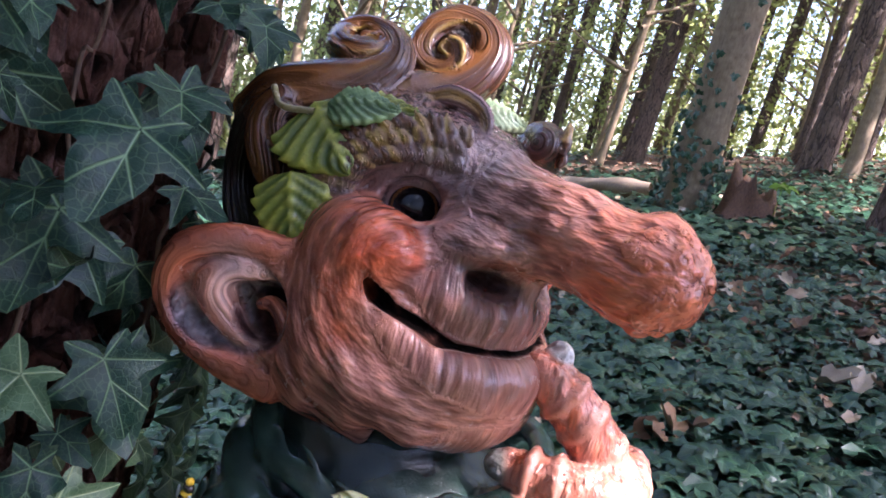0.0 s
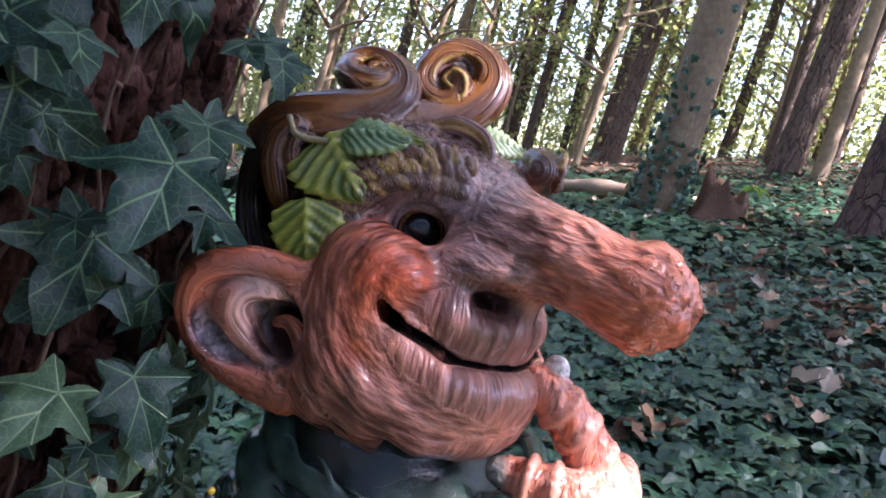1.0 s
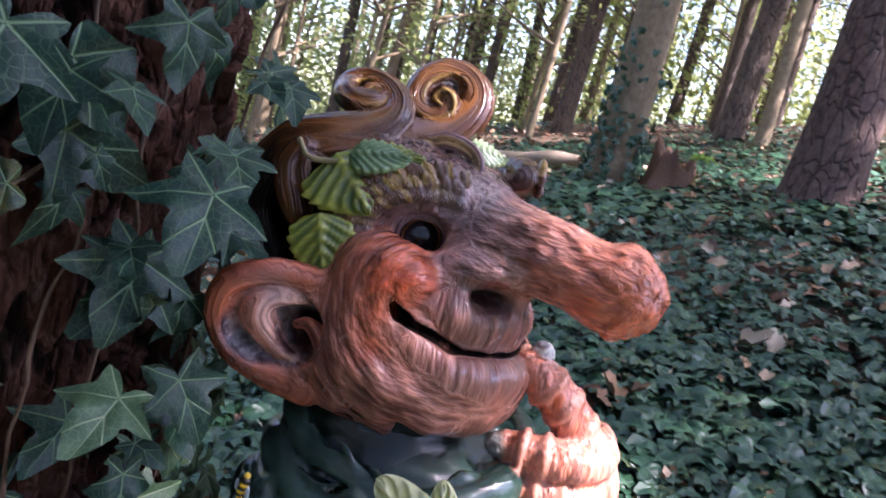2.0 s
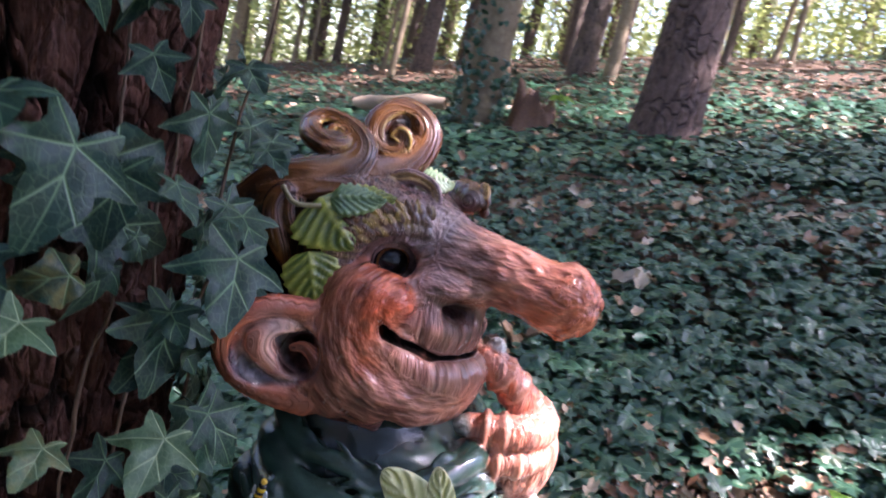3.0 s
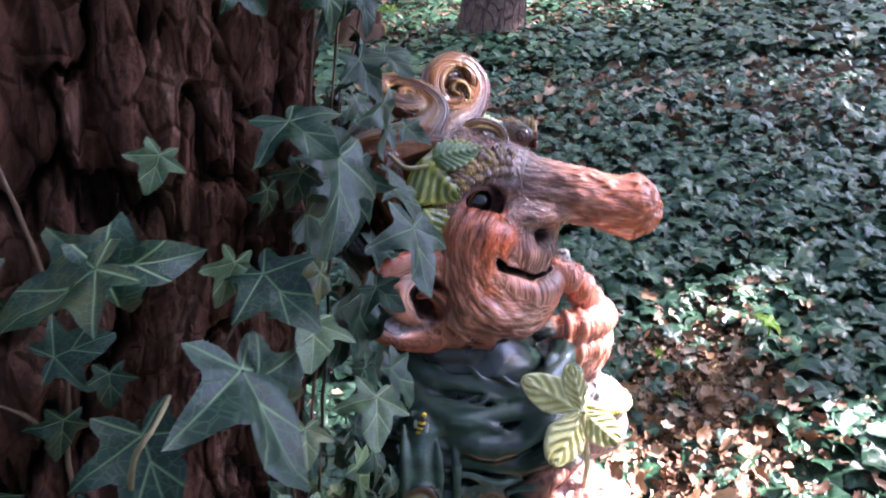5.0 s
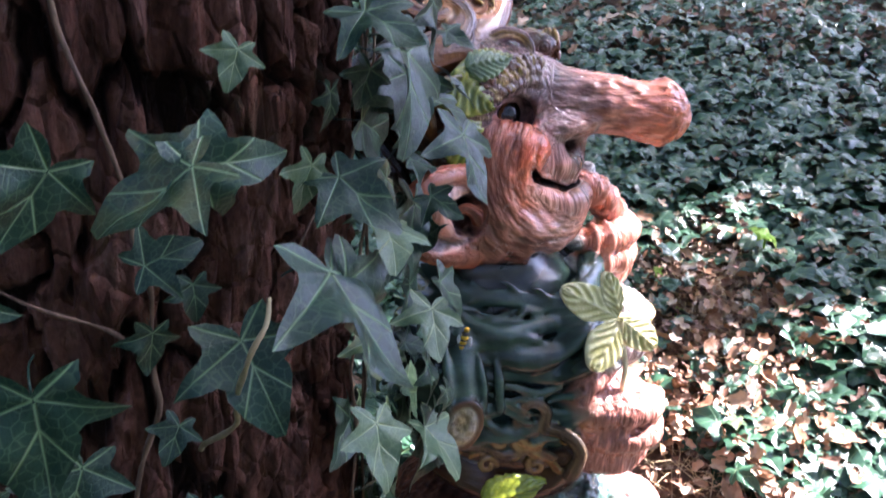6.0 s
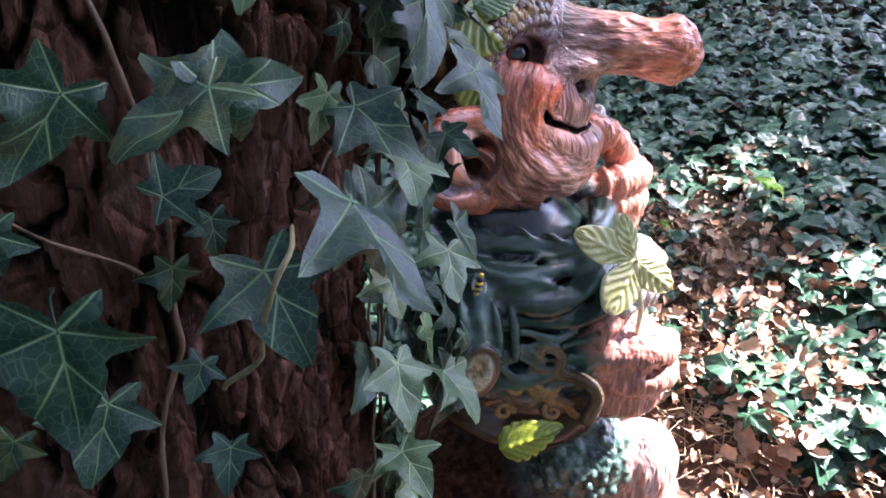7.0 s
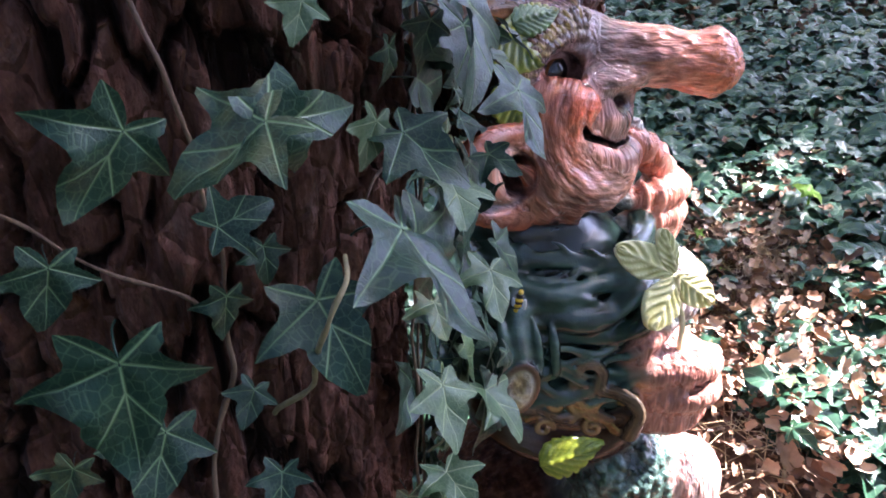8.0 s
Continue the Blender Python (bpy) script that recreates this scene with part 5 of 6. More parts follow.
    s.ball((0.035, 0, 0.075), (0.165, 0.155, 0.115), 0.03, ((0.030, 0.012, 0.008), (0.085, 0.034, 0.02)), relief=0.002, gloss=0.6)
    return s


def leaf_relief(outline, origin, along, normal, length, width, rows=34, cols=17, bend=0.2, paint=(LEAF, LEAF2), veins=7, thick=0.004, cup=0.15):
    """A modelled leaf of the cast: a closed, thick, veined blade. outline(t) gives the half width at t."""
    along, normal = np.array(along, float), np.array(normal, float)
    along = along / np.linalg.norm(along)
    side = np.cross(along, normal)
    side = side / np.linalg.norm(side)
    normal = np.cross(side, along)
    v, c, f = [], [], []
    for layer in (1, 0):
        for i in range(rows):
            t = i / (rows - 1)
            for j in range(cols):
                a = 2 * j / (cols - 1) - 1
                w = outline(t, a) * width
                rib = abs(((t - 0.35 * abs(a)) * veins) % 1 - 0.5) * 2
                mid = max(0, 1 - abs(a) * 7)
                h = -bend * length * t * t - cup * width * a * a + (0.0034 * rib + 0.0030 * mid) * layer * min(1, 6 * t) - (thick if not layer else 0)
                edge = abs(a) > 0.999 or i in (0, rows - 1)
                v.append(np.array(origin) + along * (t * length) + side * (a * w) + normal * (h + (0.5 * thick if edge and not layer else 0)))
                pale = 0.12 + 0.34 * rib + 0.40 * max(0.0, rib - 0.8) / 0.2 + 0.5 * mid + 0.45 * abs(a) ** 5
                k = min(1.0, pale) + 0.12 * math.sin(9 * t + 5 * a)
                c.append(np.array(paint[0]) * (1 - k) + np.array(paint[1]) * k)
    n = rows * cols
    for i in range(rows - 1):
        for j in range(cols - 1):
            a = i * cols + j
            f.append((a, a + cols, a + cols + 1, a + 1))
            f.append((n + a, n + a + 1, n + a + cols + 1, n + a + cols))
    ring = [j for j in range(cols)] + [i * cols + cols - 1 for i in range(1, rows)] + [(rows - 1) * cols + j for j in range(cols - 2, -1, -1)] + [i * cols for i in range(rows - 2, 0, -1)]
    for a, b in zip(ring, ring[1:] + ring[:1]):
        f.append((a, b, n + b, n + a))
    return np.array(v), np.array(c), np.array(f)


def serrate(t, a):
    return (math.sin(math.pi * min(1, t ** 0.62 + 0.001)) ** 0.85) * (1 + 0.13 * (1 - (t * 7) % 1) * abs(a) ** 3 - 0.06) + 0.015


def heart(t, a):
    return math.sin(math.pi * min(0.999, 0.18 + 0.82 * t ** 1.1)) ** 0.55 * (0.35 + 0.65 * min(1, 2.2 * t)) + 0.01


def turned(v):
    """From the frame of the head to that of the body."""
    a, b = v[:, 0] + 0.05, v[:, 1]
    return np.stack([a * math.cos(YAW) - b * math.sin(YAW) - 0.05, a * math.sin(YAW) + b * math.cos(YAW), v[:, 2]], 1)


# airbrushed tints, the dark ones also painting shade into hollows: middle (f, r, u), reach, colour, strength
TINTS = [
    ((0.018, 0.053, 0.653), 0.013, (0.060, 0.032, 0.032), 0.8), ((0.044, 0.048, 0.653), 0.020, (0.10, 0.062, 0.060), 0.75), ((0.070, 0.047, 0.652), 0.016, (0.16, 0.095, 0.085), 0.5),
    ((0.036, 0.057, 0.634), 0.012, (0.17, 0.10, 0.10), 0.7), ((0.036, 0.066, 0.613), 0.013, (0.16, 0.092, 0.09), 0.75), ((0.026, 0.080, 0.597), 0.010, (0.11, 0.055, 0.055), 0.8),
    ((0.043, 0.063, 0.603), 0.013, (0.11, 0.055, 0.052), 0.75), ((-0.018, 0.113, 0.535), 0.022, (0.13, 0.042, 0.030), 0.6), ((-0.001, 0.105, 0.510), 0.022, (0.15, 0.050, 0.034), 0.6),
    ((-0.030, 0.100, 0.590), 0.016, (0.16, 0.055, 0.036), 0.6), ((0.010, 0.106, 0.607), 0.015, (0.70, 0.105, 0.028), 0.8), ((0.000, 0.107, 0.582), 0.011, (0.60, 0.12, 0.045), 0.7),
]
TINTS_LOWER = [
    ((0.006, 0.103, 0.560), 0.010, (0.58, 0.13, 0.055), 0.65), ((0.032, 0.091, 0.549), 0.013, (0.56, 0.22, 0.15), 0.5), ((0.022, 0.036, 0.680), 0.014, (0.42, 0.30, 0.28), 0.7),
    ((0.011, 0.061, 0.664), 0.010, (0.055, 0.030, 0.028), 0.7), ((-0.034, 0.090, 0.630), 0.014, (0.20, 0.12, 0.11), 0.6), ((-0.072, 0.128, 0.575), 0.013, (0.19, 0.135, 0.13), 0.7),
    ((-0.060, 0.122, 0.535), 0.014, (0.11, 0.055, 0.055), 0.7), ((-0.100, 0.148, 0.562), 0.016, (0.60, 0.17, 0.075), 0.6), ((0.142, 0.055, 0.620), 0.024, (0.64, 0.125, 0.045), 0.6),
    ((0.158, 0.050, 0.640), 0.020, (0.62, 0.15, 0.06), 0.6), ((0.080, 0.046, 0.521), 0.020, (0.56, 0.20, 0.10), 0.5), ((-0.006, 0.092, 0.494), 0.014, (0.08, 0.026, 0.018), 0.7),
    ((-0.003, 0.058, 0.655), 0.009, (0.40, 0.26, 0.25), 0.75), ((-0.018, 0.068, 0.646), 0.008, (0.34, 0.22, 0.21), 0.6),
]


def drawn_in(v):
    """The near sleeve hugs the body: draws the coat in beside the hand."""
    def ease(x, a, b):
        t = np.clip((x - a) / (b - a), 0, 1)
        return t * t * (3 - 2 * t)

    w = 0.028 * ease(v[:, 1], 0.05, 0.15) * (1 - ease(v[:, 0], 0.045, 0.085)) * ease(v[:, 2], 0.20, 0.28)
    return v - w[:, None] * np.array([0, 1, 0.7])


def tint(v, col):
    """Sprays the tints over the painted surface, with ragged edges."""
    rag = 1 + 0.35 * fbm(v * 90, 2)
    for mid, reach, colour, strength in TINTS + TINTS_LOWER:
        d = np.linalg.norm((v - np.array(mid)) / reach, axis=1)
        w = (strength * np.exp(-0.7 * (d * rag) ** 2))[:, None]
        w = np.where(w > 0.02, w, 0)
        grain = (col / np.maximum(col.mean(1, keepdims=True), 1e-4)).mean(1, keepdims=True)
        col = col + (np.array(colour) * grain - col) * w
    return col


def build_figure():
    base = (0.0287, 0.481, float(ground_z(0.05, 0.45)))
    shift = -0.06 - base[2]
    head = model_head()
    model_hair(head)
    blocks = []
    for form, lo, hi, step in ((head, (-0.18, -0.20, 0.468), (0.205, 0.20, 0.79), 0.0016), (model_body(), (-0.12, -0.19, 0.0), (0.24, 0.20, 0.60), 0.0024)):
        v, f = form.mesh(lo, hi, step)
        _, col, rel, glo, lay = form.value(v, True)
        g = np.zeros_like(v)
        n = np.cross(v[f[:, 2]] - v[f[:, 0]], v[f[:, 3]] - v[f[:, 1]])
        for a in range(4):
            for b in range(3):
                g[:, b] += np.bincount(f[:, a], n[:, b], len(v))
        g = g / np.maximum(np.linalg.norm(g, axis=1), 1e-9)[:, None]
        v = v + g * rel[:, None]
        if form is head:
            v = turned(v)
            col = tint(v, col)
        else:
            v = drawn_in(v)
        blocks.append((v, col, f, glo, lay))
    CLOVER = ((0.38, 0.36, 0.10), (0.86, 0.82, 0.46))
    blades = [
        leaf_relief(serrate, (-0.068, 0.096, 0.680), (0.60, 0.02, -0.50), (0.55, 0.82, 0.25), 0.052, 0.035, veins=6, bend=0.12),
        leaf_relief(serrate, (-0.048, 0.086, 0.676), (0.80, -0.32, 0.40), (0.35, 0.75, 0.50), 0.044, 0.017),
        leaf_relief(serrate, (-0.058, 0.095, 0.681), (0.93, -0.25, 0.28), (0.2, 0.70, 0.65), 0.046, 0.015, paint=((0.06, 0.12, 0.05), (0.2, 0.3, 0.12))),
        leaf_relief(serrate, (-0.062, 0.107, 0.636), (0.34, 0.05, -0.85), (0.5, 0.85, 0.15), 0.054, 0.024, veins=6),
        leaf_relief(serrate, (-0.014, -0.002, 0.706), (0.75, -0.62, 0.06), (0.4, 0.45, 0.8), 0.036, 0.015, paint=((0.08, 0.14, 0.07), (0.3, 0.36, 0.2))),
        leaf_relief(serrate, (-0.018, 0.154, 0.252), (0.90, 0.02, 0.36), (0.1, 0.95, 0.3), 0.070, 0.021, paint=((0.10, 0.15, 0.01), (0.30, 0.34, 0.03)), bend=0.1),
    ]
    heartc = np.array([0.107, 0.122, 0.452])
    for a, size, slim, out in ((153, 0.066, 0.27, 0.06), (110, 0.048, 0.24, -0.05), (-36, 0.050, 0.33, 0.06), (-118, 0.056, 0.40, 0.5)):
        d = np.array([math.cos(radians(a)), out, math.sin(radians(a))])
        blades.append(leaf_relief(heart, heartc + 0.002 * d, d, (0.30, 0.93, 0.2), size, size * slim, bend=0.05, paint=CLOVER, veins=5, thick=0.005, cup=0.1))
    for v, c, f in blades:
        blocks.append((v, c, f, np.full(len(v), 0.22), v * 0))
    stalks = [(smooth_path([heartc + (0, 0.004, 0), (0.114, 0.121, 0.425), (0.120, 0.124, 0.400), (0.122, 0.122, 0.370)], 12), 0.0030, CLOVER[1]),
              (smooth_path([(-0.098, 0.103, 0.682), (-0.082, 0.108, 0.672), (-0.062, 0.100, 0.674)], 8), 0.0022, (0.2, 0.17, 0.08))]
    for p, e, c in stalks:
        v, f = tube_arrays(p, [e] * len(p), 8)
        blocks.append((v, np.tile(c, (len(v), 1)), f, np.full(len(v), 0.3), v * 25))
    # a small wasp cast on the sleeve
    YELLOW, BLACK = (0.55, 0.36, 0.02), (0.02, 0.014, 0.01)
    for off, rad, c in (((0, 0.002, 0.008), (0.006, 0.005, 0.005), BLACK), ((0.001, 0.003, 0.015), (0.004, 0.004, 0.004), YELLOW), ((-0.001, 0.003, 0.002), (0.0058, 0.005, 0.0032), YELLOW), ((-0.002, 0.003, -0.002), (0.0062, 0.005, 0.0026), BLACK), ((-0.003, 0.003, -0.006), (0.0060, 0.005, 0.0028), YELLOW), ((-0.004, 0.003, -0.010), (0.0052, 0.0042, 0.0024), BLACK), ((-0.005, 0.002, -0.014), (0.0036, 0.0034, 0.0036), YELLOW),
                        ((0.007, 0.005, -0.004), (0.0032, 0.0016, 0.0095), (0.42, 0.47, 0.50)), ((-0.010, 0.004, 0.000), (0.0028, 0.0016, 0.0075), (0.34, 0.36, 0.36))):
        w = Form()
        w.ball((0, 0, 0), rad, 0.0005, (c, c), relief=0)
        v, f = w.mesh((-0.012,) * 3, (0.012,) * 3, 0.0010)
        blocks.append((drawn_in(0.65 * (v + np.array(off)) + np.array([-0.046, 0.168, 0.455])), np.tile(c, (len(v), 1)), f, np.full(len(v), 0.25), v * 0))
    eyes = []
    for g in (1, -1):
        c = np.array(hp(-0.016, 0.038, 0.632, g))
        n = np.array([0.72, 0.68 * g, 0.02])
        n = n / np.linalg.norm(n)
        w = Form()
        w.ball((0, 0, 0), 0.0180, 0.0005, (DARK, DARK), relief=0)
        v, f = w.mesh((-0.02,) * 3, (0.02,) * 3, 0.0012)
        v = v / np.linalg.norm(v, axis=1)[:, None] * 0.0180
        eyes.append((turned(v + c + n * 0.0035), f, v @ n))
    verts, cols, faces, gloss, lays, mats, at = [], [], [], [], [], [], 0
    for v, c, f, g, lay in blocks:
        verts.append(v), cols.append(c), lays.append(lay), faces.append(f + at), gloss.append(g), mats.append(np.zeros(len(f), np.int32))
        at += len(v)
    for v, f, d in eyes:
        verts.append(v), cols.append(np.zeros((len(v), 3))), lays.append(v), faces.append(f + at), gloss.append(np.zeros(len(v)))
        rim = d[f].mean(1)
        mats.append(np.where((rim > 0.0098) & (rim < 0.0120), 2, 1).astype(np.int32))
        at += len(v)
    v, f = np.vstack(verts), np.vstack(faces)
    v = v * np.array([1, -1, 1]) + np.array([0, 0, shift])
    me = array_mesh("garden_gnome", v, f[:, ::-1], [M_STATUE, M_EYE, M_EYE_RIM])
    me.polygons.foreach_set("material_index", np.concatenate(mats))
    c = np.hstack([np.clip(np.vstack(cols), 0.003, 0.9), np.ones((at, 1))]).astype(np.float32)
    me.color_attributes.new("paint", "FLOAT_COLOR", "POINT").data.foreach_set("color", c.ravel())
    me.attributes.new("gloss", "FLOAT", "POINT").data.foreach_set("value", np.concatenate(gloss).astype(np.float32))
    lay = np.vstack(lays)
    jump = np.where(np.abs(lay).sum(1) < 1e-9, 1.0, 0.0)
    for a, b in ((0, 1), (1, 2), (2, 3), (3, 0)):
        m = np.linalg.norm(lay[f[:, a]] - lay[f[:, b]], axis=1) > 1.6
        jump[f[m, a]] = jump[f[m, b]] = 1
    me.attributes.new("seam", "FLOAT", "POINT").data.foreach_set("value", jump.astype(np.float32))
    me.attributes.new("flow", "FLOAT_VECTOR", "POINT").data.foreach_set("vector", np.vstack(lays).astype(np.float32).ravel())
    ob = tagged(new("garden_gnome", me), "painted resin garden troll with long warty nose and green coat", "statue")
    ob.matrix_world = pose(*base, 0, 0, -35)
    return ob


build_figure()

# ---- the wood ----


def trunk_arrays(h, r0, r1, seed, sides=18, rows=26, bend=0.0, flare=0.35, rough=0.06):
    t = np.concatenate([np.linspace(0, 0.12, 8)[:-1], np.linspace(0.12, 1, rows - 7)])
    q = np.linspace(0, 2 * math.pi, sides, endpoint=False)
    Q, T = np.meshgrid(q, t)
    r = r0 + (r1 - r0) * T
    r = r * (1 + flare * np.exp(-T * h / (2.2 * r0)))
    p = np.stack([np.cos(Q).ravel() * 1.7 + seed * 3.3, np.sin(Q).ravel() * 1.7, T.ravel() * h * 1.8], 1)
    r = r * (1 + rough * fbm(p, 3).reshape(r.shape))
    z = T * h
    cx = bend * np.sin(T * 2.2 + seed) * T
    cy = bend * np.cos(T * 1.7 + seed * 2) * T
    v = np.stack([np.cos(Q) * r + cx, np.sin(Q) * r + cy, z - 0.06], -1).reshape(-1, 3)
    n = sides
    i = np.arange(len(t) - 1)[:, None] * n + np.arange(n)
    j = np.arange(len(t) - 1)[:, None] * n + (np.arange(n) + 1) % n
    return v, np.stack([i, j, j + n, i + n], -1).reshape(-1, 4)


def leaf_cloud(places, sizes, rng, flat=0.0):
    """Small pointed leaves, each two bent triangles pairs, at an array of places."""
    n = len(places)
    d = rng.normal(size=(n, 3))
    d /= np.linalg.norm(d, axis=1)[:, None]
    e = rng.normal(size=(n, 3))
    e[:, 2] += flat
    e = np.cross(d, e)
    e /= np.linalg.norm(e, axis=1)[:, None]
    up = np.cross(d, e)
    s = sizes[:, None]
    a, b = places - 0.5 * d * s, places + 0.5 * d * s
    l, r = places + 0.28 * e * s + 0.1 * up * s, places - 0.28 * e * s + 0.1 * up * s
    v = np.stack([a, l, b, r], 1).reshape(-1, 3)
    k = np.arange(n)[:, None] * 4
    return v, np.vstack([k + np.array([0, 1, 2]), k + np.array([0, 2, 3])])


def crown_arrays(z0, z1, radius, clumps, leaves, size, seed):
    """Limbs with clumps of leaves at their ends, uneven and open."""
    rng = np.random.default_rng(seed)
    limb_v, limb_f, at, spots = [], [], 0, []
    for _ in range(clumps):
        a, z = rng.uniform(0, 2 * math.pi), rng.uniform(z0, z1)
        reach = radius * rng.uniform(0.35, 1.0) * (1 - 0.5 * (z - z0) / max(z1 - z0, 0.1))
        end = np.array([math.cos(a) * reach, math.sin(a) * reach, z + reach * rng.uniform(0.1, 0.5)])
        v, f = tube_arrays(smooth_path([(0, 0, z - 0.1), end * np.array([0.5, 0.5, 0]) + np.array([0, 0, z + 0.1 * reach]), end], 7), np.linspace(0.035, 0.006, 7) * (0.4 + 0.25 * radius), 5)
        limb_v.append(v), limb_f.append(f + at)
        at += len(v)
        spots.append(end + rng.normal(size=(leaves, 3)) * radius * np.array([0.22, 0.22, 0.12]))
    spots = np.vstack(spots)
    v, f = leaf_cloud(spots, rng.uniform(0.6, 1.3, len(spots)) * size, rng)
    return np.vstack(limb_v), np.vstack(limb_f), v, f


def tree_kind(name, label, bark, h, r0, r1, seed, crown, bend=0.05):
    """One tree: trunk, limbs and crown, all under an empty at its foot."""
    tree = tagged(new(name), label, "tree", group="trees of the wood")
    v, f = trunk_arrays(h, r0, r1, seed, bend=bend)
    ob = new("trunk", array_mesh("trunk", v, f, bark))
    ob.parent = tree
    lv, lf, cv, cf = crown
    ob = tagged(new("limb_work", array_mesh("limb_work", lv, lf, bark)), kind="stuff")
    ob.parent = tree
    ob = new("crown", array_mesh("crown", cv, cf, M_FOLIAGE, False))
    ob.parent = tree
    return tree


def stand(tree, x, y, turn=0.0, size=1.0):
    tree.matrix_world = pose(x, y, float(ground_z(x, y)), 0, 0, turn) @ Matrix.Scale(size, 4)
    return tree


PINES = [tree_kind("pine_tree", "tall dark pine trunk standing in ivy", M_BARK_FAR, 11.0, 0.11, 0.085, 1, crown_arrays(6.2, 10.5, 2.2, 22, 120, 0.13, 5), 0.25),
         tree_kind("pine_tree", "tall dark pine trunk standing in ivy", M_BARK_FAR, 12.0, 0.095, 0.075, 2, crown_arrays(6.8, 11.5, 2.0, 20, 120, 0.13, 6), 0.35)]
SHADE_PINE = tree_kind("pine_tree", "unseen added pine whose dense crown blocks the sun", M_BARK_FAR, 11.0, 0.11, 0.085, 1, crown_arrays(6.2, 10.5, 2.2, 22, 300, 0.22, 5), 0.25)
BIG_PINE = tree_kind("pine_tree", "thick pine trunk with coarse plated bark rising from the ivy", M_BARK_BIG, 11.0, 0.18, 0.14, 5, crown_arrays(6.0, 10.5, 2.4, 20, 150, 0.14, 15), 0.15)
IVY_TREE = tree_kind("ivy_clad_tree", "smooth grey-brown trunk with ivy climbing its foot", M_SMOOTH_BARK, 10.0, 0.135, 0.11, 3, crown_arrays(5.2, 9.5, 2.4, 20, 160, 0.13, 7), 0.12)
PALE = tree_kind("young_tree", "slim pale smooth-barked young tree", M_SMOOTH_BARK, 9.0, 0.065, 0.04, 4, crown_arrays(4.2, 8.5, 1.8, 22, 110, 0.11, 8), 0.3)
SLIM = [tree_kind("sapling", "thin leafy sapling of the underwood", M_SMOOTH_BARK, 6.5, 0.035, 0.012, 7 + i, crown_arrays(0.9, 6.0, 1.1, 30, 26, 0.085, 20 + i), 0.35) for i in range(3)]

stand(IVY_TREE, 1.56, 4.42, 20)
stand(BIG_PINE, 2.55, 3.70, 0)
stand(PALE, 3.56, 6.25, 0)
stand(PINES[0], 2.29, 8.6, 0)
stand(PINES[1], 2.72, 11.0, 40)
PLACES = [(3.40, 6.60, 1.15), (4.49, 10.6, 0.95), (5.2, 9.8, 0.85), (2.2, 14.4, 0.85), (0.75, 12.6, 0.8), (0.25, 11.6, 0.8), (-0.6, 11.2, 0.8), (-0.1, 15.0, 0.8), (8.1, 7.2, 1.0), (7.2, 5.8, 0.9),
          (9.6, 4.2, 0.95), (3.1, 9.4, 0.65), (4.15, 8.4, 0.7), (5.0, 8.6, 0.65), (4.6, 12.0, 0.8), (6.1, 11.0, 0.8), (3.7, 12.5, 0.7), (6.8, 9.3, 0.75), (5.9, 7.6, 0.55), (1.5, 10.2, 0.6), (2.6, 13.0, 0.7), (3.4, 15.6, 0.8), (7.0, 13.0, 0.9), (9.4, 11.4, 0.9), (6.2, 3.4, 0.9), (9.0, 1.6, 1.0), (12.0, 7.6, 1.0),
          (-2.8, -1.6, 1.1), (-3.5, 3.0, 1.0), (-2.2, 7.0, 1.0), (-0.8, -3.6, 1.0), (-4.2, -3.4, 1.0)]
for i, (x, y, s) in enumerate(PLACES):
    stand(copy_thing(PINES[i % 2], pose(0, 0, 0)), x, y, 47 * i, s)
# unseen pines, added so their crowns keep the sun off figure and slope
stand(SHADE_PINE, 5.27, -1.86, 270, 0.9)
stand(copy_thing(SHADE_PINE, pose(0, 0, 0)), 2.82, -1.92, 90, 0.9)
stand(copy_thing(SHADE_PINE, pose(0, 0, 0)), 8.9, -1.6, 30, 0.95)
for x, y, s in ((-1.6, 1.9, 1.0), (-1.2, -1.6, 1.0), (5.6, 1.6, 1.1)):
    stand(copy_thing(PALE, pose(0, 0, 0)), x, y, 90 * x, s)
rng = random.Random(21)
stand(SLIM[0], 2.0, 9.4)
stand(SLIM[1], 3.0, 8.2)
stand(SLIM[2], 1.0, 11.0)
for i in range(64):
    a, d = radians(rng.uniform(28, 118)), rng.uniform(7.5, 17)
    x, y = d * math.cos(a), d * math.sin(a)
    stand(copy_thing(SLIM[i % 3] if rng.random() < 0.8 else PALE, pose(0, 0, 0)), x, y, rng.uniform(0, 360), rng.uniform(0.75, 1.3))


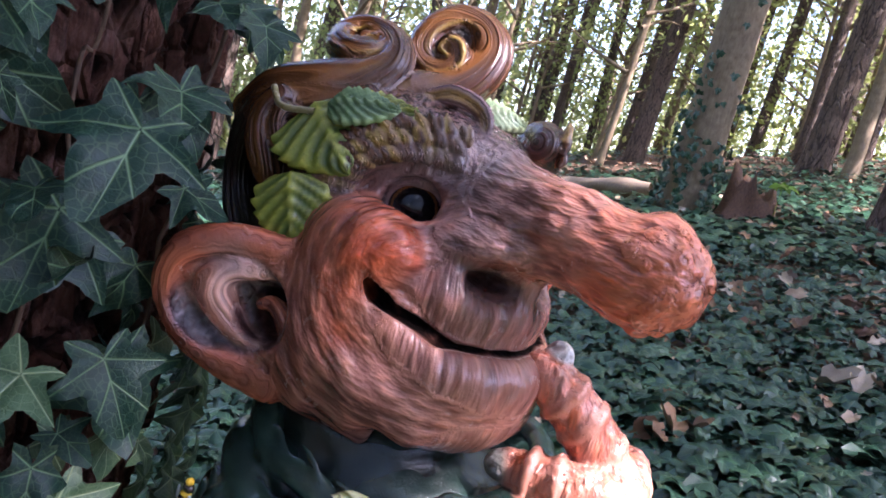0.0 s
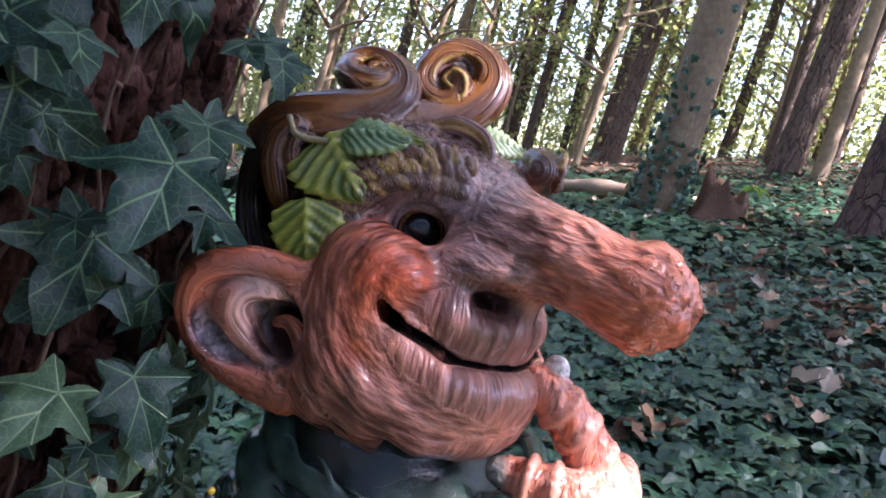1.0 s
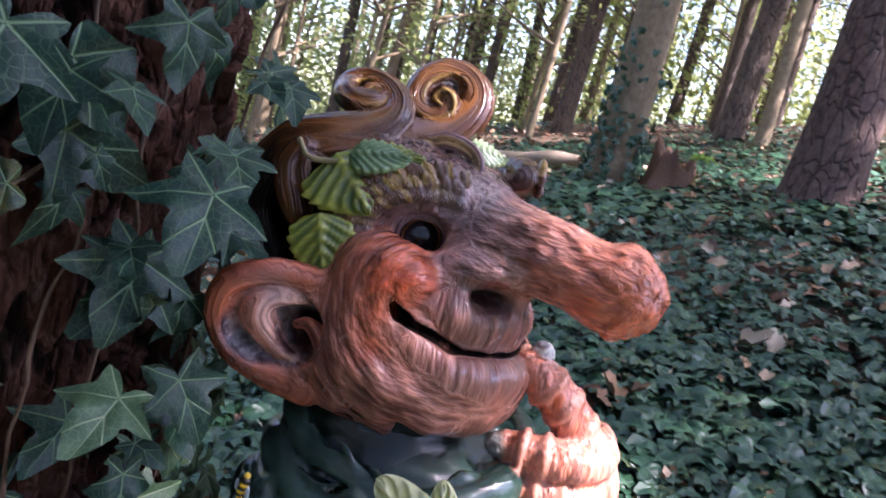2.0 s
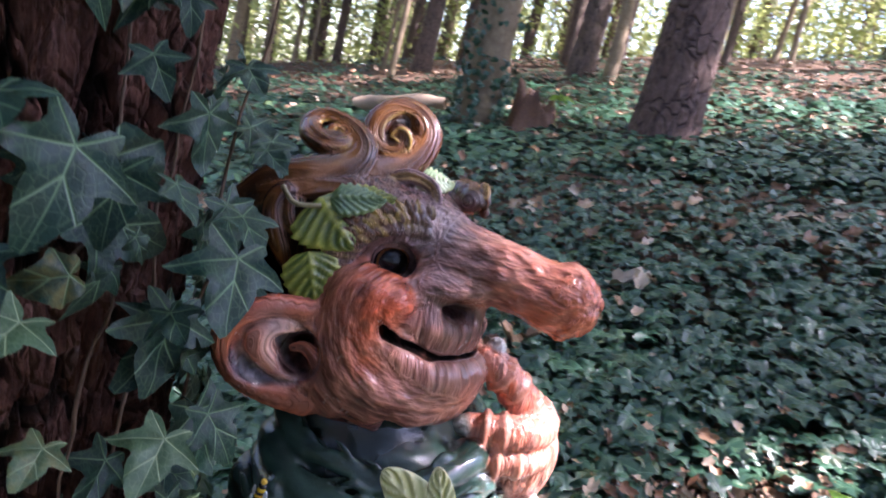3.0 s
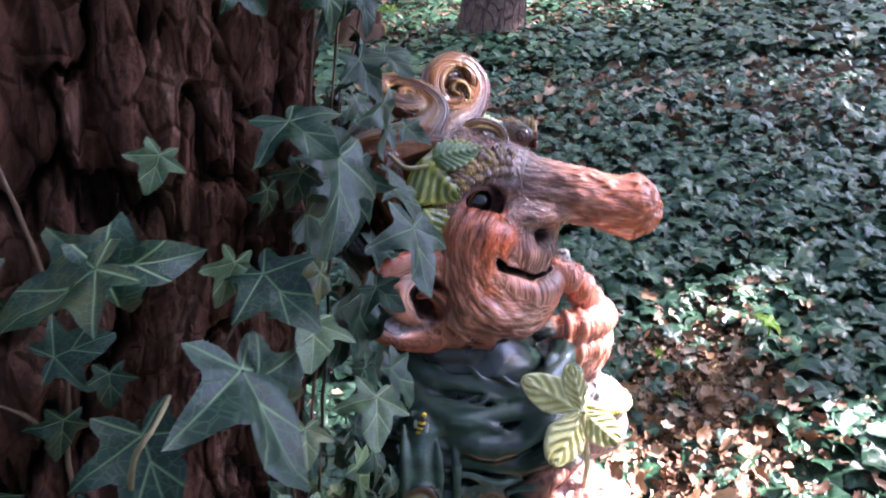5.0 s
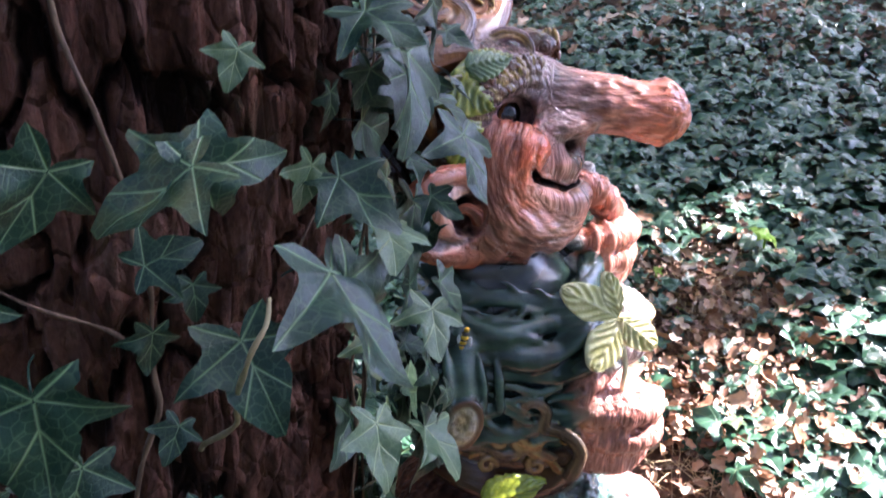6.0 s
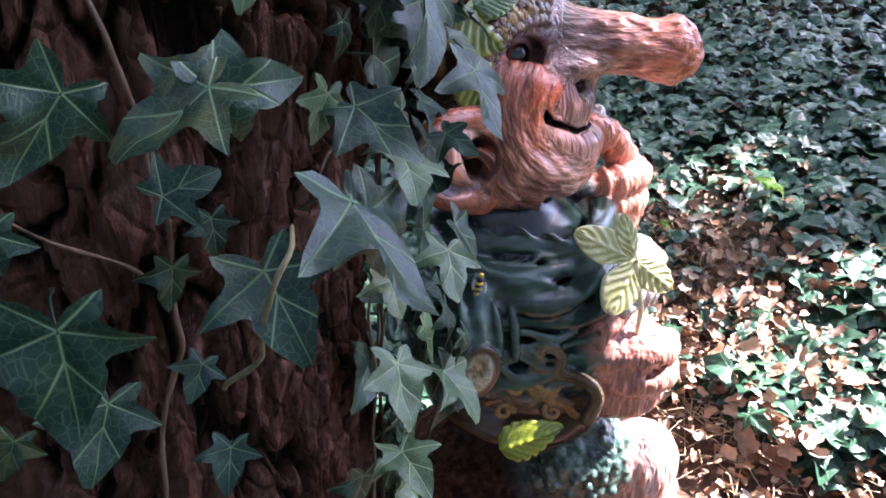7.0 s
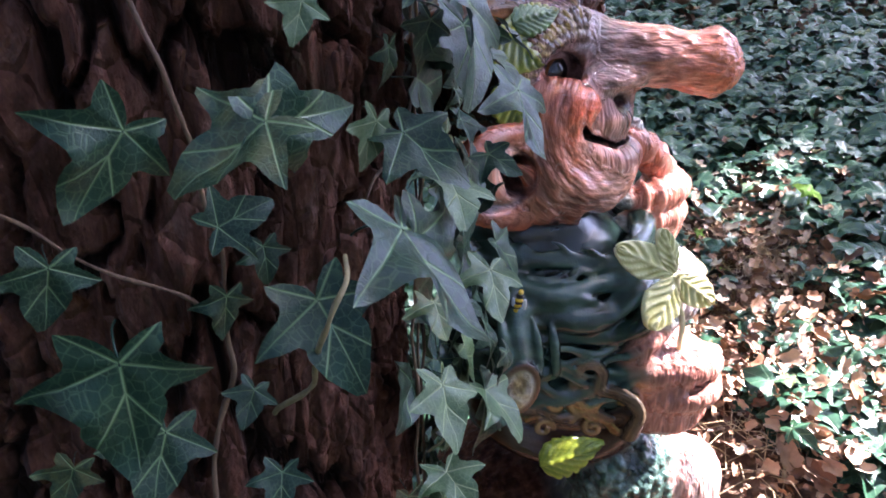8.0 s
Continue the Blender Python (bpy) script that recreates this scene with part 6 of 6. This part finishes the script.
def far_woods():
    """Leaves and stems of the wood behind the crest."""
    r = np.random.default_rng(31)
    n = 380000
    a, d = np.radians(r.uniform(5, 150, n)), r.uniform(11.0, 30.0, n)
    x, y = d * np.cos(a), d * np.sin(a)
    clump = vnoise(np.stack([x * 0.5, y * 0.5, x * 0], 1))
    z = ground_z(x, y) + np.abs(r.normal(size=n)) * (3.2 + 1.8 * clump) + 0.1
    keep = vnoise(np.stack([x * 0.8, y * 0.8, z * 0.8], 1)) > -0.55
    p = np.stack([x, y, z], 1)[keep]
    v, f = leaf_cloud(p, r.uniform(0.06, 0.135, len(p)), r)
    tagged(new("far_foliage", array_mesh("far_foliage", v, f, M_FOLIAGE, False)), "sunlit green underwood behind the crest", "foliage", kind="stuff")
    vs, fs, at = [], [], 0
    for i in range(170):
        a, d = math.radians(r.uniform(10, 140)), r.uniform(12.5, 32)
        x, y, h = d * math.cos(a), d * math.sin(a), r.uniform(5, 10)
        r0 = r.choice([0.03, 0.05, 0.11, 0.15])
        lean = r.normal(size=2) * 0.35
        g = float(ground_z(x, y))
        v, f = tube_arrays([(x, y, g - 0.2), (x + 0.3 * lean[0], y + 0.3 * lean[1], g + h * 0.5), (x + lean[0], y + lean[1], g + h)], [r0, r0 * 0.85, r0 * 0.6], 7)
        vs.append(v), fs.append(f + at)
        at += len(v)
    tagged(new("far_trunks", array_mesh("far_trunks", np.vstack(vs), np.vstack(fs), M_BARK_FAR)), "dense far stems of the wood", "woods", kind="stuff")


far_woods()


def thicket():
    """Unseen leafy screen downhill and behind, added to block the sky's light."""
    r = np.random.default_rng(32)
    n = 30000
    a, d = np.radians(r.uniform(128, 318, n)), r.uniform(3.4, 9.0, n)
    x, y = d * np.cos(a), d * np.sin(a)
    z = ground_z(x, y) + r.uniform(0, 1, n) ** 1.2 * 7.0
    p = np.stack([x, y, z], 1)
    v, f = leaf_cloud(p, r.uniform(0.16, 0.34, n), r)
    tagged(new("thicket", array_mesh("thicket", v, f, M_SKY_SCREEN, False)), "unseen leafy screen blocking sky light downhill and behind", "foliage", kind="stuff")


thicket()

# ---- ivy carpet and litter ----


def bare_strip(x, y):
    """The strip of bare litter that runs uphill from the figure."""
    a, b = 0.79 * (x - 0.58) + 0.61 * (y - 0.50), 0.61 * (x - 0.58) - 0.79 * (y - 0.50)
    rag = 1 + 0.45 * vnoise(np.stack([x * 9, y * 9, x * 0], 1))
    return np.exp(-((a / 0.42) ** 2 + (b / 0.23) ** 2) * rag)


def carpet_density(x, y):
    """How thick the ivy grows: bare litter in front of the figure, patches elsewhere."""
    p = np.stack([x * 1.1, y * 1.1, x * 0], 1)
    c = 0.95 + 0.35 * fbm(p + 3.7, 2)
    c = c - 1.3 * bare_strip(x, y)
    far = np.hypot(x, y)
    c = c - 1.1 * np.clip((far - 5.6) / 2.5, 0, 1) * (0.65 + 0.6 * vnoise(p * 0.8 + 20))
    return np.clip(c, 0.03, 1)


def scatter(n, lo, hi, seed, keep, sector=(-30, 140)):
    """Places on the slope, thinned by keep()."""
    r = np.random.default_rng(seed)
    a = np.radians(r.uniform(*sector, n))
    d = lo * (hi / lo) ** r.uniform(0, 1, n)
    x, y = 0.1 + d * np.cos(a), 0.35 + d * np.sin(a)
    m = r.uniform(0, 1, n) < keep(x, y)
    m &= np.hypot(x - TRUNK.x, y - TRUNK.y) > 0.24
    m &= ~((np.abs(x - 0.06) < 0.17) & (np.abs(y - 0.45) < 0.17))
    return x[m], y[m], r


def leaf_field(name, label, verts, faces, uvs, x, y, r, size, material, tilt, height, category):
    """Thousands of leaves as one mesh; each leaf is an island of its own."""
    n, m = len(x), len(verts)
    z = ground_z(x, y) + r.uniform(height[0], height[1], n)
    yaw = r.uniform(0, 2 * math.pi, n)
    nx, ny = r.normal(size=n) * tilt - 0.22, r.normal(size=n) * tilt - 0.12
    nz = np.stack([nx, ny, np.ones(n)], 1)
    nz /= np.linalg.norm(nz, axis=1)[:, None]
    d = np.stack([np.cos(yaw), np.sin(yaw), np.zeros(n)], 1)
    ex = np.cross(d, nz)
    ex /= np.linalg.norm(ex, axis=1)[:, None]
    ey = np.cross(nz, ex)
    s = (r.uniform(size[0], size[1], n))[:, None, None]
    v = np.stack([x, y, z], 1)[:, None] + s * (verts[None, :, :1] * ex[:, None] + verts[None, :, 1:2] * ey[:, None] + verts[None, :, 2:] * nz[:, None])
    f = (faces[None] + (np.arange(n) * m)[:, None, None]).reshape(-1, 3)
    uv = np.tile(uvs, (n, 1)) if uvs is not None else None
    tagged(new(name, array_mesh(name, v.reshape(-1, 3), f, material, True, uv)), label, category, kind="stuff")


SIMPLE_V, SIMPLE_F, SIMPLE_UV = leaf_arrays(2, 0.04, 0.3, 0.25, 3, 1.05, 0.0, BROAD)
x, y, r = scatter(30000, 0.28, 3.2, 41, lambda a, b: carpet_density(a, b))
leaf_field("ivy_carpet", "dense low carpet of dark glossy ivy leaves", SIMPLE_V, SIMPLE_F, SIMPLE_UV, x, y, r, (0.024, 0.050), M_GROUND_IVY, 0.32, (0.015, 0.075), "ivy")
COARSE = np.array([(0, -0.12, 0), (0.46, -0.24, -0.05), (0.72, 0.25, -0.14), (0.44, 0.5, 0), (0, 1.0, -0.25), (-0.44, 0.5, 0), (-0.72, 0.25, -0.14), (-0.46, -0.24, -0.05)])
COARSE_F = np.array([(0, 1, 2), (0, 2, 3), (0, 3, 4), (0, 4, 5), (0, 5, 6), (0, 6, 7)])
x, y, r = scatter(60000, 3.0, 12.5, 42, lambda a, b: carpet_density(a, b))
leaf_field("ivy_carpet", "ivy carpet spreading up the slope between the trees", COARSE, COARSE_F, COARSE[:, :2], x, y, r, (0.03, 0.06), M_GROUND_IVY, 0.30, (0.01, 0.09), "ivy")

x, y, r = scatter(16000, 0.5, 9.0, 43, lambda a, b: carpet_density(a, b), (140, 330))
leaf_field("ivy_carpet", "ivy carpet spreading downhill behind the pine", COARSE, COARSE_F, COARSE[:, :2], x, y, r, (0.03, 0.06), M_GROUND_IVY, 0.30, (0.01, 0.08), "ivy")


def dry_arrays(seed):
    """A curled, lobed dead leaf."""
    rng = random.Random(seed)
    outline = []
    for i in range(18):
        q = 2 * math.pi * i / 18
        e = 0.60 + 0.3 * math.cos(q) + (0.10 if i % 3 else -0.10) + rng.uniform(-0.09, 0.09)
        outline.append((e * math.sin(q) * 0.58, e * math.cos(q)))
    xy = [(0, 0.1)]
    for k in (0.5, 1.0):
        xy += [(a * k, 0.1 + (b - 0.1) * k) for a, b in outline]
    faces = [(0, 1 + i, 1 + (i + 1) % 18) for i in range(18)]
    for i in range(18):
        a, b = 1 + i, 1 + (i + 1) % 18
        faces += [(a, a + 18, b + 18), (a, b + 18, b)]
    xy = np.array(xy)
    curl = rng.uniform(0.9, 2.2)
    z = curl * xy[:, 0] ** 2 + rng.uniform(-0.2, 0.4) * xy[:, 1] ** 2 + 0.18 * vnoise(np.column_stack([xy * 3.1, np.full(len(xy), seed * 3.7)])) + 0.04
    return np.column_stack([xy, z]), np.array(faces)


DRY = [dry_arrays(i) for i in range(5)]
for i, (count, lo, hi, label) in ((0, (1700, 0.25, 2.2, "brown dead leaves strewn in the ivy")), (2, (1900, 0.25, 2.2, "brown dead leaves strewn in the ivy")), (3, (1700, 0.25, 2.2, "brown dead leaves strewn in the ivy")), (1, (6500, 1.8, 12.0, "fallen leaves scattered up the slope"))):
    x, y, r = scatter(count, lo, hi, 51 + i, lambda a, b: 0.28 + 0.9 * (1 - carpet_density(a, b)) + 0.25 * vnoise(np.stack([a * 2, b * 2, a * 0], 1)))
    leaf_field("leaf_litter", label, DRY[i][0], DRY[i][1], None, x, y, r, {0: (0.006, 0.020), 2: (0.005, 0.014), 3: (0.012, 0.032)}.get(i, (0.03, 0.06)), M_DRY_STUFF, 0.6, (0.03, 0.085), "litter")

for i, (count, size) in enumerate(((7000, (0.005, 0.013)), (2600, (0.010, 0.022)), (700, (0.022, 0.036)))):
    r = np.random.default_rng(90 + i)
    x, y = r.uniform(0.1, 1.2, count), r.uniform(0.0, 1.1, count)
    m = r.uniform(0, 1, count) < 0.12 + 1.1 * bare_strip(x, y)
    m &= np.hypot((x - 0.09) / 0.20, (y - 0.42) / 0.18) > 1
    leaf_field("leaf_litter", "crumbled brown leaves on the bare strip beside the figure", DRY[i + 1][0], DRY[i + 1][1], None, x[m], y[m], r, size, M_DRY_STUFF, 0.55, (0.004, 0.03), "litter")


def twigs():
    r = np.random.default_rng(61)
    vs, fs, at = [], [], 0
    for i in range(1100):
        k, e = r.normal() * 0.26, r.normal() * 0.12
        x, y = 0.56 + 0.79 * k + 0.61 * e, 0.50 + 0.61 * k - 0.79 * e
        if abs(x - 0.06) < 0.2 and abs(y - 0.45) < 0.2:
            continue
        a, l = r.uniform(0, 6.3), r.uniform(0.02, 0.09)
        g = float(ground_z(x, y))
        v, f = tube_arrays([(x, y, g + 0.012), (x + 0.5 * l * math.cos(a), y + 0.5 * l * math.sin(a), g + r.uniform(0.015, 0.035) + 0.14 * l * math.cos(a)), (x + l * math.cos(a), y + l * math.sin(a), g + 0.015 + 0.28 * l * math.cos(a))], [0.0008, 0.0008, 0.0005], 4)
        vs.append(v), fs.append(f + at)
        at += len(v)
    tagged(new("dry_needles", array_mesh("dry_needles", np.vstack(vs), np.vstack(fs), M_GRASS)), "dry needles and twigs on the bare soil", "litter", kind="stuff")


twigs()

# ---- near leaves of the carpet, one by one ----
NEAR_MESHES = [array_mesh("ground_leaf", *(lambda a: (a[0], a[1], M_NEAR_IVY, True, a[2]))(leaf_arrays(3, 0.04, d, 0.3, 30 + i, w, 1.2, HALF if i == 1 else BROAD))) for i, (d, w) in enumerate([(0.25, 0.95), (0.35, 0.8), (0.2, 1.05)])]
DRY_MESHES = [array_mesh("dead_leaf", a[0], a[1], M_DRY) for a in DRY]


def near_leaves():
    bed = tagged(new("ivy_plant"), "creeping ground ivy with glossy lobed leaves beside the bare soil", "ivy")
    bed.location = (0.75, 0.5, float(ground_z(0.75, 0.5)))
    r = random.Random(71)
    made = 0
    while made < 210:
        x, y = r.uniform(0.25, 1.5), r.uniform(0.0, 1.5)
        if r.random() > float(carpet_density(np.array([x]), np.array([y]))[0]):
            continue
        ob = new("leaf", NEAR_MESHES[made % 3])
        ob.parent = bed
        yaw = r.uniform(0, 6.3)
        n = Vector((r.gauss(-0.25, 0.3), r.gauss(-0.15, 0.3), 1))
        at = Vector((x, y, float(ground_z(x, y)) + r.uniform(0.05, 0.095)))
        ob.matrix_local = Matrix.Translation(at - bed.location) @ basis((math.cos(yaw), math.sin(yaw), 0.1), n).to_4x4() @ Matrix.Scale(r.uniform(0.028, 0.052), 4)
        made += 1
    for i in range(290):
        if i < 250:
            x, y = r.gauss(0.56, 0.24), r.gauss(0.48, 0.24)
        else:
            x, y = r.uniform(0.3, 2.2), r.uniform(0.7, 2.6)
        if abs(x - 0.06) < 0.2 and abs(y - 0.45) < 0.2:
            continue
        ob = new("dead_leaf", DRY_MESHES[i % 5])
        yaw = r.uniform(0, 6.3)
        ob.matrix_world = Matrix.Translation((x, y, float(ground_z(x, y)) + (r.uniform(0.012, 0.03) if i < 250 else 0.06))) @ basis((math.cos(yaw), math.sin(yaw), 0.15), (r.gauss(-0.25, 0.55), r.gauss(0, 0.55), 1)).to_4x4() @ Matrix.Scale(r.uniform(0.007, 0.022) if r.random() < 0.8 else r.uniform(0.03, 0.045), 4)
        tagged(ob, "curled brown dead leaf on the forest floor", "dead leaf", group="dead leaves")


near_leaves()


def curled_leaf(x, y, size, yaw, tilt):
    """A large curled dead leaf that lies on the ivy."""
    ob = new("dead_leaf", DRY_MESHES[int(100 * x) % 5])
    ob.matrix_world = Matrix.Translation((x, y, float(ground_z(x, y)) + 0.07)) @ basis((math.cos(yaw), math.sin(yaw), 0.3), (tilt, -0.6, 1)).to_4x4() @ Matrix.Scale(size, 4)
    tagged(ob, "large pale curled dead leaf lying on the ivy", "dead leaf", group="dead leaves")


for row in ((0.495, 1.231, 0.055, 0.4, -0.2), (0.559, 1.243, 0.06, 2.0, 0.5), (0.530, 1.21, 0.05, 3.6, -0.5), (0.60, 1.26, 0.045, 5.2, 0.1), (0.95, 1.48, 0.07, 5.6, 0.3), (1.00, 1.44, 0.06, 0.9, -0.4)):
    curled_leaf(*row)

# ---- log and stump ----


def build_log():
    log = tagged(new("fallen_log"), "bleached fallen log lying in the ivy", "log")
    a, b = Vector((0.92, 5.35, 0)), Vector((1.50, 4.95, 0))
    a.z, b.z = float(ground_z(a.x, a.y)) + 0.10, float(ground_z(b.x, b.y)) + 0.10
    log.location = a
    pts = smooth_path([(0, 0, 0), tuple((b - a) * 0.5 + Vector((0, 0, 0.02))), tuple(b - a)], 12)
    v, f = tube_arrays(pts, 0.055 + 0.01 * np.sin(np.arange(12)), 12)
    v = v + 0.008 * fbm(v * 9)[:, None]
    ob = new("stem", array_mesh("stem", v, f, M_LOG))
    ob.parent = log


def build_stump():
    stump = tagged(new("tree_stump"), "broken reddish rotten stump beside the ivy-clad tree", "stump")
    x, y = 1.90, 4.25
    stump.location = (x, y, float(ground_z(x, y)))
    q = np.linspace(0, 2 * math.pi, 26, endpoint=False)
    rows = []
    for t in np.linspace(0, 1, 9):
        top = 0.27 + 0.06 * np.cos(q - 2.6) + 0.05 * np.sin(5 * q) + 0.03 * np.sin(11 * q)
        rad = (0.17 - 0.035 * t + 0.07 * math.exp(-6 * t)) * (1 + 0.12 * np.sin(4 * q + 2 * t) + 0.06 * np.sin(9 * q))
        rows.append(np.stack([rad * np.cos(q), rad * np.sin(q), t * top - 0.03], 1))
    rows.append(rows[-1] * np.array([0.72, 0.72, 0.92]))
    rows.append(rows[-1] * np.array([0.5, 0.5, 0.55]))
    v = np.vstack(rows)
    n, m = 26, len(rows)
    i = np.arange(m - 1)[:, None] * n + np.arange(n)
    j = np.arange(m - 1)[:, None] * n + (np.arange(n) + 1) % n
    ob = new("wood", array_mesh("wood", v, np.stack([i, j, j + n, i + n], -1).reshape(-1, 4), M_STUMP))
    ob.parent = stump


build_log()
build_stump()


def ivy_on_far_tree():
    """Small ivy leaves that climb the smooth trunk."""
    r = np.random.default_rng(81)
    n = 330
    z = np.abs(r.normal(size=n)) * 0.55
    a = np.radians(r.uniform(130, 345, n)) + 0.2 * np.sin(z * 3)
    clump = vnoise(np.stack([a * 2.2, z * 5.0, z * 0], 1)) > -0.25
    z, a = z[clump], a[clump]
    n = len(z)
    e = 0.140 + 0.05 * np.exp(-z / 0.4) + r.uniform(0, 0.05, n)
    p = np.stack([1.56 + e * np.cos(a), 4.42 + e * np.sin(a), ground_z(1.56, 4.42) + z], 1)
    d = np.stack([np.cos(a), np.sin(a), np.full(n, 0.3)], 1) + r.normal(size=(n, 3)) * 0.45
    down = np.array([0, 0, -1.0]) + r.normal(size=(n, 3)) * 0.45
    ex = np.cross(down, d)
    ex /= np.linalg.norm(ex, axis=1)[:, None]
    ey = np.cross(d, ex)
    ey /= np.linalg.norm(ey, axis=1)[:, None]
    ez = np.cross(ex, ey)
    s = r.uniform(0.022, 0.050, n)[:, None, None]
    v = p[:, None] + s * (SIMPLE_V[None, :, :1] * ex[:, None] + SIMPLE_V[None, :, 1:2] * ey[:, None] + SIMPLE_V[None, :, 2:] * ez[:, None])
    f = (SIMPLE_F[None] + (np.arange(n) * len(SIMPLE_V))[:, None, None]).reshape(-1, 3)
    tagged(new("climbing_ivy", array_mesh("climbing_ivy", v.reshape(-1, 3), f, M_GROUND_IVY, True, np.tile(SIMPLE_UV, (n, 1)))), "small ivy leaves climbing the smooth trunk", "ivy", kind="stuff")


ivy_on_far_tree()


def sprout(x, y, size, seed):
    plant = tagged(new("seedling"), "bright fresh green seedling among the dead leaves", "plant", group="green seedlings")
    plant.location = (x, y, float(ground_z(x, y)))
    r = random.Random(seed)
    for i in range(4):
        v, f, uv = leaf_arrays(3, 0.03, 0.3, 0.2, 60 + seed + i, 0.6)
        a = r.uniform(0, 6.3)
        ob = new("leaf", array_mesh("leaf", v, f, M_SPROUT, True, uv))
        ob.parent = plant
        ob.matrix_local = Matrix.Translation((0, 0, size * 2.4)) @ basis((math.cos(a), math.sin(a), 0.2), (r.gauss(-0.4, 0.3), r.gauss(-0.5, 0.3), 1)).to_4x4() @ Matrix.Scale(size, 4)
    v, f = tube_arrays([(0, 0, -0.01), (0.003, 0, size * 1.2), (0, 0, size * 2.4)], [0.002] * 3, 6)
    ob = new("stem", array_mesh("stem", v, f, M_SPROUT))
    ob.parent = plant


sprout(0.815, 0.555, 0.036, 1)
sprout(0.66, 0.68, 0.018, 2)
sprout(0.59, 0.58, 0.016, 4)
sprout(1.98, 4.1, 0.11, 3)
